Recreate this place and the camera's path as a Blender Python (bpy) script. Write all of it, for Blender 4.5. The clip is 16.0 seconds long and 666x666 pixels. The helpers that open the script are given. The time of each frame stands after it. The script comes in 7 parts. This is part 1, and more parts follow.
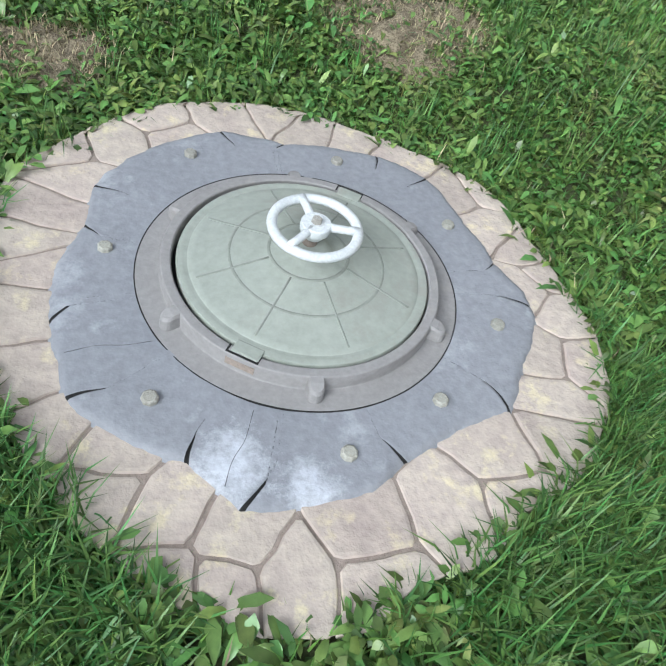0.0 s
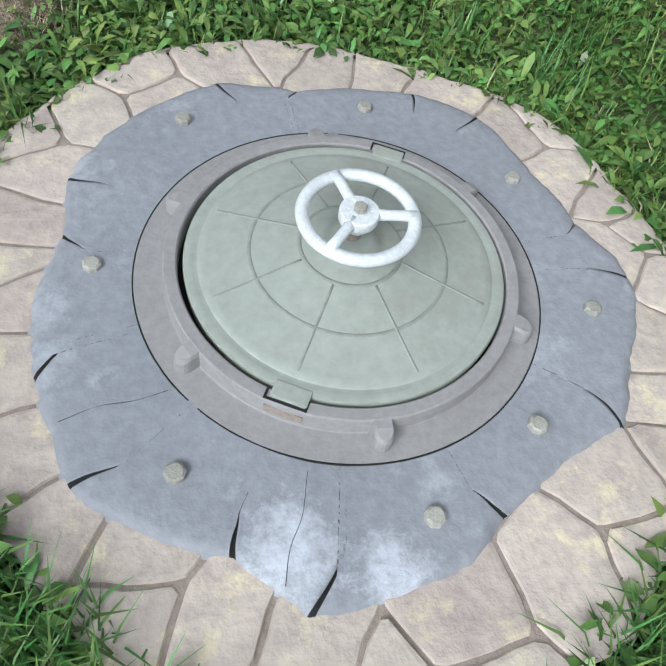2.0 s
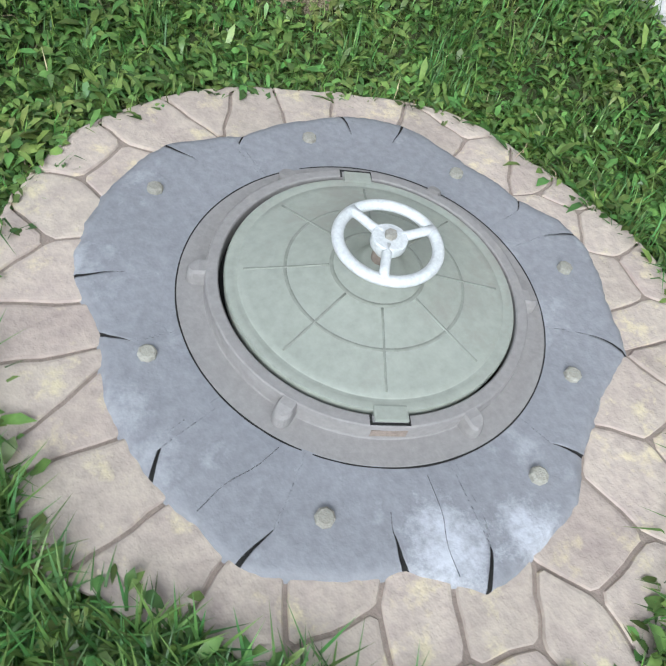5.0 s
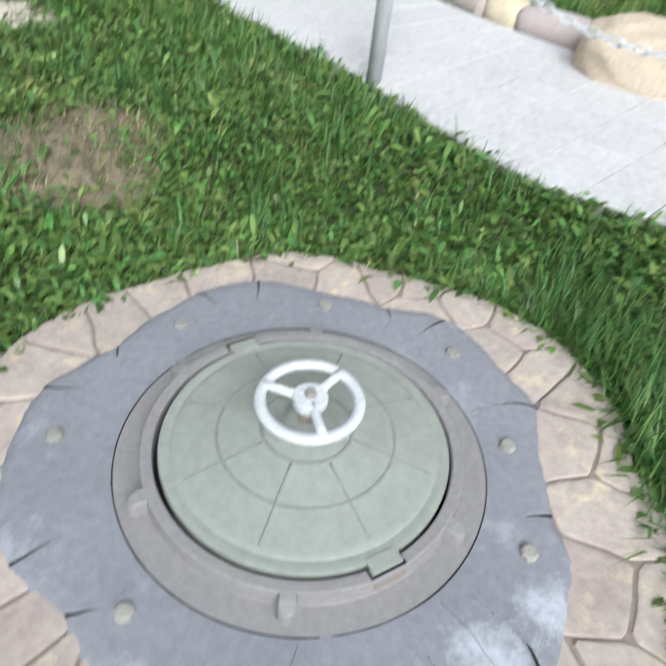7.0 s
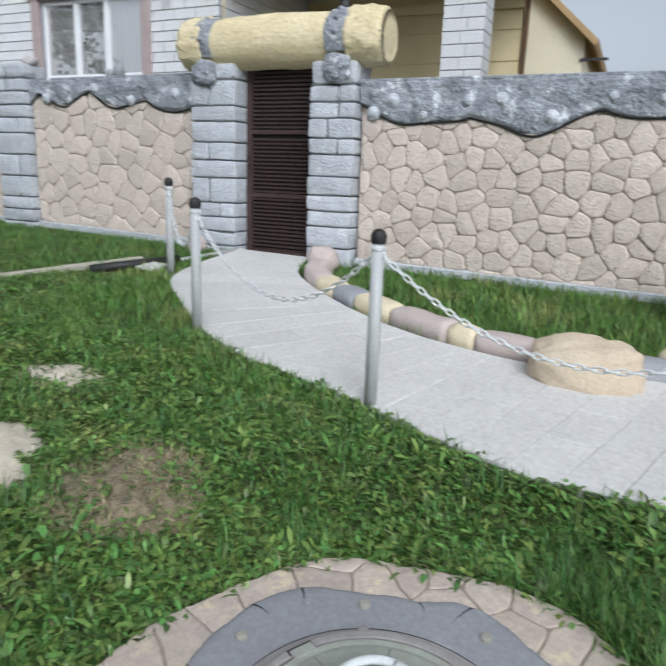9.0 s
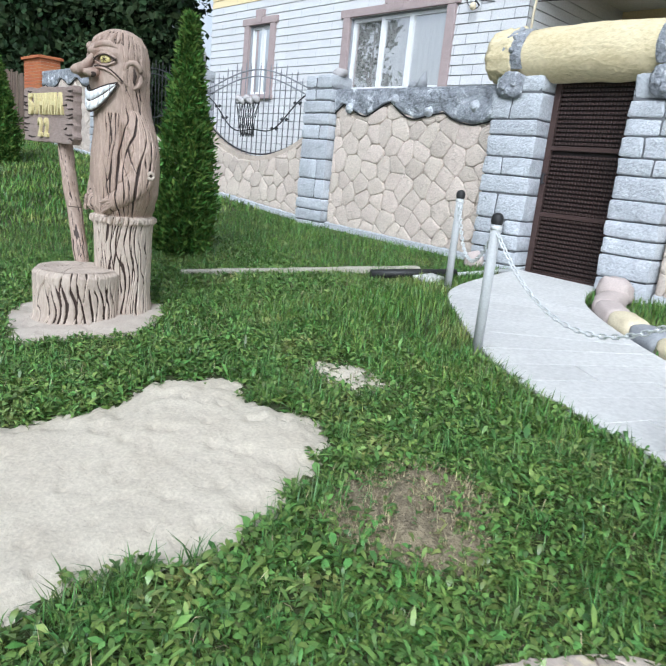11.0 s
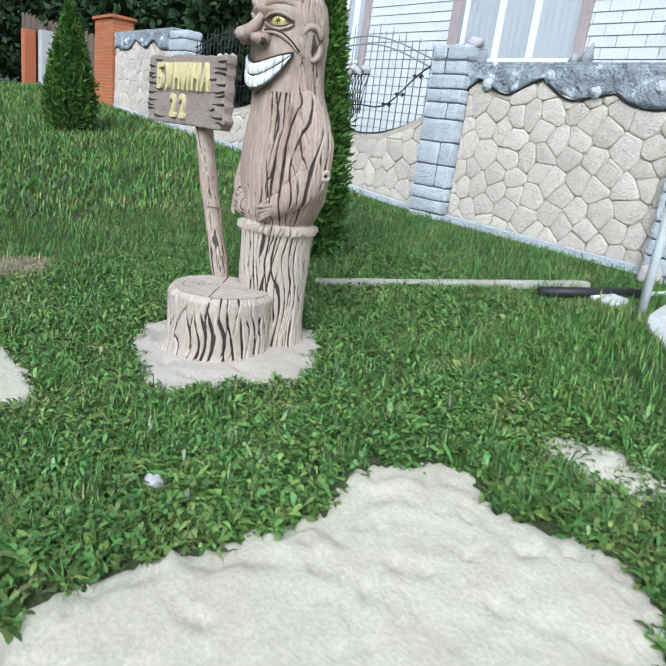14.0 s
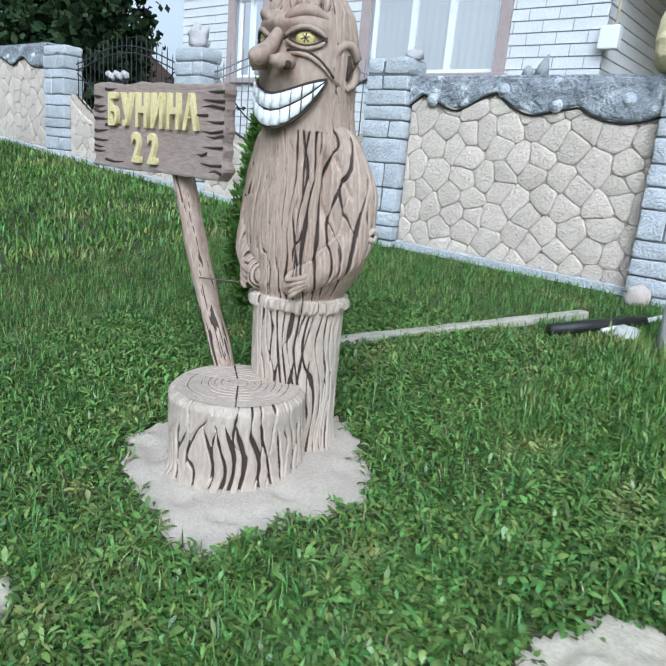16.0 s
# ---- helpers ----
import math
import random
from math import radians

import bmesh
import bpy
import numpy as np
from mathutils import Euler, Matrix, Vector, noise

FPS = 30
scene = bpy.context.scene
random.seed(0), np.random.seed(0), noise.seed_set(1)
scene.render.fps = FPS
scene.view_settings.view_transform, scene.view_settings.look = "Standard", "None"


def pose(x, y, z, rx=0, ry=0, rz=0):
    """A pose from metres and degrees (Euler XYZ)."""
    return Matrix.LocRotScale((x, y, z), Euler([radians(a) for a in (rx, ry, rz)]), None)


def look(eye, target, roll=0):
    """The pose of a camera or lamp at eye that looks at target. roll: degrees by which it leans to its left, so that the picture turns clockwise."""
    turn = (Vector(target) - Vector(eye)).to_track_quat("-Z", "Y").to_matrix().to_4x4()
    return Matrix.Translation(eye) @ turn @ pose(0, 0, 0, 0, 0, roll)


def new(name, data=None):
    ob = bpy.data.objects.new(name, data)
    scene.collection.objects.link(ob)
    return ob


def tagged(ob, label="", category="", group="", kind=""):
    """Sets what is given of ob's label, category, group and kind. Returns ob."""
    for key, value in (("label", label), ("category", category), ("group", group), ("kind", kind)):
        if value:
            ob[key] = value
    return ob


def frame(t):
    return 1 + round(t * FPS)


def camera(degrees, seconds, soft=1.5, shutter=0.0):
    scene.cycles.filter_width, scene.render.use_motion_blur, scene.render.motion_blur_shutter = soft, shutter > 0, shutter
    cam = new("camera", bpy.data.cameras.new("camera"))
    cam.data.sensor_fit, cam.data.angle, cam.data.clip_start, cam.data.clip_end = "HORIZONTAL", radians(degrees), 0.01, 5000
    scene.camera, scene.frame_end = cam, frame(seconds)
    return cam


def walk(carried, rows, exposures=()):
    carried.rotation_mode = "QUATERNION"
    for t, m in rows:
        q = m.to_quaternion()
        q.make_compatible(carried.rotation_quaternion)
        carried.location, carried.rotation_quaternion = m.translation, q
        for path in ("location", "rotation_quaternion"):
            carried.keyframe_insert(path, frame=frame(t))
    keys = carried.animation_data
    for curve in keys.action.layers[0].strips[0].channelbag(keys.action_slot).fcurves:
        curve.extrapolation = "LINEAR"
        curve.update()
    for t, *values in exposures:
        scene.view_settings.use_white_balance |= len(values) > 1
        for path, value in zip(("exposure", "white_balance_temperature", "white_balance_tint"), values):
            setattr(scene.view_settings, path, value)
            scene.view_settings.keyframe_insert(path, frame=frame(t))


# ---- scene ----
cam = camera(54.8, 16.0, 1.5, 0.35)
PATH = [
    (0, (-0.073, 0.07, 1.225), (0.507, 1.282, -0.257), 20.4),
    (0.5, (-0.037, 0.135, 1.167), (0.461, 1.34, -0.35), 17.8),
    (1, (-0.038, 0.263, 1.108), (0.453, 1.369, -0.484), 16.9),
    (1.5, (-0.029, 0.41, 1.071), (0.477, 1.399, -0.591), 16.2),
    (2, (-0.052, 0.469, 1.077), (0.478, 1.466, -0.573), 16.9),
    (2.5, (-0.088, 0.479, 1.082), (0.524, 1.475, -0.541), 18.2),
    (3, (-0.198, 0.505, 1.114), (0.614, 1.412, -0.473), 17.9),
    (3.5, (-0.319, 0.518, 1.119), (0.594, 1.369, -0.443), 17.3),
    (4, (-0.42, 0.533, 1.123), (0.542, 1.377, -0.414), 18.7),
    (4.2, (-0.44, 0.547, 1.121), (0.535, 1.362, -0.423), 20.5),
    (6.5, (-0.51, 0.857, 1.112), (0.561, 1.476, -0.46), 11.5),
    (7, (-0.546, 0.834, 1.208), (0.863, 1.454, -0.068), 7.8),
    (7.5, (-0.69, 0.834, 1.324), (0.984, 1.291, 0.33), 7.7),
    (8, (-0.794, 0.794, 1.375), (1.008, 1.185, 0.6), 4.2),
    (8.5, (-0.861, 0.774, 1.433), (0.991, 1.281, 0.877), 1.4),
    (9, (-0.938, 0.835, 1.439), (0.833, 1.634, 0.965), 2.1),
    (9.5, (-0.993, 0.881, 1.436), (0.649, 1.947, 1.03), 2.8),
    (10, (-1.02, 0.941, 1.428), (0.501, 2.167, 0.997), 4.3),
    (10.2, (-1.006, 0.982, 1.424), (0.444, 2.278, 0.959), 4.4),
    (12.3, (-0.914, 1.788, 1.403), (0.413, 3.202, 0.914), 6.3),
    (12.5, (-0.952, 1.884, 1.401), (0.394, 3.283, 0.92), 6.2),
    (13, (-0.972, 2.087, 1.435), (0.354, 3.469, 0.856), 6.0),
    (13.5, (-0.949, 2.396, 1.431), (0.402, 3.795, 0.964), 7.2),
    (14, (-0.965, 2.691, 1.474), (0.301, 4.127, 0.892), 7.7),
    (14.5, (-0.986, 3.013, 1.488), (0.389, 4.384, 1.007), 6.8),
    (15, (-1.034, 3.255, 1.532), (0.419, 4.53, 1.02), 6.4),
    (15.5, (-1.006, 3.566, 1.534), (0.505, 4.789, 1.062), 4.7),
    (16, (-0.938, 3.892, 1.555), (0.58, 5.086, 1.036), 5.1),
]
EXPOSURES = [(0, 0.38, 5680, 6), (2.0, 0.30, 5690, 6), (4.2, 0.28, 5700, 6), (6.3, 0.38, 5780, 8), (7.0, 0.35, 5800, 8), (7.5, 0.30, 5850, 8), (8.2, 0.12, 5850, 8), (8.5, 0.12, 5850, 8), (9, -0.08, 5800, 8), (9.5, 0.0, 5800, 8), (10, 0.17, 5750, 8), (12.3, 0.35, 5450, 5), (13, 0.34, 5450, 5), (14.5, 0.42, 5350, 3), (16, 0.28, 5300, 3)]
walk(cam, [(t, look(eye, target, roll)) for t, eye, target, roll in PATH], EXPOSURES)

# ---- light ----
world = bpy.data.worlds.new("sky")
scene.world = world
world.use_nodes = True
wn, wl = world.node_tree.nodes, world.node_tree.links
sky = wn.new("ShaderNodeTexSky")
sky.sky_type = "NISHITA"
sky.sun_disc = False
sky.sun_elevation, sky.sun_rotation = radians(36), radians(235)
sky.air_density, sky.dust_density, sky.ozone_density = 1.0, 4.0, 1.0
hsv = wn.new("ShaderNodeHueSaturation")
hsv.inputs["Saturation"].default_value = 0.18
wl.new(sky.outputs[0], hsv.inputs["Color"])
wl.new(hsv.outputs[0], wn["Background"].inputs["Color"])
wn["Background"].inputs["Strength"].default_value = 0.15
sun_data = bpy.data.lights.new("sun", "SUN")
sun_data.energy, sun_data.angle, sun_data.color = 1.5, radians(35), (1.0, 0.96, 0.9)
sun = new("sun", sun_data)
sun.matrix_world = look((-10, -7, 9), (0, 0, 0))


# ---- materials ----
def mat(name, base, rough=0.7, dark=None, scale=8.0, fine=90.0, bump=0.3, metal=0.0, spread=0.0, spots=None, spot_scale=3.0, spot_lo=0.62, stretch=(1, 1, 1), dist=0.01, island=False, spec=0.4, stain=None):
    """Base colour varied by two noises, with stains, a spread per piece and fine relief."""
    m = bpy.data.materials.new(name)
    m.use_nodes = True
    n, l = m.node_tree.nodes, m.node_tree.links
    b = n["Principled BSDF"]
    b.inputs["Roughness"].default_value, b.inputs["Metallic"].default_value = rough, metal
    b.inputs["Specular IOR Level"].default_value = spec
    tc = n.new("ShaderNodeTexCoord")
    mp = n.new("ShaderNodeMapping")
    mp.inputs["Scale"].default_value = stretch
    l.new(tc.outputs["Object"], mp.inputs["Vector"])

    def noise_at(sc, detail=4.0, rgh=0.6):
        t = n.new("ShaderNodeTexNoise")
        t.inputs["Scale"].default_value, t.inputs["Detail"].default_value, t.inputs["Roughness"].default_value = sc, detail, rgh
        l.new(mp.outputs[0], t.inputs["Vector"])
        return t

    def ramp(src, lo, hi):
        r = n.new("ShaderNodeMapRange")
        r.inputs["From Min"].default_value, r.inputs["From Max"].default_value = lo, hi
        l.new(src, r.inputs["Value"])
        return r.outputs[0]

    def mix(fac, a, c, mode="MIX"):
        x = n.new("ShaderNodeMix")
        x.data_type, x.blend_type = "RGBA", mode
        for sock, val in ((x.inputs[0], fac), (x.inputs[6], a), (x.inputs[7], c)):
            if isinstance(val, (int, float)):
                sock.default_value = val
            elif isinstance(val, tuple):
                sock.default_value = (*val, 1)
            else:
                l.new(val, sock)
        return x.outputs[2]

    dark = dark or tuple(c * 0.72 for c in base)
    big, small = noise_at(scale), noise_at(fine, 3.0)
    col = mix(ramp(big.outputs[0], 0.36, 0.64), dark, base)
    col = mix(0.5, col, mix(ramp(small.outputs[0], 0.3, 0.7), tuple(c * 0.82 for c in dark), tuple(min(1, c * 1.12) for c in base)))
    if spots:
        col = mix(ramp(noise_at(spot_scale, 6.0, 0.7).outputs[0], spot_lo, spot_lo + 0.1), col, spots)
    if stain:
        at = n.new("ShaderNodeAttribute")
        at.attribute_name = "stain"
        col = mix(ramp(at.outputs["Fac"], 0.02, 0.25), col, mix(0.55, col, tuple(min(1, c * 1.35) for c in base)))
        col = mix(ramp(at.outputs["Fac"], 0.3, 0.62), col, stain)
    if spread:
        if island:
            rnd = n.new("ShaderNodeNewGeometry").outputs["Random Per Island"]
        else:
            rnd = n.new("ShaderNodeObjectInfo").outputs["Random"]
        h = n.new("ShaderNodeHueSaturation")
        v = n.new("ShaderNodeMapRange")
        v.inputs["To Min"].default_value, v.inputs["To Max"].default_value = 1 - spread, 1 + spread
        l.new(rnd, v.inputs["Value"])
        l.new(v.outputs[0], h.inputs["Value"])
        w = n.new("ShaderNodeMapRange")
        w.inputs["To Min"].default_value, w.inputs["To Max"].default_value = 0.5 - spread * 0.07, 0.5 + spread * 0.07
        wn_ = n.new("ShaderNodeTexWhiteNoise")
        wn_.noise_dimensions = "1D"
        l.new(rnd, wn_.inputs["W"])
        l.new(wn_.outputs[0], w.inputs["Value"])
        l.new(w.outputs[0], h.inputs["Hue"])
        l.new(col, h.inputs["Color"])
        col = h.outputs[0]
    l.new(col, b.inputs["Base Color"])
    if bump:
        bp = n.new("ShaderNodeBump")
        bp.inputs["Strength"].default_value, bp.inputs["Distance"].default_value = bump, dist
        add = n.new("ShaderNodeMath")
        l.new(big.outputs[0], add.inputs[0])
        l.new(small.outputs[0], add.inputs[1])
        l.new(add.outputs[0], bp.inputs["Height"])
        l.new(bp.outputs[0], b.inputs["Normal"])
    return m


M_SOIL = mat("soil", (0.075, 0.085, 0.034), 0.95, (0.036, 0.05, 0.017), 3.0, 60, 0.6)
M_DRY = mat("dry_earth", (0.36, 0.30, 0.195), 0.95, (0.12, 0.095, 0.065), 20, 70, 0.9, dist=0.02)
# The darker spots put the shade of small pits into the sand's colour.
M_SAND = mat("sand", (0.64, 0.58, 0.475), 0.95, (0.54, 0.475, 0.38), 3.5, 60, 0.3, spots=(0.45, 0.385, 0.30), spot_scale=13, spot_lo=0.66, dist=0.014)
M_PAD = mat("settled_sand", (0.54, 0.475, 0.41), 0.95, (0.45, 0.385, 0.325), 8, 90, 0.3, spots=(0.38, 0.32, 0.265), spot_scale=9, spot_lo=0.64, dist=0.01)
M_GRASS = mat("grass", (0.14, 0.25, 0.048), 0.45, (0.06, 0.14, 0.026), 1.6, 30, 0, spread=0.55, island=True, spec=0.4, spots=(0.21, 0.265, 0.075), spot_scale=1.4, spot_lo=0.53)
M_LONG = mat("long_grass_green", (0.125, 0.24, 0.06), 0.45, (0.065, 0.15, 0.034), 1.2, 30, 0, spread=0.5, island=True, spec=0.4)
M_LEAF = mat("weed_leaf", (0.165, 0.275, 0.066), 0.36, (0.085, 0.17, 0.038), 1.8, 40, 0, spread=0.5, island=True, spec=0.45, spots=(0.25, 0.29, 0.095), spot_scale=2.2, spot_lo=0.55)
M_STRAW = mat("straw", (0.50, 0.425, 0.265), 0.85, (0.31, 0.26, 0.155), 3, 40, 0, spread=0.45, island=True)
M_PLATE = mat("painted_concrete", (0.315, 0.32, 0.34), 0.55, (0.265, 0.27, 0.29), 3, 40, 0.3, spots=(0.42, 0.43, 0.455), spot_scale=4.0, spot_lo=0.56)
# Near-black that puts the shade inside cracks and gaps into the colour.
M_GAP = mat("gap_black", (0.022, 0.021, 0.02), 0.95, None, 10, 90, 0.2)
M_COLLAR = mat("cast_collar", (0.325, 0.31, 0.30), 0.65, (0.30, 0.285, 0.275), 5, 60, 0.15, spots=(0.37, 0.345, 0.32), spot_scale=4)
M_LID = mat("green_polymer", (0.375, 0.398, 0.345), 0.5, (0.345, 0.368, 0.315), 3, 40, 0.06, spots=(0.325, 0.33, 0.285), spot_scale=4, spot_lo=0.55)
M_LIDLINE = mat("lid_moulding", (0.30, 0.32, 0.275), 0.6, (0.25, 0.265, 0.225), 6, 60, 0.1)
M_WHITE = mat("white_enamel", (0.74, 0.76, 0.76), 0.4, (0.64, 0.66, 0.66), 14, 120, 0.2, spots=(0.55, 0.48, 0.40), spot_scale=16, spot_lo=0.7)
M_BOLT = mat("old_bolt", (0.42, 0.41, 0.36), 0.65, (0.32, 0.30, 0.25), 30, 200, 0.3, spread=0.15)
M_FLAG = mat("cream_flagstone", (0.58, 0.50, 0.415), 0.75, (0.46, 0.38, 0.335), 9, 34, 0.5, spread=0.09, spots=(0.67, 0.585, 0.41), spot_scale=10, spot_lo=0.55)
M_JOINT = mat("joint_mortar", (0.36, 0.295, 0.25), 0.9, (0.27, 0.22, 0.185), 9, 100, 0.4)
M_PATH = mat("pale_concrete", (0.66, 0.65, 0.63), 0.8, (0.585, 0.575, 0.555), 2.5, 30, 0.25, spread=0.04)
M_PATHJ = mat("path_joint", (0.33, 0.32, 0.30), 0.9, None, 8, 80, 0.3)
M_WSTONE = mat("wall_stone", (0.645, 0.56, 0.49), 0.8, (0.54, 0.46, 0.395), 9, 45, 0.8, spread=0.1, spots=(0.56, 0.45, 0.375), spot_scale=10, spot_lo=0.62, dist=0.02)
M_WMORTAR = mat("wall_mortar", (0.54, 0.46, 0.385), 0.9, None, 6, 80, 0.4)
M_BLOCK = mat("grey_block", (0.58, 0.60, 0.635), 0.65, (0.42, 0.44, 0.475), 6, 40, 0.8, spread=0.09, spots=(0.68, 0.70, 0.725), spot_scale=4, spot_lo=0.6, dist=0.025)
M_BMORTAR = mat("block_mortar", (0.17, 0.175, 0.185), 0.9, None, 6, 80, 0.3)
# The pale spots paint whitish highlights onto the dark mottled cover.
M_CAP = mat("iron_like_cap", (0.42, 0.44, 0.48), 0.42, (0.15, 0.16, 0.18), 8, 30, 0.9, spots=(0.70, 0.72, 0.75), spot_scale=7, spot_lo=0.56, dist=0.035)
M_LOG = mat("yellow_log", (0.74, 0.645, 0.425), 0.75, (0.62, 0.515, 0.30), 5, 30, 0.7, stretch=(1, 0.6, 1), dist=0.02)
M_GATE = mat("brown_steel", (0.075, 0.046, 0.040), 0.38, (0.045, 0.028, 0.025), 6, 80, 0.2)
M_GATEBACK = mat("slat_backing_dark", (0.016, 0.011, 0.010), 0.6, None, 6, 80, 0.1)
M_POLE = mat("silver_paint", (0.50, 0.51, 0.51), 0.5, (0.43, 0.44, 0.44), 10, 90, 0.2)
M_BLACK = mat("black_rubber", (0.025, 0.025, 0.025), 0.5, None, 20, 100, 0.1)
M_STEEL = mat("zinc_chain", (0.78, 0.79, 0.79), 0.4, (0.68, 0.69, 0.69), 30, 120, 0.1, metal=0.3)
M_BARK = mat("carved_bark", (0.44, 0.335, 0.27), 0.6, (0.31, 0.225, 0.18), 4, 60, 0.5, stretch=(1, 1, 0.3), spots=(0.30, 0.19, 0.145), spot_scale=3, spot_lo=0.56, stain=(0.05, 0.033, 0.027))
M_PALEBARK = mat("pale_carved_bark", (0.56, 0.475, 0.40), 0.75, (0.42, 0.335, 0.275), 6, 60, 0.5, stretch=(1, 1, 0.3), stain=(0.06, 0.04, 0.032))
M_GROOVE = mat("dark_stained_groove", (0.06, 0.042, 0.034), 0.85, None, 12, 80, 0.3)
M_TOOTH = mat("white_gloss", (0.83, 0.84, 0.84), 0.35, (0.78, 0.79, 0.79), 10, 80, 0.05)
M_EYE = mat("yellow_paint", (0.62, 0.53, 0.22), 0.45, (0.5, 0.42, 0.16), 12, 80, 0.1)
M_SIGN = mat("sign_board", (0.37, 0.295, 0.26), 0.8, (0.27, 0.20, 0.175), 5, 60, 0.6, stretch=(1, 0.3, 1))
M_LETTER = mat("letter_yellow", (0.74, 0.65, 0.36), 0.6, (0.62, 0.52, 0.25), 12, 80, 0.2)
M_SIDING = mat("white_siding", (0.67, 0.672, 0.68), 0.6, (0.60, 0.602, 0.61), 2, 40, 0.2, spread=0.02)
M_YSIDING = mat("cream_siding", (0.80, 0.68, 0.42), 0.6, (0.74, 0.62, 0.36), 2, 40, 0.2, spread=0.02)
M_PALECREAM = mat("pale_cream_render", (0.80, 0.74, 0.57), 0.7, (0.74, 0.68, 0.50), 3, 40, 0.1)
M_EAVE = mat("eave_board", (0.50, 0.34, 0.17), 0.7, (0.38, 0.25, 0.12), 5, 60, 0.2)
M_TRIM = mat("mauve_trim", (0.42, 0.34, 0.33), 0.75, (0.35, 0.28, 0.27), 5, 60, 0.3)
M_FRAME = mat("window_pvc", (0.80, 0.81, 0.82), 0.35, (0.76, 0.77, 0.78), 4, 50, 0.05)
# White of the sheet added behind the big window's glass.
M_ROOM = mat("window_fill_white", (0.84, 0.84, 0.83), 0.9, (0.76, 0.76, 0.75), 3, 30, 0.2, stretch=(1, 6, 0.5))
M_SOFFIT = mat("soffit_board", (0.72, 0.72, 0.70), 0.7, (0.65, 0.65, 0.63), 3, 40, 0.1)
M_ROOF = mat("brown_roof", (0.13, 0.085, 0.065), 0.7, (0.08, 0.055, 0.045), 3, 50, 0.4)
M_PLASTER = mat("pink_plaster", (0.56, 0.47, 0.42), 0.85, (0.50, 0.415, 0.37), 4, 90, 0.5)
M_LEDGE = mat("brown_ledge", (0.34, 0.22, 0.14), 0.8, (0.22, 0.13, 0.08), 8, 80, 0.5)
M_ROSY = mat("rosy_kerb", (0.58, 0.495, 0.46), 0.8, (0.48, 0.40, 0.37), 6, 80, 0.5)
M_YKERB = mat("yellow_kerb", (0.75, 0.665, 0.48), 0.8, (0.66, 0.56, 0.38), 7, 80, 0.5)
M_GKERB = mat("grey_kerb", (0.37, 0.38, 0.40), 0.75, (0.27, 0.28, 0.30), 6, 80, 0.5)
M_WKERB = mat("white_kerb", (0.58, 0.58, 0.55), 0.8, (0.48, 0.48, 0.455), 6, 80, 0.4)
M_BOULDER = mat("sandy_boulder", (0.66, 0.56, 0.42), 0.8, (0.55, 0.44, 0.32), 4, 50, 0.4, spots=(0.56, 0.43, 0.34), spot_scale=3, dist=0.02)
M_THUJA = mat("thuja_green", (0.085, 0.165, 0.03), 0.7, (0.05, 0.105, 0.018), 3, 40, 0, spread=0.5, island=True, spec=0.2)
M_GOLD = mat("golden_thuja", (0.36, 0.275, 0.085), 0.7, (0.23, 0.175, 0.05), 4, 40, 0, spread=0.4, island=True, spec=0.2)
M_DARKLEAF = mat("dark_leaf", (0.03, 0.055, 0.02), 0.7, (0.018, 0.034, 0.012), 2, 30, 0, spread=0.5, island=True, spec=0.2)
M_TRUNK = mat("tree_trunk", (0.11, 0.085, 0.065), 0.9, (0.06, 0.045, 0.035), 5, 60, 0.6)
M_RED = mat("orange_brick", (0.48, 0.17, 0.07), 0.8, (0.38, 0.12, 0.05), 5, 70, 0.4, spread=0.08)
M_OLDWOOD = mat("old_wood", (0.17, 0.125, 0.095), 0.85, (0.10, 0.072, 0.055), 5, 70, 0.5, stretch=(1, 1, 0.3), spread=0.2)
M_DARKBRICK = mat("dark_brick", (0.10, 0.06, 0.05), 0.85, (0.06, 0.04, 0.033), 4, 60, 0.3)
M_IRON = mat("wrought_iron", (0.05, 0.05, 0.055), 0.5, None, 10, 80, 0.1, metal=0.3)
M_PALEIRON = mat("greyed_iron", (0.28, 0.29, 0.31), 0.55, (0.2, 0.2, 0.22), 10, 80, 0.1)
M_PIPE = mat("weathered_beam", (0.50, 0.47, 0.40), 0.8, (0.36, 0.33, 0.27), 5, 60, 0.4)
M_FINIAL = mat("pale_finial", (0.53, 0.50, 0.50), 0.8, (0.42, 0.40, 0.40), 6, 60, 0.5)
M_GLASS = bpy.data.materials.new("window_glass")
M_GLASS.use_nodes = True
g = M_GLASS.node_tree.nodes["Principled BSDF"]
g.inputs["Base Color"].default_value = (0.95, 0.96, 0.97, 1)
g.inputs["Metallic"].default_value, g.inputs["Roughness"].default_value = 1.0, 0.02

M_PANE = bpy.data.materials.new("clear_pane")
M_PANE.use_nodes = True
pn, pk = M_PANE.node_tree.nodes, M_PANE.node_tree.links
clear, shine, both = pn.new("ShaderNodeBsdfTransparent"), pn.new("ShaderNodeBsdfGlossy"), pn.new("ShaderNodeMixShader")
shine.inputs["Roughness"].default_value = 0.01
both.inputs[0].default_value = 0.5
pk.new(clear.outputs[0], both.inputs[1])
pk.new(shine.outputs[0], both.inputs[2])
pk.new(both.outputs[0], pn["Material Output"].inputs["Surface"])


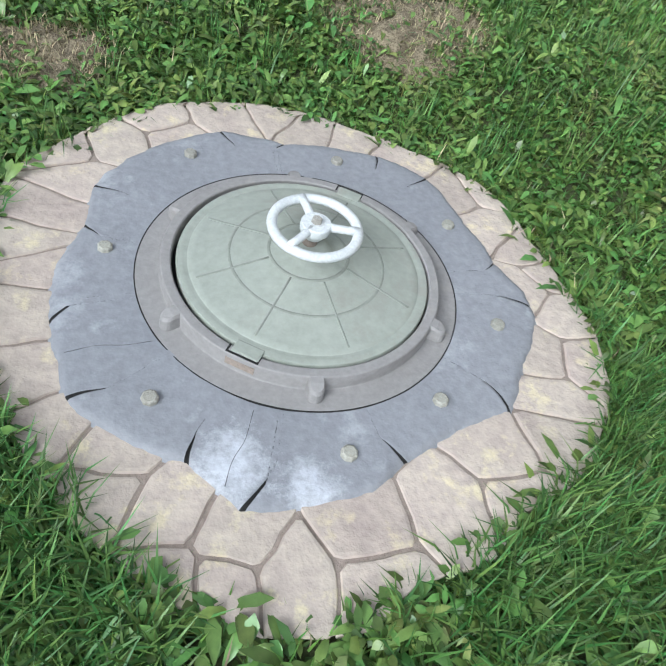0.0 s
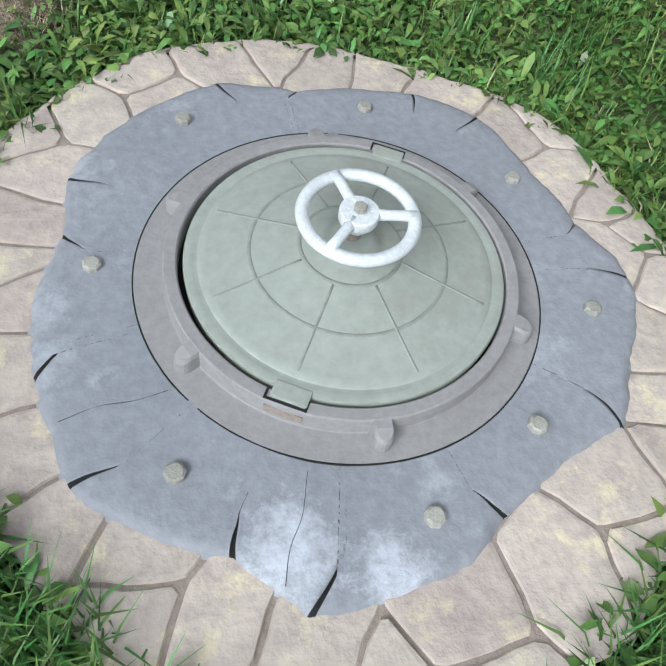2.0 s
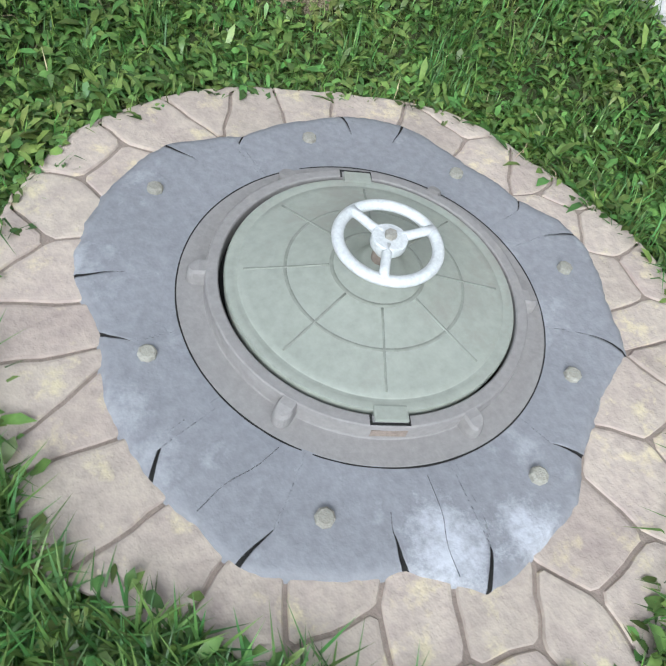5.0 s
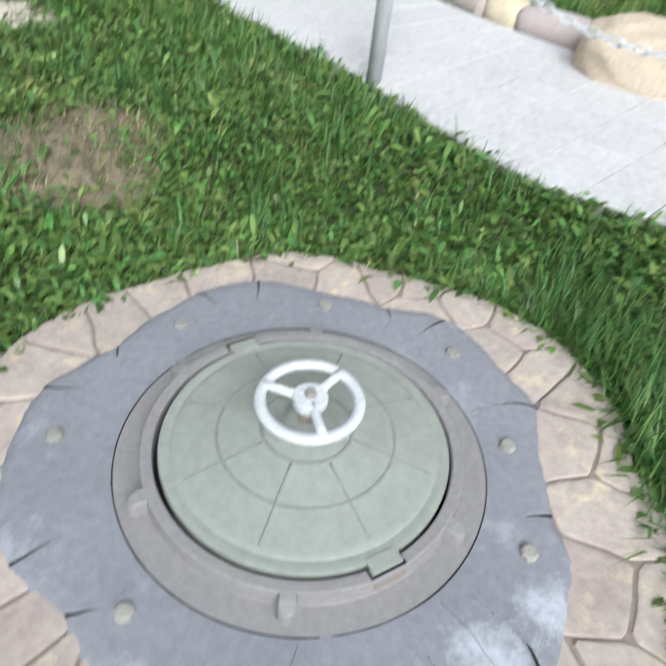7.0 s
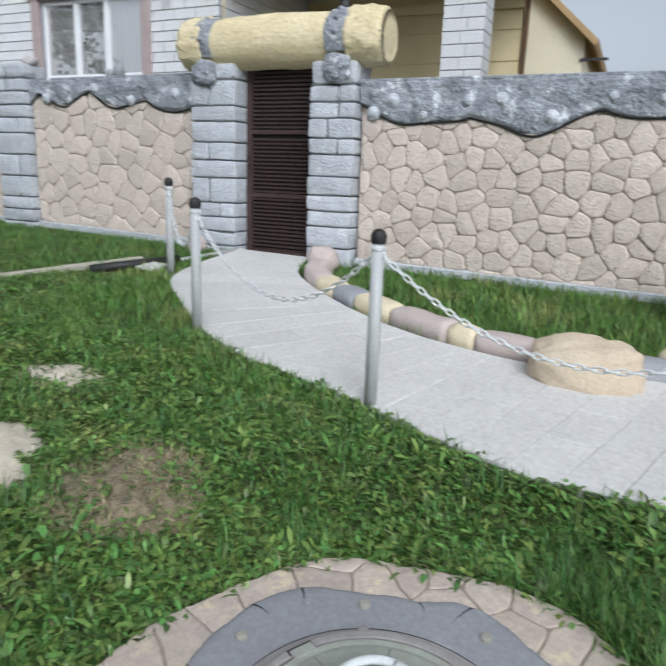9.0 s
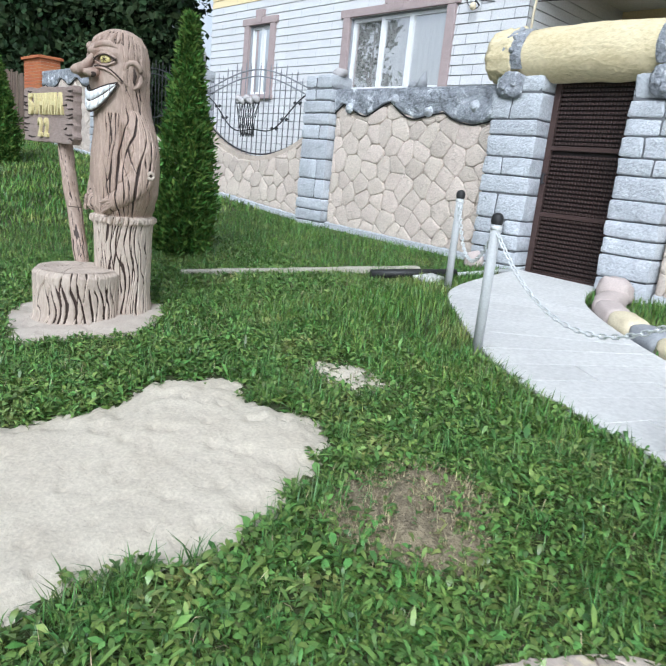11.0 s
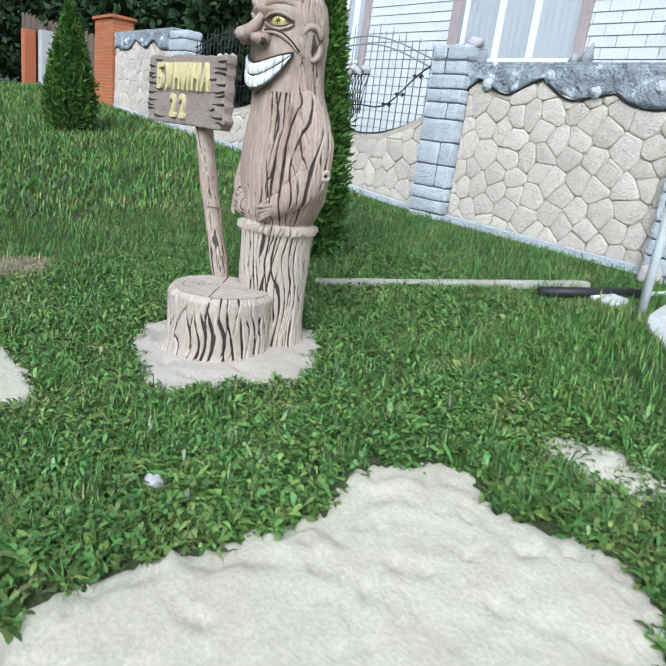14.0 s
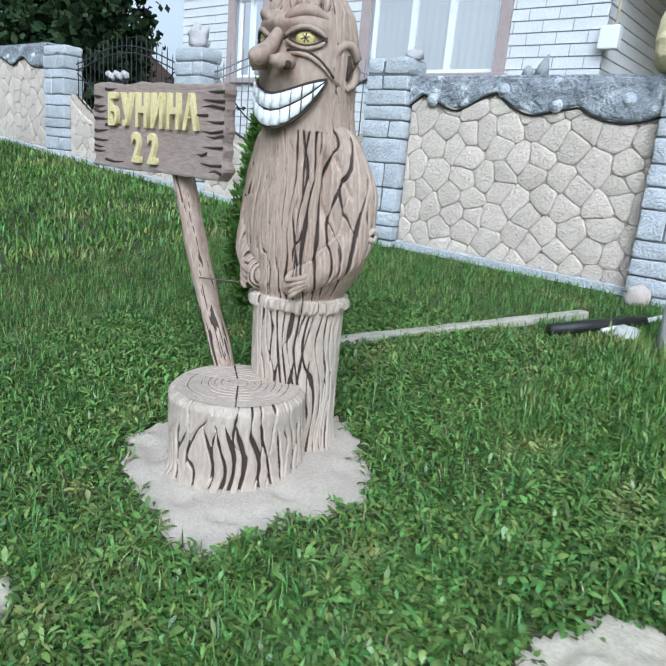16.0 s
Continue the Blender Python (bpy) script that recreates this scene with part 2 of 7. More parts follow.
# pale mottled patches between the front cracks of the hatch surround
n, l = M_PLATE.node_tree.nodes, M_PLATE.node_tree.links
b = n["Principled BSDF"]
tc = n.new("ShaderNodeTexCoord")
tn = n.new("ShaderNodeTexNoise")
tn.inputs["Scale"].default_value, tn.inputs["Detail"].default_value, tn.inputs["Roughness"].default_value = 22, 8, 0.8
l.new(tc.outputs["Object"], tn.inputs["Vector"])
for centre, reach in (((-0.235, -0.535, 0.02), 0.15), ((-0.075, -0.60, 0.02), 0.12)):
    vm = n.new("ShaderNodeVectorMath")
    vm.operation = "DISTANCE"
    vm.inputs[1].default_value = centre
    l.new(tc.outputs["Object"], vm.inputs[0])
    mr = n.new("ShaderNodeMapRange")
    mr.inputs["From Min"].default_value, mr.inputs["From Max"].default_value = reach, reach * 0.2
    mr.inputs["To Max"].default_value = 0.40
    l.new(vm.outputs["Value"], mr.inputs["Value"])
    ad = n.new("ShaderNodeMath")
    l.new(mr.outputs[0], ad.inputs[0])
    l.new(tn.outputs[0], ad.inputs[1])
    th = n.new("ShaderNodeMapRange")
    th.inputs["From Min"].default_value, th.inputs["From Max"].default_value = 0.66, 0.95
    l.new(ad.outputs[0], th.inputs["Value"])
    mx = n.new("ShaderNodeMix")
    mx.data_type = "RGBA"
    mx.inputs[7].default_value = (0.58, 0.60, 0.64, 1)
    l.new(th.outputs[0], mx.inputs[0])
    l.new(b.inputs["Base Color"].links[0].from_socket, mx.inputs[6])
    l.new(mx.outputs[2], b.inputs["Base Color"])


# ---- building helpers ----
def obj(name, verts, faces, materials, parent=None, label="", smooth=False, idx=None):
    me = bpy.data.meshes.new(name)
    me.from_pydata([tuple(v) for v in verts], [], [tuple(f) for f in faces])
    for m in materials if isinstance(materials, (list, tuple)) else [materials]:
        me.materials.append(m)
    if idx is not None:
        me.polygons.foreach_set("material_index", np.array(idx, dtype=np.int32))
    if smooth:
        me.polygons.foreach_set("use_smooth", np.ones(len(me.polygons), dtype=bool))
    me.update()
    ob = new(name, me)
    if parent is not None:
        ob.parent = parent
    if label:
        ob["label"] = label
    return ob


def part(name, bm, material, parent=None, label="", smooth=False):
    me = bpy.data.meshes.new(name)
    bmesh.ops.recalc_face_normals(bm, faces=bm.faces[:])
    bm.to_mesh(me)
    bm.free()
    for m in material if isinstance(material, (list, tuple)) else [material]:
        me.materials.append(m)
    if smooth:
        me.polygons.foreach_set("use_smooth", np.ones(len(me.polygons), dtype=bool))
    ob = new(name, me)
    if parent is not None:
        ob.parent = parent
    if label:
        ob["label"] = label
    return ob


def thing(name, label, category, at=(0, 0, 0), group="", kind=""):
    ob = new(name)
    ob.location = at
    ob.empty_display_size = 0.1
    return tagged(ob, label, category, group, kind)


def add_box(bm, lo, hi, bevel=0.0, m=None, jitter=0.0):
    vs = [bm.verts.new((x, y, z)) for x in (lo[0], hi[0]) for y in (lo[1], hi[1]) for z in (lo[2], hi[2])]
    fs = [bm.faces.new([vs[i] for i in f]) for f in ((0, 1, 3, 2), (4, 6, 7, 5), (0, 4, 5, 1), (2, 3, 7, 6), (0, 2, 6, 4), (1, 5, 7, 3))]
    if bevel:
        es = list({e for f in fs for e in f.edges})
        out = bmesh.ops.bevel(bm, geom=es, offset=bevel, segments=2, affect="EDGES", profile=0.6)
        vs = list({v for f in out["faces"] for v in f.verts} | {v for v in vs if v.is_valid})
    if m is not None:
        for v in vs:
            v.co = m @ v.co
    return vs


def box(name, lo, hi, material, parent=None, label="", bevel=0.0):
    bm = bmesh.new()
    add_box(bm, lo, hi, bevel)
    return part(name, bm, material, parent, label)


def tube_data(path, radii, seg=10, cap=True):
    """Rings round a line of points."""
    pts = [Vector(p) for p in path]
    if not isinstance(radii, (list, tuple)):
        radii = [radii] * len(pts)
    verts, faces = [], []
    ref = Vector((0, 0, 1)) if abs((pts[-1] - pts[0]).normalized().z) < 0.9 else Vector((1, 0, 0))
    for i, p in enumerate(pts):
        d = (pts[min(i + 1, len(pts) - 1)] - pts[max(i - 1, 0)]).normalized()
        a = d.cross(ref).normalized()
        b = d.cross(a)
        for k in range(seg):
            t = 2 * math.pi * k / seg
            verts.append(p + radii[i] * (math.cos(t) * a + math.sin(t) * b))
    for i in range(len(pts) - 1):
        for k in range(seg):
            faces.append((i * seg + k, i * seg + (k + 1) % seg, (i + 1) * seg + (k + 1) % seg, (i + 1) * seg + k))
    if cap:
        faces.append(tuple(range(seg))[::-1])
        faces.append(tuple(range((len(pts) - 1) * seg, len(pts) * seg)))
    return verts, faces


def tube(name, path, radii, material, parent=None, label="", seg=10):
    v, f = tube_data(path, radii, seg)
    return obj(name, v, f, material, parent, label, smooth=True)


def lathe_data(profile, seg=48, centre=(0, 0, 0)):
    verts, faces = [], []
    for r, z in profile:
        for k in range(seg):
            t = 2 * math.pi * k / seg
            verts.append((centre[0] + r * math.cos(t), centre[1] + r * math.sin(t), centre[2] + z))
    for i in range(len(profile) - 1):
        for k in range(seg):
            faces.append((i * seg + k, i * seg + (k + 1) % seg, (i + 1) * seg + (k + 1) % seg, (i + 1) * seg + k))
    return verts, faces


def lathe(name, profile, material, parent=None, label="", seg=48, centre=(0, 0, 0)):
    v, f = lathe_data(profile, seg, centre)
    if profile[-1][0] > 1e-4:
        n0 = (len(profile) - 1) * seg
        f.append(tuple(range(n0, n0 + seg)))
    ob = obj(name, v, f, material, parent, label, smooth=True)
    ob.data.set_sharp_from_angle(angle=radians(32))
    return ob


def join_data(*items):
    verts, faces, idx = [], [], []
    for v, f, k in items:
        n0 = len(verts)
        verts += [tuple(p) for p in v]
        faces += [tuple(i + n0 for i in q) for q in f]
        idx += [k] * len(f)
    return verts, faces, idx


def clip_half(poly, px, py, nx, ny):
    """Keep the side of a convex polygon where (p - P) . n <= 0."""
    out = []
    for i in range(len(poly)):
        a, b = poly[i], poly[(i + 1) % len(poly)]
        da, db = (a[0] - px) * nx + (a[1] - py) * ny, (b[0] - px) * nx + (b[1] - py) * ny
        if da <= 0:
            out.append(a)
        if da * db < 0:
            t = da / (da - db)
            out.append((a[0] + t * (b[0] - a[0]), a[1] + t * (b[1] - a[1])))
    return out


def cells(seeds, bounds, gap):
    """Voronoi cells of the seeds within a convex outline, each shrunk by half the joint."""
    arr = np.array(seeds)
    res = []
    for i, (x, y) in enumerate(seeds):
        poly = list(bounds)
        order = np.argsort(np.hypot(arr[:, 0] - x, arr[:, 1] - y))[1:26]
        for j in order:
            qx, qy = arr[j]
            d = math.hypot(qx - x, qy - y)
            nx, ny = (qx - x) / d, (qy - y) / d
            poly = clip_half(poly, (x + qx) / 2 - nx * gap / 2, (y + qy) / 2 - ny * gap / 2, nx, ny)
            if len(poly) < 3:
                break
        res.append(poly if len(poly) >= 3 else None)
    return res


def round_poly(poly, cut=0.22):
    out = []
    for i in range(len(poly)):
        a, b, c = poly[i - 1], poly[i], poly[(i + 1) % len(poly)]
        la, lc = math.hypot(a[0] - b[0], a[1] - b[1]), math.hypot(c[0] - b[0], c[1] - b[1])
        if la < 1e-6 or lc < 1e-6:
            continue
        ka, kc = min(cut, 0.03 / la), min(cut, 0.03 / lc)
        out += [(b[0] + ka * (a[0] - b[0]), b[1] + ka * (a[1] - b[1])), (b[0] + kc * (c[0] - b[0]), b[1] + kc * (c[1] - b[1]))]
    return out


def slab_data(poly, h, place, edge=0.02, dome=0.004):
    """A stone from a flat outline: straight sides, a rounded shoulder, a slightly domed face. place(u, v, h) gives the point."""
    n = len(poly)
    cx, cy = sum(p[0] for p in poly) / n, sum(p[1] for p in poly) / n
    verts, faces = [], []
    rings = ((0.0, 0.0), (0.0, h * 0.55), (edge * 0.45, h * 0.9), (edge * 1.6, h))
    for inset, z in rings:
        for x, y in poly:
            d = math.hypot(x - cx, y - cy) or 1
            k = max(0.2, 1 - inset / d)
            verts.append(place(cx + (x - cx) * k, cy + (y - cy) * k, z))
    verts.append(place(cx, cy, h + dome))
    for r in range(len(rings) - 1):
        for i in range(n):
            faces.append((r * n + i, r * n + (i + 1) % n, (r + 1) * n + (i + 1) % n, (r + 1) * n + i))
    t = (len(rings) - 1) * n
    faces += [(t + i, t + (i + 1) % n, 4 * n) for i in range(n)]
    return verts, faces


def inside(poly, x, y):
    res = np.zeros(np.shape(x), dtype=bool)
    for i in range(len(poly)):
        (x0, y0), (x1, y1) = poly[i - 1], poly[i]
        cross = ((y0 > y) != (y1 > y)) & (x < (x1 - x0) * (y - y0) / (y1 - y0 + 1e-12) + x0)
        res ^= cross
    return res


def smooth_line(pts, per=6):
    """A soft curve through the points."""
    p = [np.array(q, dtype=float) for q in pts]
    p = [2 * p[0] - p[1]] + p + [2 * p[-1] - p[-2]]
    out = []
    for i in range(1, len(p) - 2):
        for k in range(per):
            t = k / per
            out.append(0.5 * (2 * p[i] + (p[i + 1] - p[i - 1]) * t + (2 * p[i - 1] - 5 * p[i] + 4 * p[i + 1] - p[i + 2]) * t * t + (3 * p[i] - p[i - 1] - 3 * p[i + 1] + p[i + 2]) * t ** 3))
    out.append(p[-2])
    return [tuple(q) for q in out]


# ---- the lie of the land ----
HATCH = (0.352, 1.25)


def ground_z(x, y):
    x, y = np.asarray(x, dtype=float), np.asarray(y, dtype=float)
    xs = np.clip(x, -3.0, 6.5)
    ys = np.clip(y, -6.0, 24.0)
    z = -0.03 + 0.09 * xs + 0.025 * ys + 0.042 * np.maximum(0, ys - 8.5) ** 1.0 * np.clip((xs + 3) / 6, 0.3, 1.2)
    r = np.hypot(x - HATCH[0], y - HATCH[1])
    k = np.clip((1.5 - r) / 0.5, 0, 1)
    k = k * k * (3 - 2 * k)
    return z * (1 - k) + (0.04 * (x - HATCH[0]) - 0.026) * k


PATH_L = smooth_line([(1.95, -5), (1.93, -1.5), (1.86, 0.2), (1.80, 1.0), (1.95, 1.55), (2.22, 2.2), (2.45, 2.95), (2.75, 3.5), (3.3, 4.15), (3.85, 4.68), (4.5, 4.83), (5.3, 4.86)])
PATH_R = smooth_line([(3.35, -5), (3.40, -1.5), (3.36, -0.2), (3.26, 0.5), (3.20, 1.2), (3.28, 1.75), (3.42, 2.2), (3.70, 2.7), (3.95, 3.05), (4.3, 3.45), (4.7, 3.78), (5.3, 3.96)])
PATH_POLY = PATH_L + PATH_R[::-1]
SAND_POLY = smooth_line([(-1.3, 4.2), (-0.4, 4.4), (0.33, 4.25), (0.6, 4.33), (0.83, 4.42), (1.2, 4.17), (1.08, 3.9), (1.22, 3.5), (1.04, 3.2), (0.59, 2.97), (0.2, 2.88), (-0.2, 3.05), (-0.7, 2.95), (-1.3, 3.2), (-1.6, 3.7)], 4)
PAD_POLY = smooth_line([(0.72, 6.40), (0.50, 6.12), (0.42, 5.8), (0.36, 5.46), (0.70, 5.38), (1.08, 5.23), (1.44, 5.52), (1.6, 5.85), (1.3, 6.25)], 4)
SAND2_POLY = smooth_line([(-0.1, 6.5), (-0.08, 6.1), (-0.13, 5.72), (-0.4, 5.65), (-0.9, 5.9), (-0.7, 6.5)], 4)
BARE = [(1.0, 2.66, 0.36, 0.30), (-0.42, 2.3, 0.28, 0.18), (1.76, 3.80, 0.19, 0.30), (0.34, 7.95, 0.3, 0.25)]


def grid_sheet(name, xs, ys, zfun, material):
    X, Y = np.meshgrid(xs, ys)
    Z = zfun(X, Y)
    verts = np.stack([X.ravel(), Y.ravel(), Z.ravel()], 1)
    nx = len(xs)
    faces = [(j * nx + i, j * nx + i + 1, (j + 1) * nx + i + 1, (j + 1) * nx + i) for j in range(len(ys) - 1) for i in range(nx - 1)]
    return obj(name, verts, faces, material, smooth=True)


gx = np.concatenate([[-400, -120, -40, -15, -8], np.arange(-5, 7.01, 0.14), [9, 14, 30, 100, 400]])
gy = np.concatenate([[-400, -120, -40, -15, -8], np.arange(-5, 9.01, 0.14), np.arange(9.4, 25, 0.5), [30, 45, 100, 400]])
ground = tagged(grid_sheet("ground", gx, gy, lambda x, y: ground_z(x, y) - 0.012, M_SOIL), "dark soil under a weedy lawn", "ground", kind="structure")


def patch(name, poly, lift, rough, material, label, category, step=0.024):
    """A low heap that thins out at its rim."""
    px, py = [p[0] for p in poly], [p[1] for p in poly]
    xs, ys = np.arange(min(px) - step, max(px) + step, step), np.arange(min(py) - step, max(py) + step, step)
    X, Y = np.meshgrid(xs, ys)
    D = np.min(np.stack([np.hypot(X - a, Y - b) for a, b in poly]), 0) * np.where(inside(poly, X, Y), 1, -1)
    N = np.array([[0.4 * noise.noise((x * 3.1, y * 3.1, 0.5)) + 0.55 * noise.noise((x * 8, y * 8, 2.5)) + 0.25 * noise.noise((x * 17, y * 17, 4.5)) - 4.0 * max(0.0, noise.noise((x * 19, y * 19, 8.5)) - 0.36) + 0.34 * noise.noise((x * 34, y * 34, 4.5)) for x in xs] for y in ys])
    Z = ground_z(X, Y) - 0.03 + lift * np.clip((D + 0.04 + 0.14 * N) / 0.2, 0, 1) ** 0.8 + rough * N * np.clip(D / 0.12, 0, 1)
    Z = np.where(D > 0.03, np.maximum(Z, ground_z(X, Y) - 0.004), Z)
    verts = np.stack([X.ravel(), Y.ravel(), Z.ravel()], 1)
    nx = len(xs)
    keep = D > -0.1
    faces = [(j * nx + i, j * nx + i + 1, (j + 1) * nx + i + 1, (j + 1) * nx + i) for j in range(len(ys) - 1) for i in range(nx - 1) if keep[j, i] and keep[j + 1, i + 1]]
    return tagged(obj(name, verts, faces, material, smooth=True), label, category, kind="stuff")


patch("sand_patch", SAND_POLY, 0.05, 0.016, M_SAND, "pale dry sand spread over the lawn with footprints", "sand")
patch("sand_bed", PAD_POLY, 0.045, 0.008, M_PAD, "pale sand bed round the carved stump", "sand")
patch("sand_spill", SAND2_POLY, 0.045, 0.01, M_SAND, "small pale sand spill in the grass", "sand")
for bx, by, ra, rb in BARE:
    ring = [(bx + ra * math.cos(t) * (1 + 0.2 * math.sin(3 * t + bx)), by + rb * math.sin(t) * (1 + 0.2 * math.cos(2 * t + by))) for t in np.linspace(0, 6.283, 20)[:-1]]
    patch("bare_earth", ring, 0.045, 0.05 if bx < 1.5 else 0.02, M_DRY if bx < 1.5 else M_SAND, "bare brown earth with dry straw in the lawn", "earth")

# ---- path with its slabs ----
path = tagged(thing("path", "pale stamped concrete garden path with dark joints", "path", kind="structure"))
pv, pf = [], []
for (lx, ly), (rx, ry) in zip(PATH_L, PATH_R):
    for x, y, dz in ((lx, ly, -0.03), (lx, ly, 0.016), (rx, ry, 0.016), (rx, ry, -0.03)):
        pv.append((x, y, float(ground_z(x, y)) + dz))
for i in range(len(PATH_L) - 1):
    for k in range(3):
        pf.append((4 * i + k, 4 * i + k + 1, 4 * i + 5 + k, 4 * i + 4 + k))
obj("path_bed", pv, pf, M_PATHJ, path)


def path_at(s, w):
    i = min(int(s), len(PATH_L) - 2)
    t = s - i
    l = [PATH_L[i][k] * (1 - t) + PATH_L[i + 1][k] * t for k in (0, 1)]
    r = [PATH_R[i][k] * (1 - t) + PATH_R[i + 1][k] * t for k in (0, 1)]
    return l[0] * (1 - w) + r[0] * w, l[1] * (1 - w) + r[1] * w


rng = random.Random(5)
s = 0.05
while s < len(PATH_L) - 1.05:
    i = int(s)
    seg = 0.5 * (math.dist(PATH_L[i], PATH_L[i + 1]) + math.dist(PATH_R[i], PATH_R[i + 1]))
    ds = min(rng.uniform(0.22, 0.30) / seg, len(PATH_L) - 1.001 - s)
    cuts = [0.0] + (sorted(rng.sample([0.28, 0.42, 0.55, 0.7], rng.choice([0, 1, 1, 2]))) if s < 40 else []) + [1.0]
    for a, b in zip(cuts, cuts[1:]):
        corners = [path_at(s + 0.02, a + 0.004), path_at(s + ds / 2, a + 0.004), path_at(s + ds - 0.02, a + 0.004), path_at(s + ds - 0.02, b - 0.004), path_at(s + ds / 2, b - 0.004), path_at(s + 0.02, b - 0.004)]
        lift = rng.uniform(0.024, 0.027)
        v, f = slab_data(corners, lift, lambda x, y, h: (x, y, float(ground_z(x, y)) + 0.005 + h), 0.004, 0.0)
        obj("slab", v, f, M_PATH, path)
    s += ds

# ---- kerb of painted stones along the path ----
KERB = smooth_line([(4.98, 3.62), (4.62, 3.55), (4.3, 3.28), (4.03, 2.92), (3.80, 2.55), (3.60, 2.15), (3.44, 1.75), (3.36, 1.35), (3.34, 0.95), (3.36, 0.55), (3.42, 0.2), (3.48, -0.2), (3.52, -0.8), (3.52, -1.6)], 12)


def lump(name, centre, size, material, label, category, seed=0, wob=0.12, res=(20, 12), parent=None, turn=0.0, flat=0.5):
    verts, faces = [], []
    m, n = res
    ca, sa = math.cos(turn), math.sin(turn)
    for j in range(n + 1):
        v = math.pi * j / n
        for i in range(m):
            u = 2 * math.pi * i / m
            d = Vector((math.sin(v) * math.cos(u), math.sin(v) * math.sin(u), math.cos(v)))
            p = Vector((math.copysign(abs(d.x) ** flat, d.x), math.copysign(abs(d.y) ** flat, d.y), math.copysign(abs(d.z) ** flat, d.z)))
            k = 1 + wob * noise.noise(d * 1.6 + Vector((seed, 0, 0))) + wob * 0.5 * noise.noise(d * 4 + Vector((0, seed, 0)))
            x, y, z = p.x * size[0] * k, p.y * size[1] * k, p.z * size[2] * k
            verts.append((centre[0] + x * ca - y * sa, centre[1] + x * sa + y * ca, centre[2] + z))
    for j in range(n):
        for i in range(m):
            faces.append((j * m + i, j * m + (i + 1) % m, (j + 1) * m + (i + 1) % m, (j + 1) * m + i))
    ob = obj(name, verts, faces, material, parent, smooth=True)
    return tagged(ob, label, category) if label else ob


KERB_RUN = [(0, 15, M_ROSY, "rosy"), (15, 24, M_ROSY, "rosy"), (24, 32, M_YKERB, "yellow"), (32, 41, M_GKERB, "grey"), (41, 53, M_YKERB, "yellow"), (53, 68, M_ROSY, "rosy"), (68, 74, M_YKERB, "yellow"), (74, 86, M_ROSY, "rosy"), (103, 118, M_GKERB, "grey"), (118, 138, M_WKERB, "white"), (138, 156, M_WKERB, "white")]
for a, b, m, hue in KERB_RUN:
    b = min(b, len(KERB) - 1)
    verts, faces = [], []
    cnt = 0
    steps = list(range(a, b + 1))
    for q, i in enumerate(steps):
        p, nx_ = Vector(KERB[i]), Vector(KERB[min(i + 1, len(KERB) - 1)]) - Vector(KERB[max(i - 1, 0)])
        d = nx_.normalized()
        side = Vector((-d.y, d.x))
        e = min(q, len(steps) - 1 - q)
        fat = (0.80, 0.97, 1.0)[min(e, 2)]
        zg = float(ground_z(p.x, p.y))
        for k in range(12):
            t = 2 * math.pi * k / 12
            w = 0.118 * fat * (1 + 0.14 * noise.noise((p.x * 5, p.y * 5, t)))
            hgt = (0.105 if m is not M_WKERB else 0.085) * fat * (1 + 0.16 * noise.noise((p.x * 6 + 7, p.y * 6, 0)))
            c_, s_ = math.cos(t), math.sin(t)
            o = side * (math.copysign(abs(c_) ** 0.6, c_) * w)
            verts.append((p.x + o.x, p.y + o.y, zg + 0.03 + math.copysign(abs(s_) ** 0.6, s_) * hgt))
    for q in range(len(steps) - 1):
        for k in range(12):
            faces.append((q * 12 + k, q * 12 + (k + 1) % 12, (q + 1) * 12 + (k + 1) % 12, (q + 1) * 12 + k))
    faces += [tuple(range(12))[::-1], tuple(range((len(steps) - 1) * 12, len(steps) * 12))]
    tagged(obj("kerb_stone", verts, faces, m, smooth=True), f"{hue} painted cast kerb stone beside the path", "kerb stone", "kerb stones along the path")
lump("boulder", (3.08, 0.98, float(ground_z(3.08, 0.98)) + 0.085), (0.24, 0.335, 0.20), M_BOULDER, "large sandy yellow boulder lying in the kerb row", "boulder", 3, 0.17, (48, 30), turn=0.12, flat=0.84)
lump("kerb_rock", (3.46, 0.47, float(ground_z(3.46, 0.47)) + 0.09), (0.08, 0.10, 0.09), M_YKERB, "small yellowish rock behind the kerb row", "rock", 8, 0.2, flat=0.8)
lump("kerb_rock", (5.0, 3.66, float(ground_z(5.0, 3.66)) + 0.10), (0.12, 0.16, 0.13), M_ROSY, "rosy rock against the gate pillar", "rock", 5, 0.2, flat=0.75)
lump("pillar_rock", (5.08, 5.28, float(ground_z(5.08, 5.28)) + 0.07), (0.08, 0.10, 0.10), M_ROSY, "rosy rock against the gate pillar", "rock", 11, 0.2, flat=0.75)

# ---- fence wall ----
WALL_X = 5.37


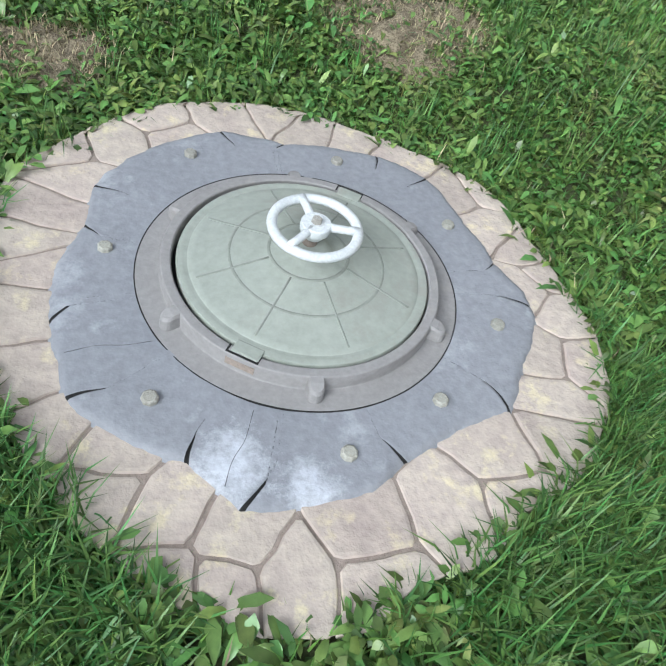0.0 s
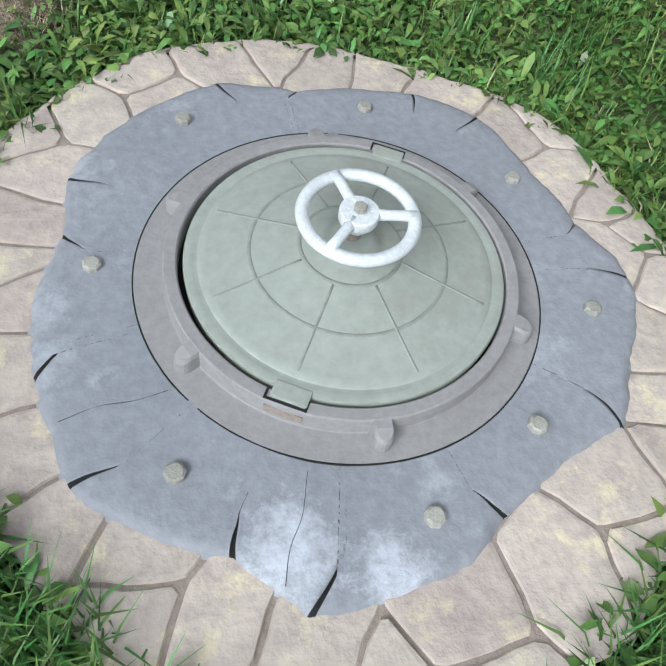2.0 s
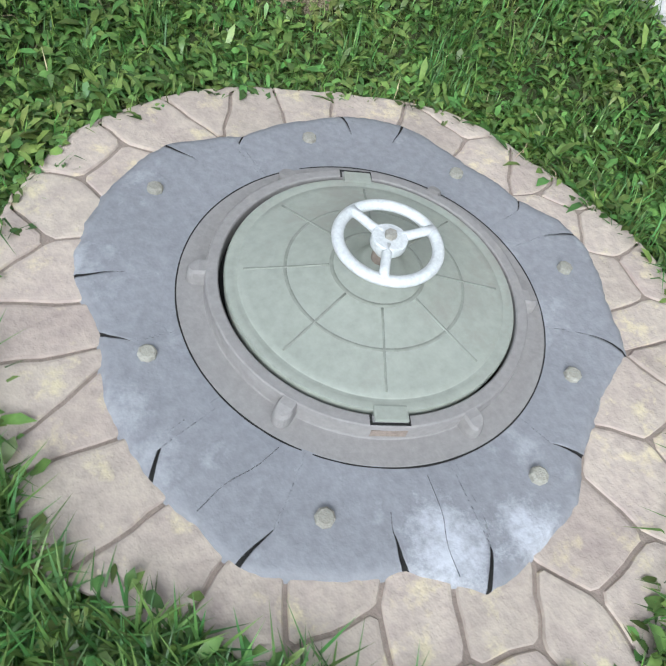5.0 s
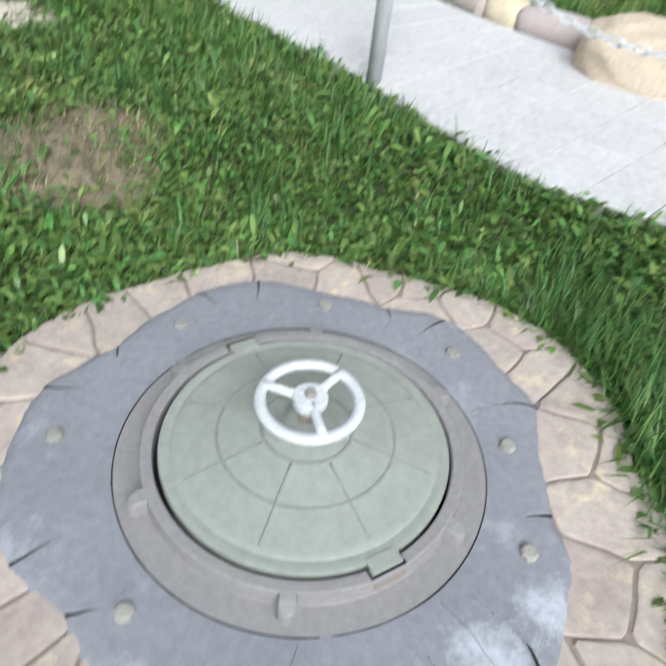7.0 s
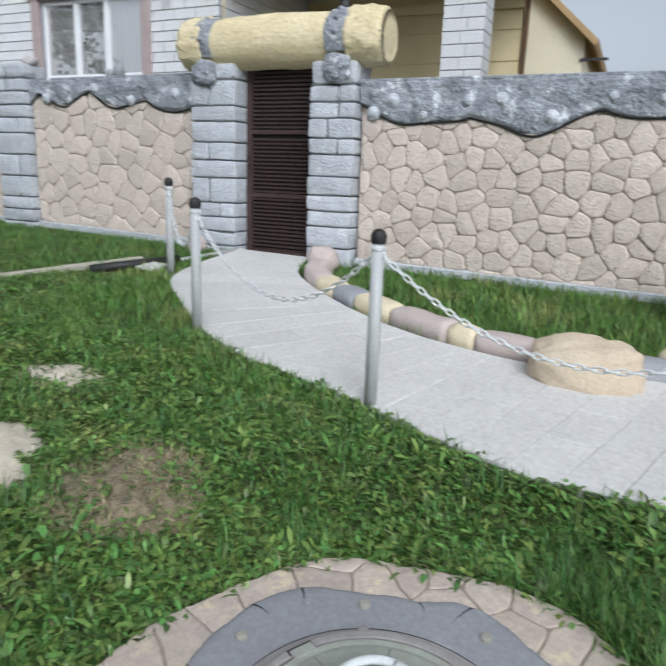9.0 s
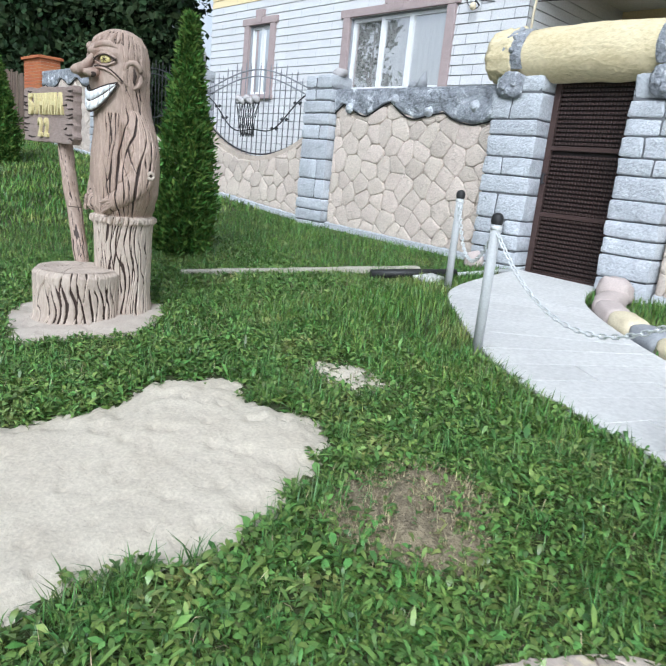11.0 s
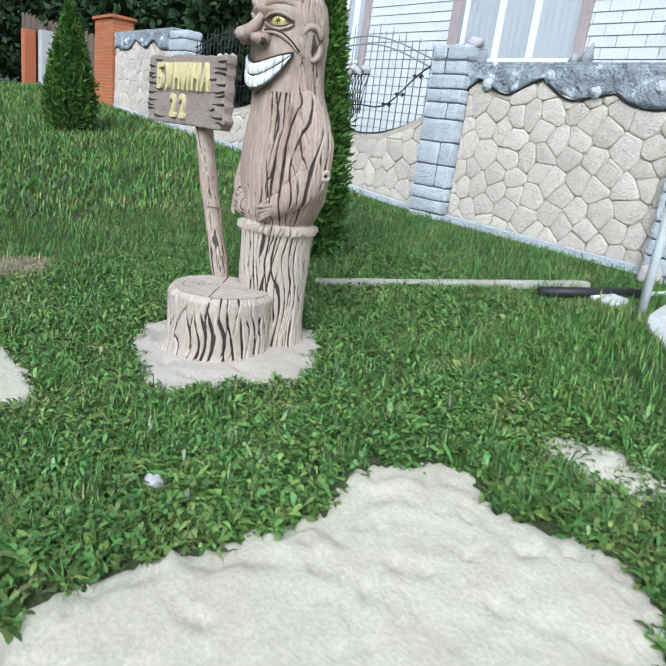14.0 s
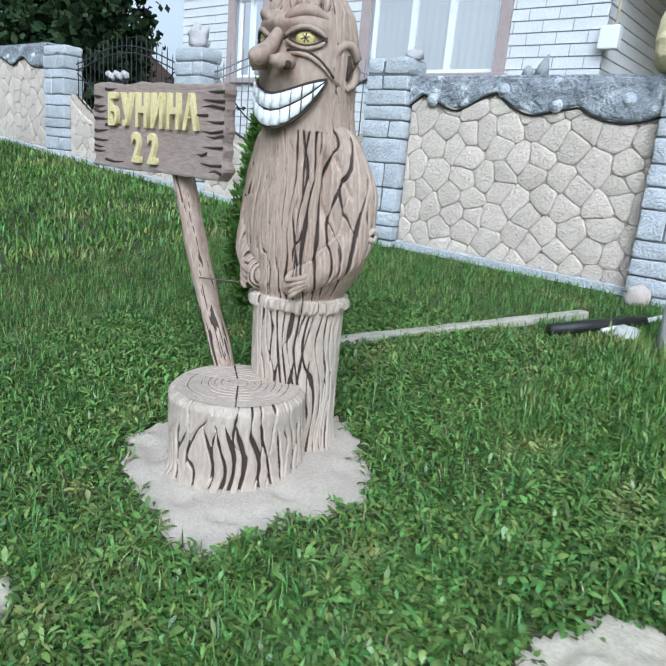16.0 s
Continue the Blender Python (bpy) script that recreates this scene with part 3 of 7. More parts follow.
def wall_panel(name, y0, y1, top, seed, label, dip=None, cap_z=None, size=0.26):
    """A stone-clad stretch of the fence wall; dip(y) gives a sunken top."""
    n = max(2, int((y1 - y0) / 0.12))
    verts, faces = [], []
    for i in range(n + 1):
        y = y0 + (y1 - y0) * i / n
        zt = dip(y) if dip else top
        for x in (WALL_X, WALL_X + 0.2):
            verts += [(x, y, float(ground_z(WALL_X, y)) - 0.25), (x, y, zt)]
    for i in range(n):
        a, b = 4 * i, 4 * i + 4
        faces += [(a, b, b + 1, a + 1), (a + 2, a + 3, b + 3, b + 2), (a + 1, b + 1, b + 3, a + 3)]
    faces += [(0, 1, 3, 2), (4 * n, 4 * n + 2, 4 * n + 3, 4 * n + 1)]
    w = tagged(obj(name, verts, faces, M_WMORTAR), label, "wall", kind="structure")
    r = random.Random(seed)
    zlow = float(ground_z(WALL_X, y0)) - 0.02
    zhi = max(dip(y0), dip(y1)) if dip else top
    seeds = []
    rows = int((zhi - zlow) / (size * 0.86)) + 2
    cols = int((y1 - y0) / size) + 2
    for j in range(-1, rows):
        for i in range(-1, cols):
            seeds.append((y0 + (i + 0.5 * (j % 2) + 0.25) * size + r.uniform(-0.36, 0.36) * size, zlow + (j + 0.4) * size * 0.86 + r.uniform(-0.34, 0.34) * size))
    outline = [(y0 + 0.006, zlow - 0.3), (y1 - 0.006, zlow - 0.3), (y1 - 0.006, zhi), (y0 + 0.006, zhi)]
    for (sx, sz), poly in zip(seeds, cells(seeds, outline, 0.002)):
        if not poly:
            continue
        cy, cz = sum(p[0] for p in poly) / len(poly), sum(p[1] for p in poly) / len(poly)
        if dip:
            yc = min(max(cy, y0), y1)
            slope = (dip(yc + 0.05) - dip(yc - 0.05)) / 0.1
            nrm = math.hypot(slope, 1)
            poly = clip_half(poly, yc, dip(yc) - 0.07, -slope / nrm, 1 / nrm)
        zb = float(ground_z(WALL_X, min(max(cy, y0), y1)))
        poly = clip_half(poly, 0, zb + 0.05, 0, -1) if len(poly) >= 3 else []
        if cap_z is not None and cz > cap_z and len(poly) >= 3:
            continue
        if len(poly) < 3:
            continue
        area = abs(sum(poly[i - 1][0] * poly[i][1] - poly[i][0] * poly[i - 1][1] for i in range(len(poly)))) / 2
        if area < 0.004:
            continue
        poly = round_poly(poly)
        rough_ = []
        for (ax, az), (bx, bz) in zip(poly, poly[1:] + poly[:1]):
            m_ = max(1, int(math.hypot(bx - ax, bz - az) / 0.045))
            rough_ += [(ax + (bx - ax) * q / m_, az + (bz - az) * q / m_) for q in range(m_)]
        poly = [(u + 0.016 * noise.noise((u * 8, q * 8, seed)), q + 0.016 * noise.noise((u * 8, q * 8, seed + 9))) for u, q in rough_]
        h = r.uniform(0.018, 0.031)
        tx, tz = r.uniform(-0.03, 0.03), r.uniform(-0.03, 0.03)
        v, f = slab_data(poly, h, lambda u, q, k: (WALL_X - k - (0 if k < 0.02 else (u - cy) * tx + (q - cz) * tz), u, q), 0.015, 0.005)
        obj("stone", v, f, M_WSTONE, w, smooth=True)
    return w


def plinth(y0, y1):
    n = max(2, int((y1 - y0) / 0.3))
    verts, faces = [], []
    for i in range(n + 1):
        y = y0 + (y1 - y0) * i / n
        zg = float(ground_z(WALL_X, y))
        verts += [(WALL_X - 0.05, y, zg - 0.15), (WALL_X - 0.05, y, zg + 0.055), (WALL_X, y, zg + 0.075), (WALL_X + 0.01, y, zg - 0.15)]
    for i in range(n):
        for k in range(3):
            faces.append((4 * i + k, 4 * i + 4 + k, 4 * i + 5 + k, 4 * i + 1 + k))
    tagged(obj("trim", verts, faces, M_BLOCK), "grey concrete plinth along the foot of the stone wall", "plinth", kind="structure")


def cap_plate(y0, y1, top, low, lobes, seed, bolts, label):
    """The iron-like cast cover along the top of the wall, with a scalloped lower edge and bolts."""
    base = thing("wall_cap", label, "wall cap", (WALL_X, y0, top), kind="structure")
    ny, nz = int((y1 - y0) / 0.02), 22
    verts, faces = [], []
    r = random.Random(seed)
    ph = [r.uniform(0, 6.28) for _ in range(3)]

    def edge(u):
        a = abs(math.sin(math.pi * u / lobes + ph[0]))
        return low + 0.15 * (1 - a) ** 0.8 + 0.06 * math.sin(u * 2.1 + ph[1]) + 0.02 * math.sin(u * 9 + ph[2])

    for i in range(ny + 1):
        u = (y1 - y0) * i / ny
        zb = -(top - edge(u))
        for k in range(nz + 1):
            t = k / nz
            z = zb * t
            bulge = 0.058 + 0.035 * noise.noise((u * 3.5, z * 5, seed)) + 0.012 * noise.noise((u * 11, z * 13, seed))
            if k == 0:
                bulge -= 0.02
            if k >= nz - 1:
                bulge -= 0.012 * (k - nz + 2)
            verts.append((-bulge, u, z))
        verts.append((0.0, u, zb + 0.004))
    st = nz + 2
    for i in range(ny):
        for k in range(st - 1):
            faces.append((i * st + k, (i + 1) * st + k, (i + 1) * st + k + 1, i * st + k + 1))
    obj("cap_sheet", verts, faces, M_CAP, base, smooth=True)
    # Near-black tube draws the shadow line below the cap's lower edge.
    tube("cap_edge", [(-0.035, (y1 - y0) * i / 80, edge((y1 - y0) * i / 80) - top - 0.006) for i in range(81)], 0.011, M_GAP, base, "dark line drawn for the shadow under the lower edge", seg=6)
    box("cap_top", (-0.045, 0, -0.01), (0.24, y1 - y0, 0.025), M_CAP, base, bevel=0.01)
    for u, z in bolts:
        v, f = lathe_data([(0.0, 0.026), (0.026, 0.024), (0.038, 0.014), (0.041, 0.0), (0.064, -0.004), (0.070, -0.02)], 16)
        v = [(-0.065 - p[2], u + p[0], z + p[1]) for p in v]
        obj("bolt", v, f, M_BLOCK, base, smooth=True)
    return base


def pillar(name, y0, y1, zt, seed, label, x0=5.18, x1=5.62, rows=None, round_top=True):
    """A masonry pillar of grey blocks with dark joints."""
    base = thing(name, label, "pillar", kind="structure")
    zb = float(ground_z(x0, (y0 + y1) / 2)) - 0.1
    box("core", (x0 + 0.02, y0 + 0.02, zb), (x1 - 0.02, y1 - 0.02, zt - 0.05), M_BMORTAR, base)
    r = random.Random(seed)
    z = zb
    while z < zt - 0.06:
        h = min(r.choice([0.16, 0.19, 0.22, 0.27]), zt - z)
        if zt - z - h < 0.08:
            h = zt - z
        split = r.random() < 0.4
        cuts = [y0, y0 + (y1 - y0) * r.choice([0.35, 0.6]), y1] if split else [y0, y1]
        for a, b in zip(cuts, cuts[1:]):
            bm = bmesh.new()
            g_ = 0.007
            o = r.uniform(-0.008, 0.008)
            last = z + h > zt - 0.01
            add_box(bm, (x0 + o, a + g_ * (a > y0), z + g_), (x1, b - g_ * (b < y1), z + h - g_), 0.022 if not last else 0.05)
            bmesh.ops.subdivide_edges(bm, edges=bm.edges[:], cuts=2, use_grid_fill=True)
            for v in bm.verts:
                v.co += 0.017 * Vector((noise.noise(v.co * 7), noise.noise(v.co * 7 + Vector((9, 0, 0))), 0.5 * noise.noise(v.co * 7 + Vector((0, 9, 0)))))
            part("block", bm, M_BLOCK, base, smooth=True)
        z += h
    return base


def dip1(y):
    t = (y - 8.6) / 2.9
    return 1.95 - 0.47 * math.sin(math.pi * min(max(t, 0), 1)) ** 0.8 + 0.12 * t


def dip2(y):
    t = (y - 12.1) / 3.1
    return 2.15 - 0.5 * math.sin(math.pi * min(max(t, 0), 1)) ** 0.8 + 0.12 * t


wall_panel("wall_1", 0.06, 3.44, 2.34, 21, "fence wall clad in cream flagstones with dark joints", cap_z=2.12, size=0.215)
wall_panel("wall_2", 5.44, 8.03, 2.46, 22, "fence wall clad in cream flagstones with dark joints", cap_z=2.27)
wall_panel("wall_3", 8.62, 11.5, 2.1, 23, "low stone-clad fence wall with a sunken curved top", dip=dip1)
wall_panel("wall_4", 12.1, 15.2, 2.1, 24, "low stone-clad fence wall with a sunken curved top", dip=dip2)
wall_panel("wall_5", 15.9, 19.0, 3.1, 25, "fence wall clad in cream flagstones with dark joints", cap_z=2.85)
for a, b in ((0.06, 3.44), (5.44, 8.03), (8.62, 11.5), (12.1, 15.2), (15.9, 19.0)):
    plinth(a, b)
cap_plate(0.06, 3.44, 2.36, 1.93, 1.15, 31, [(0.25, -0.42), (1.05, -0.17), (1.55, -0.34), (2.0, -0.19), (2.3, -0.2), (2.72, -0.32), (3.05, -0.18), (3.25, -0.3), (0.65, -0.2)], "dark cast iron-like cover with bolts on the wall top")
cap_plate(5.44, 8.03, 2.48, 2.13, 0.85, 33, [(0.3, -0.2), (0.95, -0.25), (1.5, -0.12), (2.31, -0.22)], "dark cast iron-like cover with bolts on the wall top")
cap_plate(15.9, 19.0, 3.12, 2.75, 1.0, 35, [(0.5, -0.2), (1.5, -0.2), (2.4, -0.2)], "dark cast iron-like cover with bolts on the wall top")
pillar("gate_pillar_1", 3.46, 3.96, 2.56, 41, "grey block gate pillar with dark joints", x0=5.2)
pillar("gate_pillar_2", 4.86, 5.43, 2.58, 42, "grey block gate pillar with dark joints", x0=5.2)
pillar("fence_pillar_1", 8.04, 8.60, 2.70, 43, "grey block fence pillar with a rounded top", x0=5.24)
pillar("fence_pillar_2", 11.5, 12.1, 2.92, 44, "grey block fence pillar with a rounded top", x0=5.24)
pillar("fence_pillar_3", 15.2, 15.9, 3.08, 45, "grey block fence pillar with a rounded top", x0=5.24)

# ---- gate with its log lintel ----
gate = thing("gate", "dark brown slatted steel garden gate, closed", "gate", (5.44, 3.96, 0.56))
box("gate_frame", (0.0, 0.005, -0.02), (0.04, 0.06, 2.02), M_GATE, gate, bevel=0.005)
box("gate_frame", (0.0, 0.83, -0.02), (0.04, 0.895, 2.02), M_GATE, gate, bevel=0.005)
for z in (-0.02, 0.62, 1.30, 1.97):
    box("gate_rail", (-0.003, 0.061, z), (0.036, 0.829, z + 0.045), M_GATE, gate, bevel=0.005)
# Near-black sheet that makes the openings between the slats dark.
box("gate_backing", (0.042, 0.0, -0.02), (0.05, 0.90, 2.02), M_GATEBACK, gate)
bm = bmesh.new()
for k in range(22):
    y = 0.062 + k * 0.0358
    for q in (0.0,):
        vs = [bm.verts.new((0.004, y + a, z)) for a, z in ((0.0, 0.0), (0.024, 0.0), (0.0358, 0.022), (0.0118, 0.022))]
        f = bm.faces.new(vs)
ext = bmesh.ops.extrude_face_region(bm, geom=bm.faces[:])
for v in [g_ for g_ in ext["geom"] if isinstance(g_, bmesh.types.BMVert)]:
    v.co.x += 0.012
slat_me = None
for k in range(46):
    z = 0.03 + k * 0.043
    if any(abs(z + 0.014 - c) < 0.03 for c in (0.0, 0.64, 1.32, 1.99)):
        continue
    if slat_me is None:
        ob = part("slat", bm, M_GATE, gate)
        slat_me = ob.data
    else:
        ob = new("slat", slat_me)
        ob.parent = gate
    ob.location = (0.0, 0.0, z)
bm = bmesh.new()
add_box(bm, (-0.05, 0.84, 0.95), (-0.035, 0.86, 1.07), 0.004)
add_box(bm, (-0.036, 0.842, 0.96), (0.002, 0.858, 0.975))
add_box(bm, (-0.036, 0.842, 1.045), (0.002, 0.858, 1.06))
part("gate_handle", bm, M_IRON, gate, "black gate handle")
tagged(box("threshold", (5.15, 3.97, 0.50), (5.62, 4.855, 0.555), M_PATH, bevel=0.01), "pale concrete threshold under the gate", "threshold", kind="structure")

log = thing("log_lintel", "yellow carved log laid across the gate pillars", "log", (5.38, 3.20, 2.78))
verts, faces = [], []
NY, NT = 90, 56
for i in range(NY + 1):
    u = 2.37 * i / NY
    end = min(u, 2.37 - u)
    inner = 0.38 < u < 2.05
    for k in range(NT):
        t = 2 * math.pi * k / NT
        r = 0.238 + (0.034 * math.sin(math.pi * min(1, max(0, (u - 0.47) / 1.55))) ** 0.6 if inner else 0.0) + 0.014 * noise.noise((u * 2.5, math.cos(t) * 1.3, math.sin(t) * 1.3)) + 0.006 * noise.noise((u * 9, math.cos(t) * 7, math.sin(t) * 7))
        if not inner:
            r += 0.028 + 0.024 * noise.noise((u * 7, math.cos(t) * 4, math.sin(t) * 4)) + 0.026 * abs(math.sin(t * 9 + 3 * noise.noise((u * 9, math.cos(t) * 2, math.sin(t) * 2)))) * (0.6 + 0.8 * noise.noise((u * 16, math.cos(t) * 5, math.sin(t) * 5)))
        if end < 0.07:
            r *= 0.84 + 0.16 * math.sqrt(end / 0.07)
        verts.append((r * math.cos(t), u, r * math.sin(t)))
for i in range(NY):
    for k in range(NT):
        faces.append((i * NT + k, i * NT + (k + 1) % NT, (i + 1) * NT + (k + 1) % NT, (i + 1) * NT + k))
for base_i, uu in ((0, 0.0), (NY * NT, 2.37)):
    c0 = len(verts)
    for rr in (0.14, 0.06):
        for k in range(NT):
            t = 2 * math.pi * k / NT
            verts.append((rr * math.cos(t), uu + (-0.03 if uu == 0 else 0.03) * (1 - rr / 0.25), rr * math.sin(t)))
    for k in range(NT):
        faces.append((base_i + k, base_i + (k + 1) % NT, c0 + (k + 1) % NT, c0 + k))
        faces.append((c0 + k, c0 + (k + 1) % NT, c0 + NT + (k + 1) % NT, c0 + NT + k))
    faces.append(tuple(range(c0 + NT, c0 + 2 * NT)))
obj("log_body", verts, faces, M_LOG, log, smooth=True)
for u0, hang in ((0.35, 0.18), (1.92, 0.18)):
    verts, faces = [], []
    W, T = 9, 48
    for i in range(W + 1):
        u = u0 + 0.235 * i / W
        for k in range(T + 1):
            t = -2.2 + 4.4 * k / T + math.pi
            r = 0.272 + 0.012 * noise.noise((u * 8, t * 4, u0)) - (0.014 if i in (0, W) else 0)
            zz = r * math.cos(t - math.pi)
            verts.append((r * math.sin(t - math.pi) * -1, u + 0.012 * math.sin(t * 3), zz))
    for i in range(W):
        for k in range(T):
            faces.append((i * (T + 1) + k, i * (T + 1) + k + 1, (i + 1) * (T + 1) + k + 1, (i + 1) * (T + 1) + k))
    strap = obj("strap", verts, faces, M_CAP, log, "dark iron-like strap with bolts", smooth=True)
    for a in (0.5, 1.0, 1.5):
        v, f = lathe_data([(0.0, 0.03), (0.018, 0.027), (0.03, 0.014), (0.032, -0.01)], 12)
        ca, sa = math.cos(a), math.sin(a)
        v = [(-(0.27 + p[2]) * sa - p[0] * ca * 1.0, u0 + 0.115 + p[1], (0.27 + p[2]) * ca - p[0] * sa) for p in v]
        obj("bolt", v, f, M_CAP, strap, smooth=True)
    plate = lump("strap_plate", (-0.205, u0 + 0.11, -0.31), (0.035, 0.15, 0.13), M_CAP, "", "", 4 + u0, 0.25, (20, 12), log, flat=0.7)
    for dy, dz in ((0.05, -0.30), (0.17, -0.33), (0.11, -0.38)):
        lump("bolt", (-0.245, u0 + dy, dz), (0.02, 0.034, 0.034), M_CAP, "", "", 2, 0.05, (12, 8), plate, flat=0.9)
verts, faces, idx = join_data((*tube_data([(0.0, 0.47, 0.24), (0.0, 0.49, 0.36)], [0.05, 0.04], 10), 0), (*tube_data([(0.0, 0.50, 0.36), (0.0, 0.27, 0.44), (0.0, 0.02, 0.53), (0.02, -0.38, 0.62)], [0.03, 0.028, 0.034, 0.03], 10), 1))
obj("branch", verts, faces, [M_IRON, M_LOG], log, "pale bare branch in a dark socket", smooth=True, idx=idx)

# ---- poles and chains ----
POLES = [(1.885, 0.0), (2.17, 2.0), (2.80, 3.61), (4.015, 4.81)]
POLE_H = [0.95, 0.95, 0.93, 0.90]
for (x, y), h in zip(POLES, POLE_H):
    zg = float(ground_z(x, y))
    p = thing("pole", "slim silver-painted steel pole with a black ball cap", "pole", (x, y, zg), "poles along the path")
    tube("shaft", [(0, 0, -0.05), (0, 0, h - 0.04)], 0.034, M_POLE, p, seg=20)
    lathe("cap", [(0.036, h - 0.055), (0.040, h - 0.04), (0.042, h - 0.015), (0.034, h + 0.008), (0.018, h + 0.02), (0.0, h + 0.022)], M_BLACK, p, "black rubber cap", seg=20)
    lathe("eyelet", [(0.035, h - 0.09), (0.039, h - 0.085), (0.039, h - 0.07), (0.035, h - 0.065)], M_STEEL, p, seg=20)


def link_mesh():
    pts = [Vector((0.018 * math.cos(t), 0.0, 0.0125 * math.sin(t))) for t in np.linspace(0, 2 * math.pi, 13)[:-1]]
    pts = [Vector((p.x + math.copysign(0.010, p.x), 0, p.z)) for p in pts]
    verts, faces = [], []
    for i, p in enumerate(pts):
        d = (pts[(i + 1) % 12] - pts[i - 1]).normalized()
        a = Vector((0, 1, 0))
        b = d.cross(a)
        for k in range(6):
            t = 2 * math.pi * k / 6
            verts.append(p + 0.0052 * (math.cos(t) * a + math.sin(t) * b))
    for i in range(12):
        for k in range(6):
            faces.append((i * 6 + k, i * 6 + (k + 1) % 6, ((i + 1) % 12) * 6 + (k + 1) % 6, ((i + 1) % 12) * 6 + k))
    me = bpy.data.meshes.new("link")
    me.from_pydata([tuple(v) for v in verts], [], faces)
    me.materials.append(M_STEEL)
    me.polygons.foreach_set("use_smooth", np.ones(len(me.polygons), dtype=bool))
    return me


LINK = link_mesh()
for (a, ha), (b, hb), sag in (((POLES[0], POLE_H[0]), (POLES[1], POLE_H[1]), 0.39), ((POLES[1], POLE_H[1]), (POLES[2], POLE_H[2]), 0.42), ((POLES[2], POLE_H[2]), (POLES[3], POLE_H[3]), 0.36)):
    A = Vector((*a, float(ground_z(*a)) + ha - 0.085))
    B = Vector((*b, float(ground_z(*b)) + hb - 0.085))
    chain = thing("chain", "galvanised steel chain hanging between two poles", "chain", A, "chains along the path")
    fine = [A.lerp(B, t) - Vector((0, 0, sag * 4 * t * (1 - t))) for t in np.linspace(0, 1, 400)]
    run, k, last = 0.0, 0, fine[0]
    for p, q in zip(fine, fine[1:]):
        run += (q - p).length
        if run >= 0.044:
            run = 0.0
            d = (q - last).normalized()
            ob = new("link", LINK)
            ob.parent = chain
            ob.matrix_local = Matrix.Translation((q + last) / 2 - A) @ d.to_track_quat("X", "Z").to_matrix().to_4x4() @ Matrix.Rotation(radians(90 * (k % 2)), 4, "X")
            k += 1
            last = q

# ---- inspection hatch with its cast surround ----
LEAN = -0.04
CRACKS = [(-109, 0.687, 0.563, -104.2), (-121.3, 0.625, 0.548, -123.7), (-148.6, 0.688, 0.587, -145.2), (-167.5, 0.646, 0.552, -172.9), (160.8, 0.601, 0.542, 164.9), (146.9, 0.674, 0.577, 145.3), (105.7, 0.702, 0.601, 103.2), (86.6, 0.629, 0.569, 91.4), (60.3, 0.689, 0.60, 57.3), (43.4, 0.699, 0.592, 45.7), (8.0, 0.623, 0.561, 4.7), (-9.5, 0.683, 0.58, -5.8), (-43.3, 0.644, 0.546, -39.8), (-74.3, 0.571, 0.509, -78.0)]
MIDS = [(-114, 0.654), (-136, 0.658), (-157.5, 0.651), (174, 0.629), (153, 0.641), (125, 0.69), (97, 0.667), (73, 0.658), (51, 0.697), (25, 0.633), (-1, 0.658), (-28, 0.639), (-57, 0.574), (-84, 0.63), (-94, 0.644)]
rim = sorted([(a, r) for a, r, _, _ in CRACKS] + MIDS)
ra, rr = np.array([a for a, _ in rim]), np.array([r for _, r in rim])
ra3, rr3 = np.concatenate([ra - 360, ra, ra + 360]), np.concatenate([rr, rr, rr])
NT, NR, SPAN = 1080, 26, 10
surround = thing("hatch_surround", "grey-blue painted cast concrete ring with scalloped edge and cracks", "hatch surround", (*HATCH, -0.014))
surround.rotation_euler = (0, LEAN, 0)
verts, faces, idx = [], [], []
near = {}
for c, (ca, cr, ci, cia) in enumerate(CRACKS):
    ic = round((ca + 180) * NT / 360) % NT
    for k in range(-SPAN, SPAN + 1):
        near[(ic + k) % NT] = (c, k)
for i in range(NT):
    a0 = -180 + 360 * i / NT
    ro = 0.009 + float(np.interp(a0, ra3, rr3)) + 0.009 * noise.noise((math.cos(radians(a0)) * 10, math.sin(radians(a0)) * 10, 0)) + 0.003 * noise.noise((math.cos(radians(a0)) * 30, math.sin(radians(a0)) * 30, 0))
    for j in range(NR):
        if j < 20:
            r = 0.420 + (ro - 0.024 - 0.420) * j / 19
        else:
            r = ro - 0.024 + 0.024 * (j - 19) / 5 if j < 25 else ro + 0.004
        a, cut = a0, 0.0
        if i in near:
            c, k = near[i]
            ca, cr, ci, cia = CRACKS[c]
            t = min(1.1, max(0.0, (r - ci) / (cr - ci)))
            big = 1.25 if c in (0, 1, 2, 3) else 0.9
            half = math.degrees((0.0004 + 0.0050 * big * t) / r)
            step = 360 / NT
            off = k * half if abs(k) <= 1 else math.copysign(half + (abs(k) - 1) * (SPAN * step - half) / (SPAN - 1), k)
            wob = 0.25 * math.sin(t * 5 + c)
            a = ca + off + ((cia - ca) * (1 - t) + wob) * (1 - max(0, abs(k) - 1) / (SPAN - 1)) + (a0 - ca - k * step + 180) % 360 - 180
            if k == 0 and r > ci:
                cut = 0.030 * min(1, t * 5)
        x, y = r * math.cos(radians(a)), r * math.sin(radians(a))
        z = 0.026 + 0.003 * noise.noise((x * 6, y * 6, 5)) + 0.0016 * noise.noise((x * 22, y * 22, 5))
        if j >= 16:
            z -= 0.007 * ((j - 16) / 4) ** 1.5 if j < 20 else 0.007 + 0.025 * ((j - 19) / 6) ** 1.4
        verts.append((x, y, max(z - cut, min(z, 0.0150))))
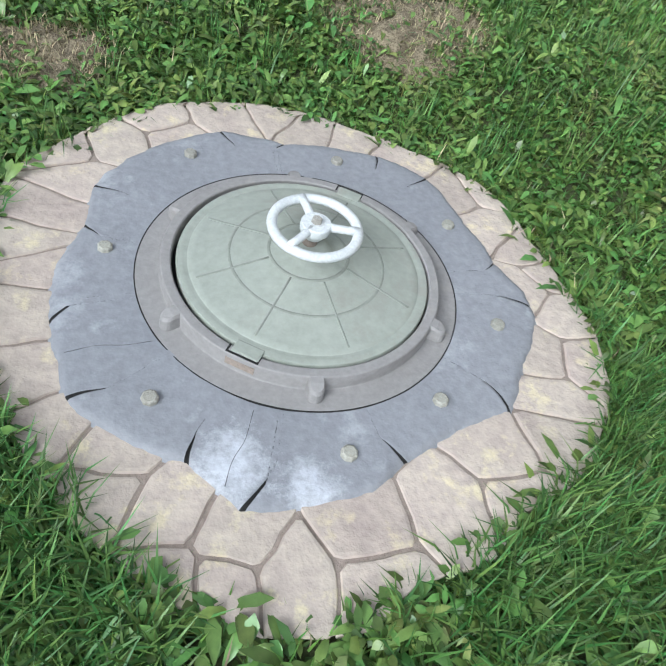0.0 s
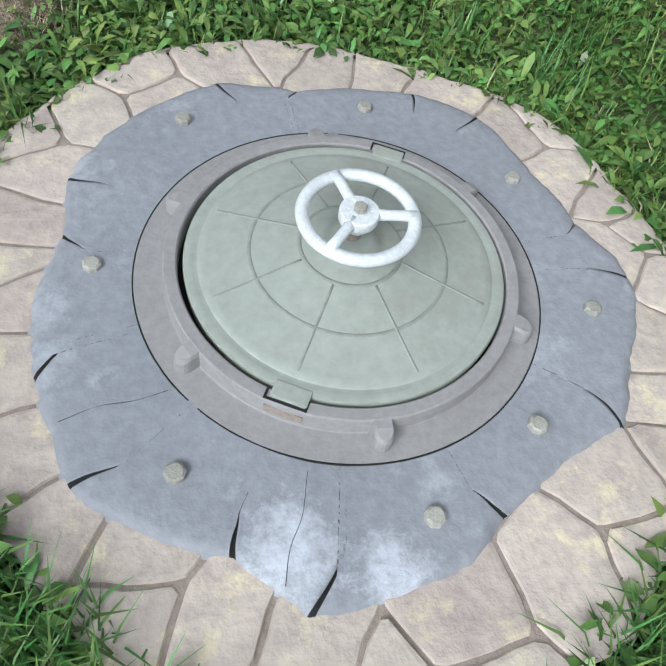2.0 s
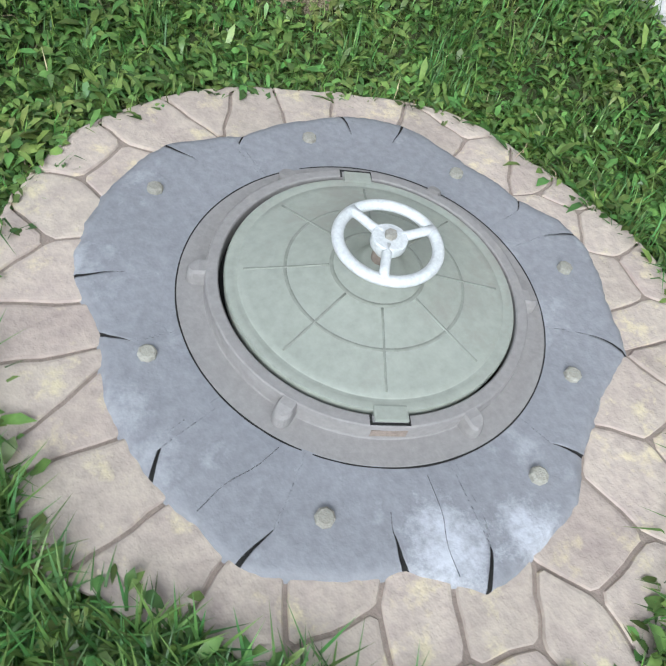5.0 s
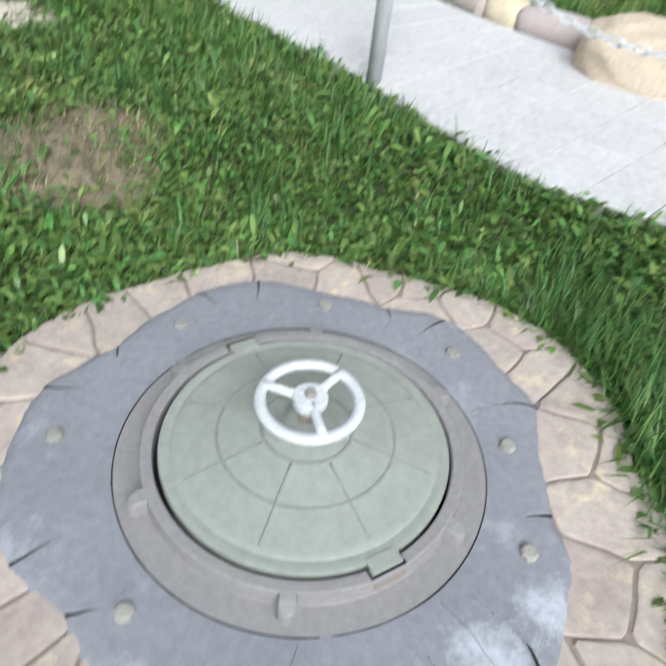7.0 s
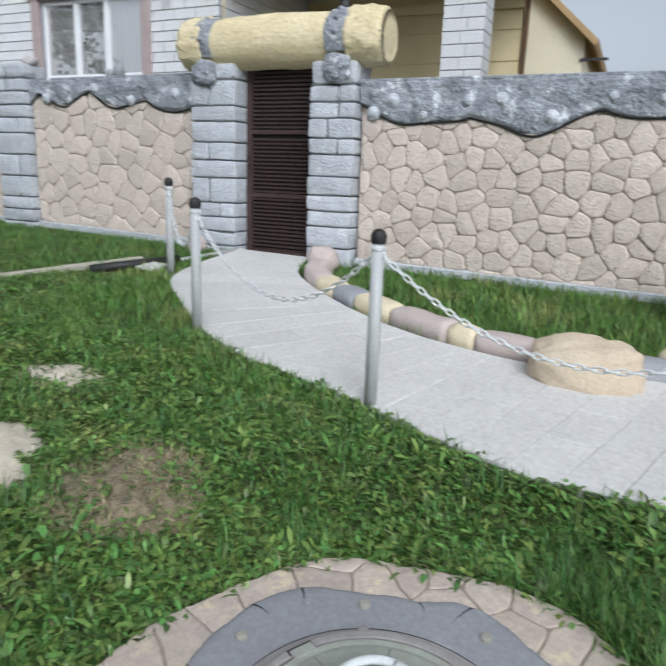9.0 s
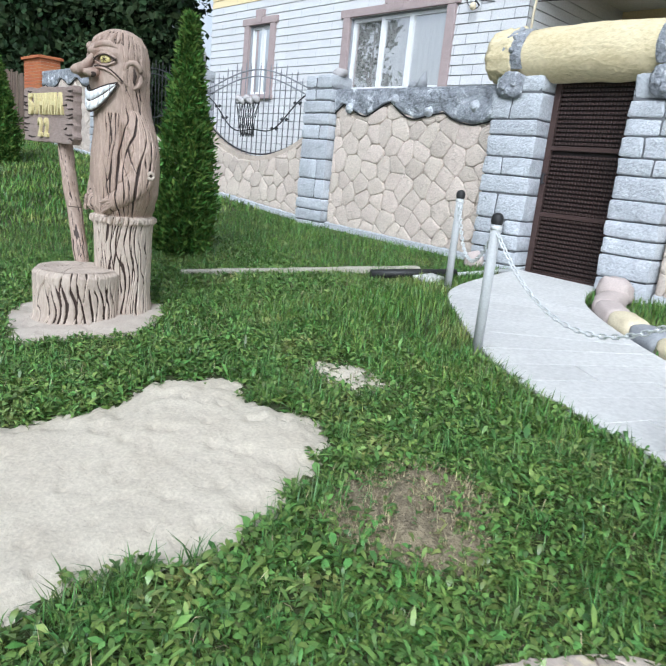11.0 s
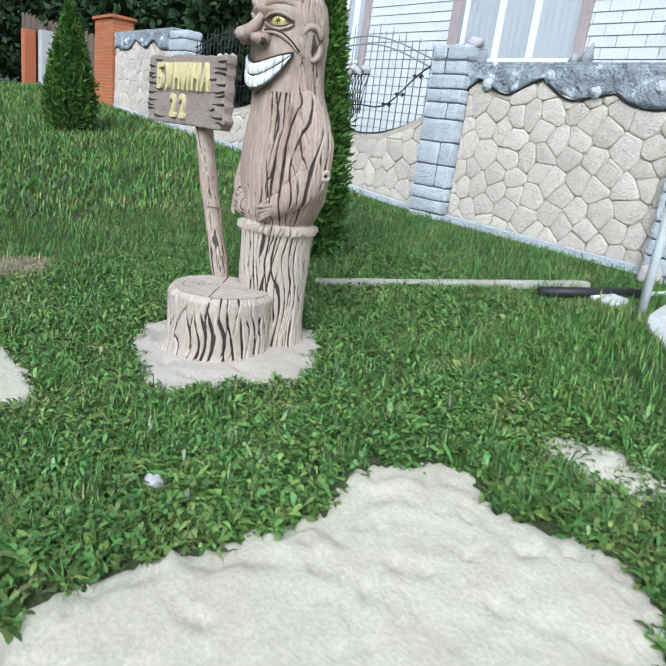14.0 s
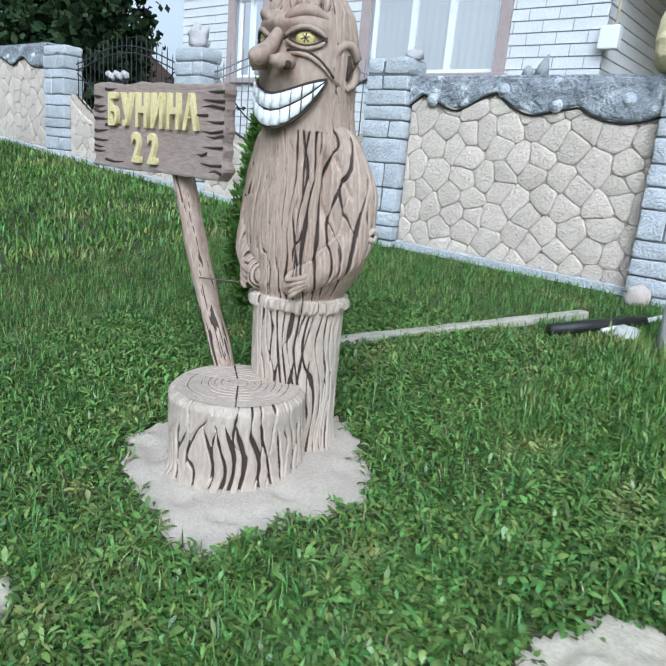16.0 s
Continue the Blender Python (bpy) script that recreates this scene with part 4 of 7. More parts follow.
for i in range(NT):
    i2 = (i + 1) % NT
    # Faces inside a crack are coloured near-black for the shade of its depth.
    dark = i in near and near[i][1] in (-1, 0) and i2 in near
    for j in range(NR - 1):
        faces.append((i * NR + j, i * NR + j + 1, i2 * NR + j + 1, i2 * NR + j))
        rj = 0.44 + 0.012 * j
        idx.append(1 if dark and rj > CRACKS[near[i][0]][2] - 0.01 else 0)
obj("ring", verts, faces, [M_PLATE, M_GAP], surround, smooth=True, idx=idx)
# fine hairline cracks
for pts_ in ([(-152, 0.445), (-154, 0.50), (-157, 0.56), (-158, 0.63)], [(-113, 0.445), (-112.4, 0.52), (-113.4, 0.58), (-113, 0.64)]):
    v, f = tube_data([(q * math.cos(radians(a)), q * math.sin(radians(a)), 0.0262 + 0.003 * noise.noise((q * math.cos(radians(a)) * 6, q * math.sin(radians(a)) * 6, 5))) for a, q in smooth_line(pts_, 5)], 0.0006, 5)
    obj("hairline_crack", v, f, M_GAP, surround)
bolt_v, bolt_f = lathe_data([(0.0, 0.040), (0.015, 0.0395), (0.0195, 0.036), (0.0205, 0.02)], 8)
bolt_me = None
for bx, by in ((-0.046, 0.88), (0.377, 0.716), (0.634, 0.844), (0.874, 1.081), (0.849, 1.486), (0.542, 1.78), (0.074, 1.773), (-0.158, 1.351)):
    if bolt_me is None:
        ob = obj("bolt", bolt_v, bolt_f, M_BOLT, surround)
        bolt_me = ob.data
    else:
        ob = new("bolt", bolt_me)
        ob.parent = surround
    ob.location = (bx - HATCH[0], by - HATCH[1], 0)
    ob.rotation_euler = (0, 0, bx * 17)

hatch = thing("inspection_hatch", "grey-green polymer hatch lid with a white handwheel in a grey collar", "hatch", (HATCH[0] - 0.002, HATCH[1] + 0.012, -0.010))
hatch.rotation_euler = (0, LEAN, 0)
collar = lathe("collar", [(0.4345, -0.01), (0.4345, 0.0225), (0.432, 0.0245), (0.384, 0.0255), (0.3765, 0.026), (0.3745, 0.0285), (0.3735, 0.064), (0.372, 0.069), (0.369, 0.071), (0.348, 0.071), (0.345, 0.068), (0.3445, 0.02)], M_COLLAR, hatch, "grey cast collar", seg=160)
lathe("joint_line", [(0.4325, 0.018), (0.4340, 0.0242), (0.4366, 0.0242), (0.438, 0.018)], M_GAP, hatch, "dark joint between collar and surround", seg=160)
for k in range(6):
    a = radians(-94 + 60 * k)
    bm = bmesh.new()
    ring_pts = [(0.356, -0.019), (0.392, -0.019)] + [(0.392 + 0.021 * math.sin(t), -0.019 * math.cos(t)) for t in np.linspace(0.25, math.pi - 0.25, 9)] + [(0.392, 0.019), (0.356, 0.019)]
    low = [bm.verts.new((x + 0.004 * (x > 0.38), y * 1.08, 0.012)) for x, y in ring_pts]
    mid = [bm.verts.new((x, y, 0.063 - 0.35 * max(0, x - 0.384))) for x, y in ring_pts]
    top = [bm.verts.new((x - 0.005 * (x > 0.38), y * 0.82, 0.0715 - 0.35 * max(0, x - 0.384))) for x, y in ring_pts]
    for p, q in ((low, mid), (mid, top)):
        for i in range(len(p)):
            bm.faces.new((p[i], p[(i + 1) % len(p)], q[(i + 1) % len(p)], q[i]))
    bm.faces.new(top)
    bmesh.ops.rotate(bm, verts=bm.verts[:], cent=(0, 0, 0), matrix=Matrix.Rotation(a, 3, "Z"))
    part("rib", bm, M_COLLAR, collar)
# Floor coloured black for the shade in the gap round the lid.
lathe("seat", [(0.344, 0.03), (0.30, 0.028), (0.0, 0.028)], M_GAP, hatch, "black gap under the lid", seg=96)
prof = [(0.335, 0.03), (0.337, 0.064), (0.334, 0.0695), (0.322, 0.072), (0.317, 0.0705), (0.309, 0.0705), (0.304, 0.074)]
prof += [(0.302 - 0.0126 * k, 0.074 + 0.052 * (k / 20) ** 1.12) for k in range(1, 20)]
prof += [(0.056, 0.129), (0.045, 0.140), (0.036, 0.145), (0.0, 0.146)]
lid = lathe("lid", prof, M_LID, hatch, "grey-green conical lid", seg=128)
lid.location = (0.0035, -0.0015, 0.0)
for rr_, zz in ((0.205, 0.0925), (0.105, 0.1148)):
    v, f = lathe_data([(rr_ - 0.007, zz - 0.003), (rr_ - 0.003, zz + 0.0010), (rr_ + 0.003, zz - 0.0004), (rr_ + 0.007, zz - 0.006)], 96)
    obj("lid_ring", v, f, M_LIDLINE, lid, smooth=True)
for k in range(8):
    a = radians(-123 + 45 * k)
    v, f = tube_data([(r * math.cos(a), r * math.sin(a), 0.0728 + 0.052 * ((0.302 - r) / 0.252) ** 1.12) for r in np.linspace(0.295, 0.11, 10)], 0.0034, 6)
    obj("lid_rib", v, f, M_LIDLINE, lid, smooth=True)
for a0 in (-122, 59):
    bm = bmesh.new()
    add_box(bm, (0.322, -0.036, 0.056), (0.361, 0.036, 0.0745), 0.005, Matrix.Rotation(radians(a0), 4, "Z"))
    part("lid_lug", bm, M_LID, lid)
    bm = bmesh.new()
    add_box(bm, (0.3655, -0.037, 0.038), (0.3742, 0.037, 0.0605), 0.0, Matrix.Rotation(radians(a0), 4, "Z"))
    part("lug_recess", bm, M_JOINT, collar, "brown dirt in the lug opening")
    # Black slivers, slightly proud, stand in for the shaded gaps round the lug.
    bm = bmesh.new()
    for sd in (-0.0415, 0.0365):
        add_box(bm, (0.343, sd, 0.04), (0.3672, sd + 0.005, 0.0722), 0.0, Matrix.Rotation(radians(a0), 4, "Z"))
    add_box(bm, (0.3615, -0.0364, 0.04), (0.3672, 0.0364, 0.0718), 0.0, Matrix.Rotation(radians(a0), 4, "Z"))
    part("lug_gap", bm, M_GAP, collar)
wheel = new("handwheel")
wheel.parent = hatch
wheel.location = (0.006, -0.002, 0.199)
wheel["label"] = "white enamelled three-spoke handwheel"
wv, wf = [], []
for i in range(64):
    t = 2 * math.pi * i / 64
    for k in range(12):
        p = 2 * math.pi * k / 12
        r = 0.110 + 0.0135 * math.cos(p)
        wv.append((r * math.cos(t), r * math.sin(t), 0.012 * math.sin(p)))
for i in range(64):
    for k in range(12):
        wf.append((i * 12 + k, ((i + 1) % 64) * 12 + k, ((i + 1) % 64) * 12 + (k + 1) % 12, i * 12 + (k + 1) % 12))
obj("wheel_rim", wv, wf, M_WHITE, wheel, smooth=True)
for a in (100, -10, -135):
    ca, sa = math.cos(radians(a)), math.sin(radians(a))
    v, f = tube_data([(r * ca, r * sa, 0.004) for r in (0.02, 0.05, 0.08, 0.112)], [0.013, 0.011, 0.0105, 0.012], 12)
    obj("spoke", v, f, M_WHITE, wheel, smooth=True)
lathe("wheel_hub", [(0.024, -0.03), (0.030, -0.018), (0.038, -0.010), (0.0395, -0.006), (0.0395, 0.013), (0.037, 0.0155), (0.0, 0.016)], M_WHITE, wheel, seg=32)
lathe("hub_nut", [(0.0135, 0.0155), (0.0135, 0.027), (0.0115, 0.029), (0.0, 0.029)], M_BOLT, wheel, "worn hexagonal nut", seg=6)
lathe("stem", [(0.02, 0.12), (0.02, 0.17), (0.017, 0.175)], M_JOINT, hatch, "dull brown threaded stem", seg=16)

# flagstones round the hatch, and the reach of the turf round them
RIM_A = [-180, -168, -157, -148, -133, -121, -115, -104, -89, -82, -70, -61, -44, -25, -11, -1, 14, 32, 50, 65, 79, 97, 114, 133, 150, 164, 172, 180]
RIM_R = [0.8, 0.84, 0.8, 0.77, 0.8, 0.83, 0.85, 0.88, 0.87, 0.8, 0.82, 0.78, 0.84, 0.85, 0.83, 0.79, 0.78, 0.82, 0.79, 0.77, 0.81, 0.84, 0.86, 0.84, 0.85, 0.84, 0.8, 0.8]
apron = thing("flagstone_apron", "cream flagstones laid in a ring round the hatch", "paving", (*HATCH, -0.012), kind="structure")
apron.rotation_euler = (0, LEAN, 0)
bed_v, bed_f = [], []
for k in range(120):
    t = -180 + 3 * k
    q = float(np.interp(t, RIM_A, RIM_R)) + 0.02
    for rr_, zz in ((q, -0.04), (q - 0.01, 0.001), (q - 0.03, 0.005), (0.36, 0.005)):
        bed_v.append((rr_ * math.cos(radians(t)), rr_ * math.sin(radians(t)), zz))
for k in range(120):
    for j in range(3):
        bed_f.append((4 * k + j, 4 * ((k + 1) % 120) + j, 4 * ((k + 1) % 120) + j + 1, 4 * k + j + 1))
obj("apron_bed", bed_v, bed_f, M_JOINT, apron)
r_ = random.Random(12)
# (bearing, distance from the middle) of each stone
STONES = [(-172, 0.69), (-156, 0.72), (-145, 0.73), (-134, 0.69), (-131, 0.75), (-120, 0.72), (-115, 0.85), (-109, 0.73), (-109, 0.83), (-99, 0.8), (-88, 0.69), (-87, 0.83), (-70, 0.71), (-59, 0.79), (-54, 0.67), (-41, 0.77), (-34, 0.73), (-22, 0.68), (-21, 0.82), (-9, 0.77), (-2, 0.67), (4, 0.79), (11, 0.77), (22, 0.7), (32, 0.82), (35, 0.71), (54, 0.73), (68, 0.74), (79, 0.75), (88, 0.82), (102, 0.79), (117, 0.7), (117, 0.83), (130, 0.77), (140, 0.85), (147, 0.71), (158, 0.71), (169, 0.71), (176, 0.67)]
seeds = [(q * math.cos(radians(a)), q * math.sin(radians(a))) for a, q in STONES]
seeds += [(0.45 * math.cos(t), 0.45 * math.sin(t)) for t in np.linspace(0, 2 * math.pi, 15)[:-1]]
outer = [(0.96 * math.cos(t), 0.96 * math.sin(t)) for t in np.linspace(0, 2 * math.pi, 41)[:-1]]
for sd, poly in zip(seeds, cells(seeds, outer, 0.008)):
    if not poly or math.hypot(*sd) < 0.55 or math.hypot(*sd) > float(np.interp(math.degrees(math.atan2(sd[1], sd[0])), RIM_A, RIM_R)) + 0.13:
        continue
    area = abs(sum(poly[i - 1][0] * poly[i][1] - poly[i][0] * poly[i - 1][1] for i in range(len(poly)))) / 2
    if area < 0.003:
        continue
    poly = round_poly(poly, 0.07)
    fine_ = []
    for (ax, ay), (bx, by) in zip(poly, poly[1:] + poly[:1]):
        m_ = max(1, int(math.hypot(bx - ax, by - ay) / 0.035))
        fine_ += [(ax + (bx - ax) * q / m_, ay + (by - ay) * q / m_) for q in range(m_)]
    fine_ = [(x + 0.010 * noise.noise((x * 14, y * 14, 1)), y + 0.010 * noise.noise((x * 14, y * 14, 7))) for x, y in fine_]
    lims = [float(np.interp(math.degrees(math.atan2(y, x)), RIM_A, RIM_R)) + 0.025 + 0.012 * noise.noise((x * 20, y * 20, 4)) for x, y in fine_]
    fine_ = [(x * min(1, lm / math.hypot(x, y)), y * min(1, lm / math.hypot(x, y))) for (x, y), lm in zip(fine_, lims)]
    if abs(sum(fine_[i - 1][0] * fine_[i][1] - fine_[i][0] * fine_[i - 1][1] for i in range(len(fine_)))) / 2 < 0.0025:
        continue
    tx, ty = r_.uniform(-0.015, 0.015), r_.uniform(-0.015, 0.015)
    v, f = slab_data(fine_, r_.uniform(0.011, 0.014), lambda x, y, h: (x, y, h - 0.001 + (0 if h < 0.008 else (x - sd[0]) * tx + (y - sd[1]) * ty + 0.002 * noise.noise((x * 12, y * 12, 3)))), 0.007, 0.001)
    obj("flagstone", v, f, M_FLAG, apron)

# ---- carved trunk figure ----
STAT = Vector((1.245, 5.84, 0.20))


def bark_cut(th, z, n, seed, fatness=0.16):
    """Depth of the carved grooves, 0 to 1, on a trunk."""
    w = th * n / (2 * math.pi) + 0.9 * noise.noise((math.cos(th) * 2.2, math.sin(th) * 2.2, z * 1.7 + seed)) + 0.35 * noise.noise((math.cos(th) * 5, math.sin(th) * 5, z * 4 + seed)) + 0.12 * math.sin(z * 8 + seed + 3 * th)
    d = abs(w - round(w))
    fat = fatness + (0.13 if fatness > 0.1 else 0.075) * noise.noise((round(w) * 3.7, z * 3.0, seed)) + 0.06 * noise.noise((round(w) * 1.3, z * 9, seed))
    return max(0.0, min(1.0, (fat - d) / 0.10)) if fat > 0.02 else 0.0


def strand(th, z, n, seed, warp, mid_):
    cx, cy = math.cos(th), math.sin(th)
    return th * n / (2 * math.pi) + warp * noise.noise((cx * 2.0, cy * 2.0, z * 2.1 + seed)) + mid_ * noise.noise((cx * 4.6, cy * 4.6, z * 4.5 + seed))


def groove(th, z, n, seed, warp, mid_, fatness, vary, slow):
    """Depth, 0 to 1, of carved lines of even width that wander up a trunk, swell and die out."""
    w = strand(th, z, n, seed, warp, mid_)
    pace = abs(strand(th + 0.01, z, n, seed, warp, mid_) - w) / 0.01 * 2 * math.pi / n
    line = math.floor(w + 0.5)
    d = abs(w - line) / min(3.0, max(0.35, pace))
    fat = fatness + vary * noise.noise((line * 3.7, z * slow, seed)) + 0.05 * noise.noise((line * 1.3, z * 17, seed))
    return max(0.0, min(1.0, (fat - d) / 0.09))


def flow_cut(th, z, n, seed, fatness=0.17, warp=1.1):
    """Bold bark grooves."""
    a_ = groove(th + 0.06 * math.sin(z * 9 + seed) + 0.10 * z, z, n * 0.7, seed, warp, 0.42, fatness * 0.8, 0.15, 4.0)
    b_ = groove(th - 0.38 * z, z, n * 0.5, seed + 3, warp, 0.3, fatness * 0.45, 0.17, 5.0)
    return max(a_, b_)


def long_cut(th, z, n, seed):
    """Long wavy strands with fine hair lines between them."""
    deep = groove(th + 0.11 * math.sin(z * 7 + 1), z, n * 0.62, seed, 1.0, 0.55, 0.10, 0.15, 3.4)
    deep = max(deep, groove(th - 0.30 * z + 0.10 * math.sin(z * 6), z, n * 0.45, seed + 2, 0.9, 0.4, 0.055, 0.13, 3.8), groove(th + 0.42 * z, z, n * 0.4, seed + 8, 0.9, 0.4, 0.03, 0.12, 4.2))
    fine = 0.40 * groove(th, z, n * 2.5, seed + 5, 2.4, 1.2, 0.13, 0.26, 4.0)
    return max(deep, fine)


def soft(a, b, v):
    t = max(0.0, min(1.0, (v - a) / (b - a)))
    return t * t * (3 - 2 * t)


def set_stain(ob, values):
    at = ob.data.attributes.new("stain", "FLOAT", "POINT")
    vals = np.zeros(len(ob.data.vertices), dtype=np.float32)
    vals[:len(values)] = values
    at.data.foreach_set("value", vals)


ARM = [(1.45, 1.40), (1.62, 1.22), (1.50, 1.02), (1.05, 0.88), (0.55, 0.82)]


def statue():
    fdir = math.atan2(-0.03, -1.0)
    prof = [(0.0, 0.235), (0.05, 0.222), (0.15, 0.208), (0.35, 0.205), (0.55, 0.208), (0.66, 0.212), (0.705, 0.216), (0.735, 0.214), (0.752, 0.203), (0.765, 0.206), (0.80, 0.224), (0.92, 0.243), (1.06, 0.250), (1.18, 0.246), (1.30, 0.232), (1.40, 0.215), (1.47, 0.202), (1.55, 0.198), (1.65, 0.205), (1.75, 0.207), (1.84, 0.200), (1.92, 0.180), (1.98, 0.14), (2.015, 0.075), (2.025, 0.0)]
    pz, pr = [p[0] for p in prof], [p[1] for p in prof]
    NZ, NA = 420, 600
    verts, faces, idx, cutm = [], [], [], np.zeros((NZ + 1, NA))
    for j in range(NZ + 1):
        z = 2.025 * j / NZ
        r0 = float(np.interp(z, pz, pr))
        head = min(1, max(0, (z - 1.35) / 0.3))
        shift = 0.03 * head - 0.02 * (1 - head)
        for i in range(NA):
            th = 2 * math.pi * i / NA
            rel = (th - fdir + math.pi) % (2 * math.pi) - math.pi
            face = head * max(0.0, 1 - abs(rel) / 1.35)
            c = flow_cut(th, z * 1.3, 46, 1.0, 0.19, 0.9) if z < 0.75 else long_cut(th, z, 46, 4.0)
            flank = soft(0.74, 0.92, z) * (1 - soft(1.20, 1.52, z))
            arm = 9.0
            for (s0, z0), (s1, z1) in zip(ARM, ARM[1:]):
                q = max(0.0, min(1.0, ((abs(rel) - s0) * 0.27 * (s1 - s0) * 0.27 + (z - z0) * (z1 - z0)) / (((s1 - s0) * 0.27) ** 2 + (z1 - z0) ** 2)))
                arm = min(arm, math.hypot((abs(rel) - s0 - q * (s1 - s0)) * 0.27, z - z0 - q * (z1 - z0)))
            lim = 0.085 - 0.03 * (1 - soft(0.80, 1.05, z)) + 0.008 * noise.noise((rel * 6, z * 14, 2))
            if z > 1.99:
                c *= 0.3
            if face > 0.05 and 1.46 < z < 1.9:
                c *= max(0.0, 1 - face * 7) * 0.8
            r = r0 + 0.006 * noise.noise((math.cos(th) * 3, math.sin(th) * 3, z * 3)) - 0.018 * c * (1 if r0 > 0.1 else 0.3)
            r += flank * (0.075 * abs(math.sin(rel)) ** 3 - 0.03 * abs(math.cos(rel)))
            if arm < lim:
                r += 0.042 * math.sqrt(1 - (arm / lim) ** 2)
            elif arm < lim + 0.009 and abs(rel) < 1.5 and z < 1.36:
                r -= 0.006
                c = max(c, 0.30)
            hollow = math.exp(-((abs(rel) - 1.00) / 0.085) ** 2) * soft(1.0, 1.15, z) * (1 - soft(1.30, 1.42, z))
            r -= 0.06 * hollow
            if hollow > 0.45:
                c = max(c, 0.33 * hollow)
            if 0.685 < z < 0.757:
                knob = abs(math.sin(th * 7.5 + 3.5 * noise.noise((math.cos(th) * 2.5, math.sin(th) * 2.5, 0))))
                low_ = 0.70 + 0.02 * noise.noise((math.cos(th) * 6, math.sin(th) * 6, 3))
                swell = soft(low_ - 0.015, low_ + 0.012, z) * (1 - soft(0.742, 0.757, z))
                r += swell * (0.032 * knob ** 0.8 - 0.006)
                c = max(c * (1 - swell), swell * max(0.0, 0.9 - knob * 3.0))
            # brow shelf, hollow of the eyes, mouth bed
            if face > 0:
                r += face * (0.030 * math.exp(-((z - 1.86) / 0.035) ** 2) - 0.020 * math.exp(-((z - 1.79) / 0.04) ** 2) - 0.018 * math.exp(-((z - 1.55) / 0.05) ** 2))
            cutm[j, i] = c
            verts.append((r * math.cos(th) + shift * math.cos(fdir), r * math.sin(th) + shift * math.sin(fdir), z))
    for j in range(NZ):
        for i in range(NA):
            i2 = (i + 1) % NA
            faces.append((j * NA + i, j * NA + i2, (j + 1) * NA + i2, (j + 1) * NA + i))
            z = 2.025 * j / NZ
            idx.append(2 if z < 0.752 else 0)
    V, F, I = list(verts), list(faces), list(idx)

    def add(v, f, k):
        n0 = len(V)
        V.extend([tuple(p) for p in v])
        F.extend([tuple(q + n0 for q in t) for t in f])
        I.extend([k] * len(f))

    fx, fy = math.cos(fdir), math.sin(fdir)

    def at(rel, r, z):
        """A point round the head: angle from the face's middle, distance from the head's axis, height."""
        a = fdir + rel
        return Vector((0.03 * fx + r * math.cos(a), 0.03 * fy + r * math.sin(a), z))

    # nose with its wings
    v, f = tube_data(smooth_line([tuple(at(0, q, z)) for q, z in ((0.165, 1.875), (0.208, 1.805), (0.252, 1.748), (0.298, 1.720), (0.332, 1.712), (0.352, 1.712))], 4), [0.016 + 0.021 * math.sin(math.pi * min(1, k / 21) ** 1.25) - 0.013 * (k / 20) ** 4 for k in range(21)], 18)
    add(v, f, 0)
    for sgn in (-1, 1):
        v, f = tube_data([at(sgn * 0.40, 0.18, 1.712), at(sgn * 0.32, 0.225, 1.708), at(sgn * 0.25, 0.258, 1.703), at(sgn * 0.15, 0.288, 1.706)], [0.016, 0.030, 0.031, 0.016], 14)
        add(v, f, 0)
        v, f = tube_data([at(sgn * 0.33, 0.235, 1.700), at(sgn * 0.37, 0.262, 1.688)], [0.019, 0.018], 12)
        add(v, f, 1)
        # eye: lids, ball, star
        ec = at(sgn * 0.60, 0.190, 1.798)
        out = (ec - Vector((0.03 * fx, 0.03 * fy, 1.795))).normalized()
        side = Vector((-out.y, out.x, 0))
        ball = [ec + out * (0.024 * math.sqrt(max(0, 1 - (q / 0.040) ** 2))) + (side * math.cos(t) + Vector((0, 0, 0.88)) * math.sin(t)) * q for q in (0.040, 0.036, 0.029, 0.020, 0.010, 0.001) for t in np.linspace(0, 2 * math.pi, 21)[:-1]]
        bf = [(a * 20 + b, a * 20 + (b + 1) % 20, (a + 1) * 20 + (b + 1) % 20, (a + 1) * 20 + b) for a in range(5) for b in range(20)]
        add(ball, bf, 4)
        for q in range(3):
            t = q * math.pi / 3 + 0.3
            e = (side * math.cos(t) + Vector((0, 0, 1)) * math.sin(t)) * 0.018
            v, f = tube_data([ec + out * 0.0222 - e, ec + out * 0.0250, ec + out * 0.0222 + e], 0.0024, 5)
            add(v, f, 1)
        for amp, rad in ((0.040, 0.011), (-0.038, 0.009)):
            line = [ec + out * (0.020 - 0.016 * (s_ / 0.085) ** 2) + side * s_ + Vector((0, 0, amp * (1 - (s_ / 0.088) ** 2))) for s_ in np.linspace(-0.085, 0.085, 11)]
            v, f = tube_data(line, [0.003, 0.008, rad, rad, rad, rad, rad, rad, rad, 0.008, 0.003], 8)
            add(v, f, 0)
            v, f = tube_data([p - Vector((0, 0, math.copysign(0.011, amp))) + out * 0.006 for p in line], 0.0045 if amp > 0 else 0.0028, 6)
            add(v, f, 1)
        # brow
        line = [at(sgn * (0.16 + 0.95 * t), 0.205 - 0.02 * t, 1.845 + 0.055 * math.sin(math.pi * (t * 0.8 + 0.1)) - 0.02 * (t > 0.9)) for t in np.linspace(0, 1, 9)]
        v, f = tube_data(line, [0.012, 0.02, 0.024, 0.025, 0.024, 0.022, 0.018, 0.013, 0.006], 10)
        add(v, f, 0)
        v, f = tube_data([p - Vector((0, 0, 0.024)) for p in line], 0.005, 6)
        add(v, f, 1)
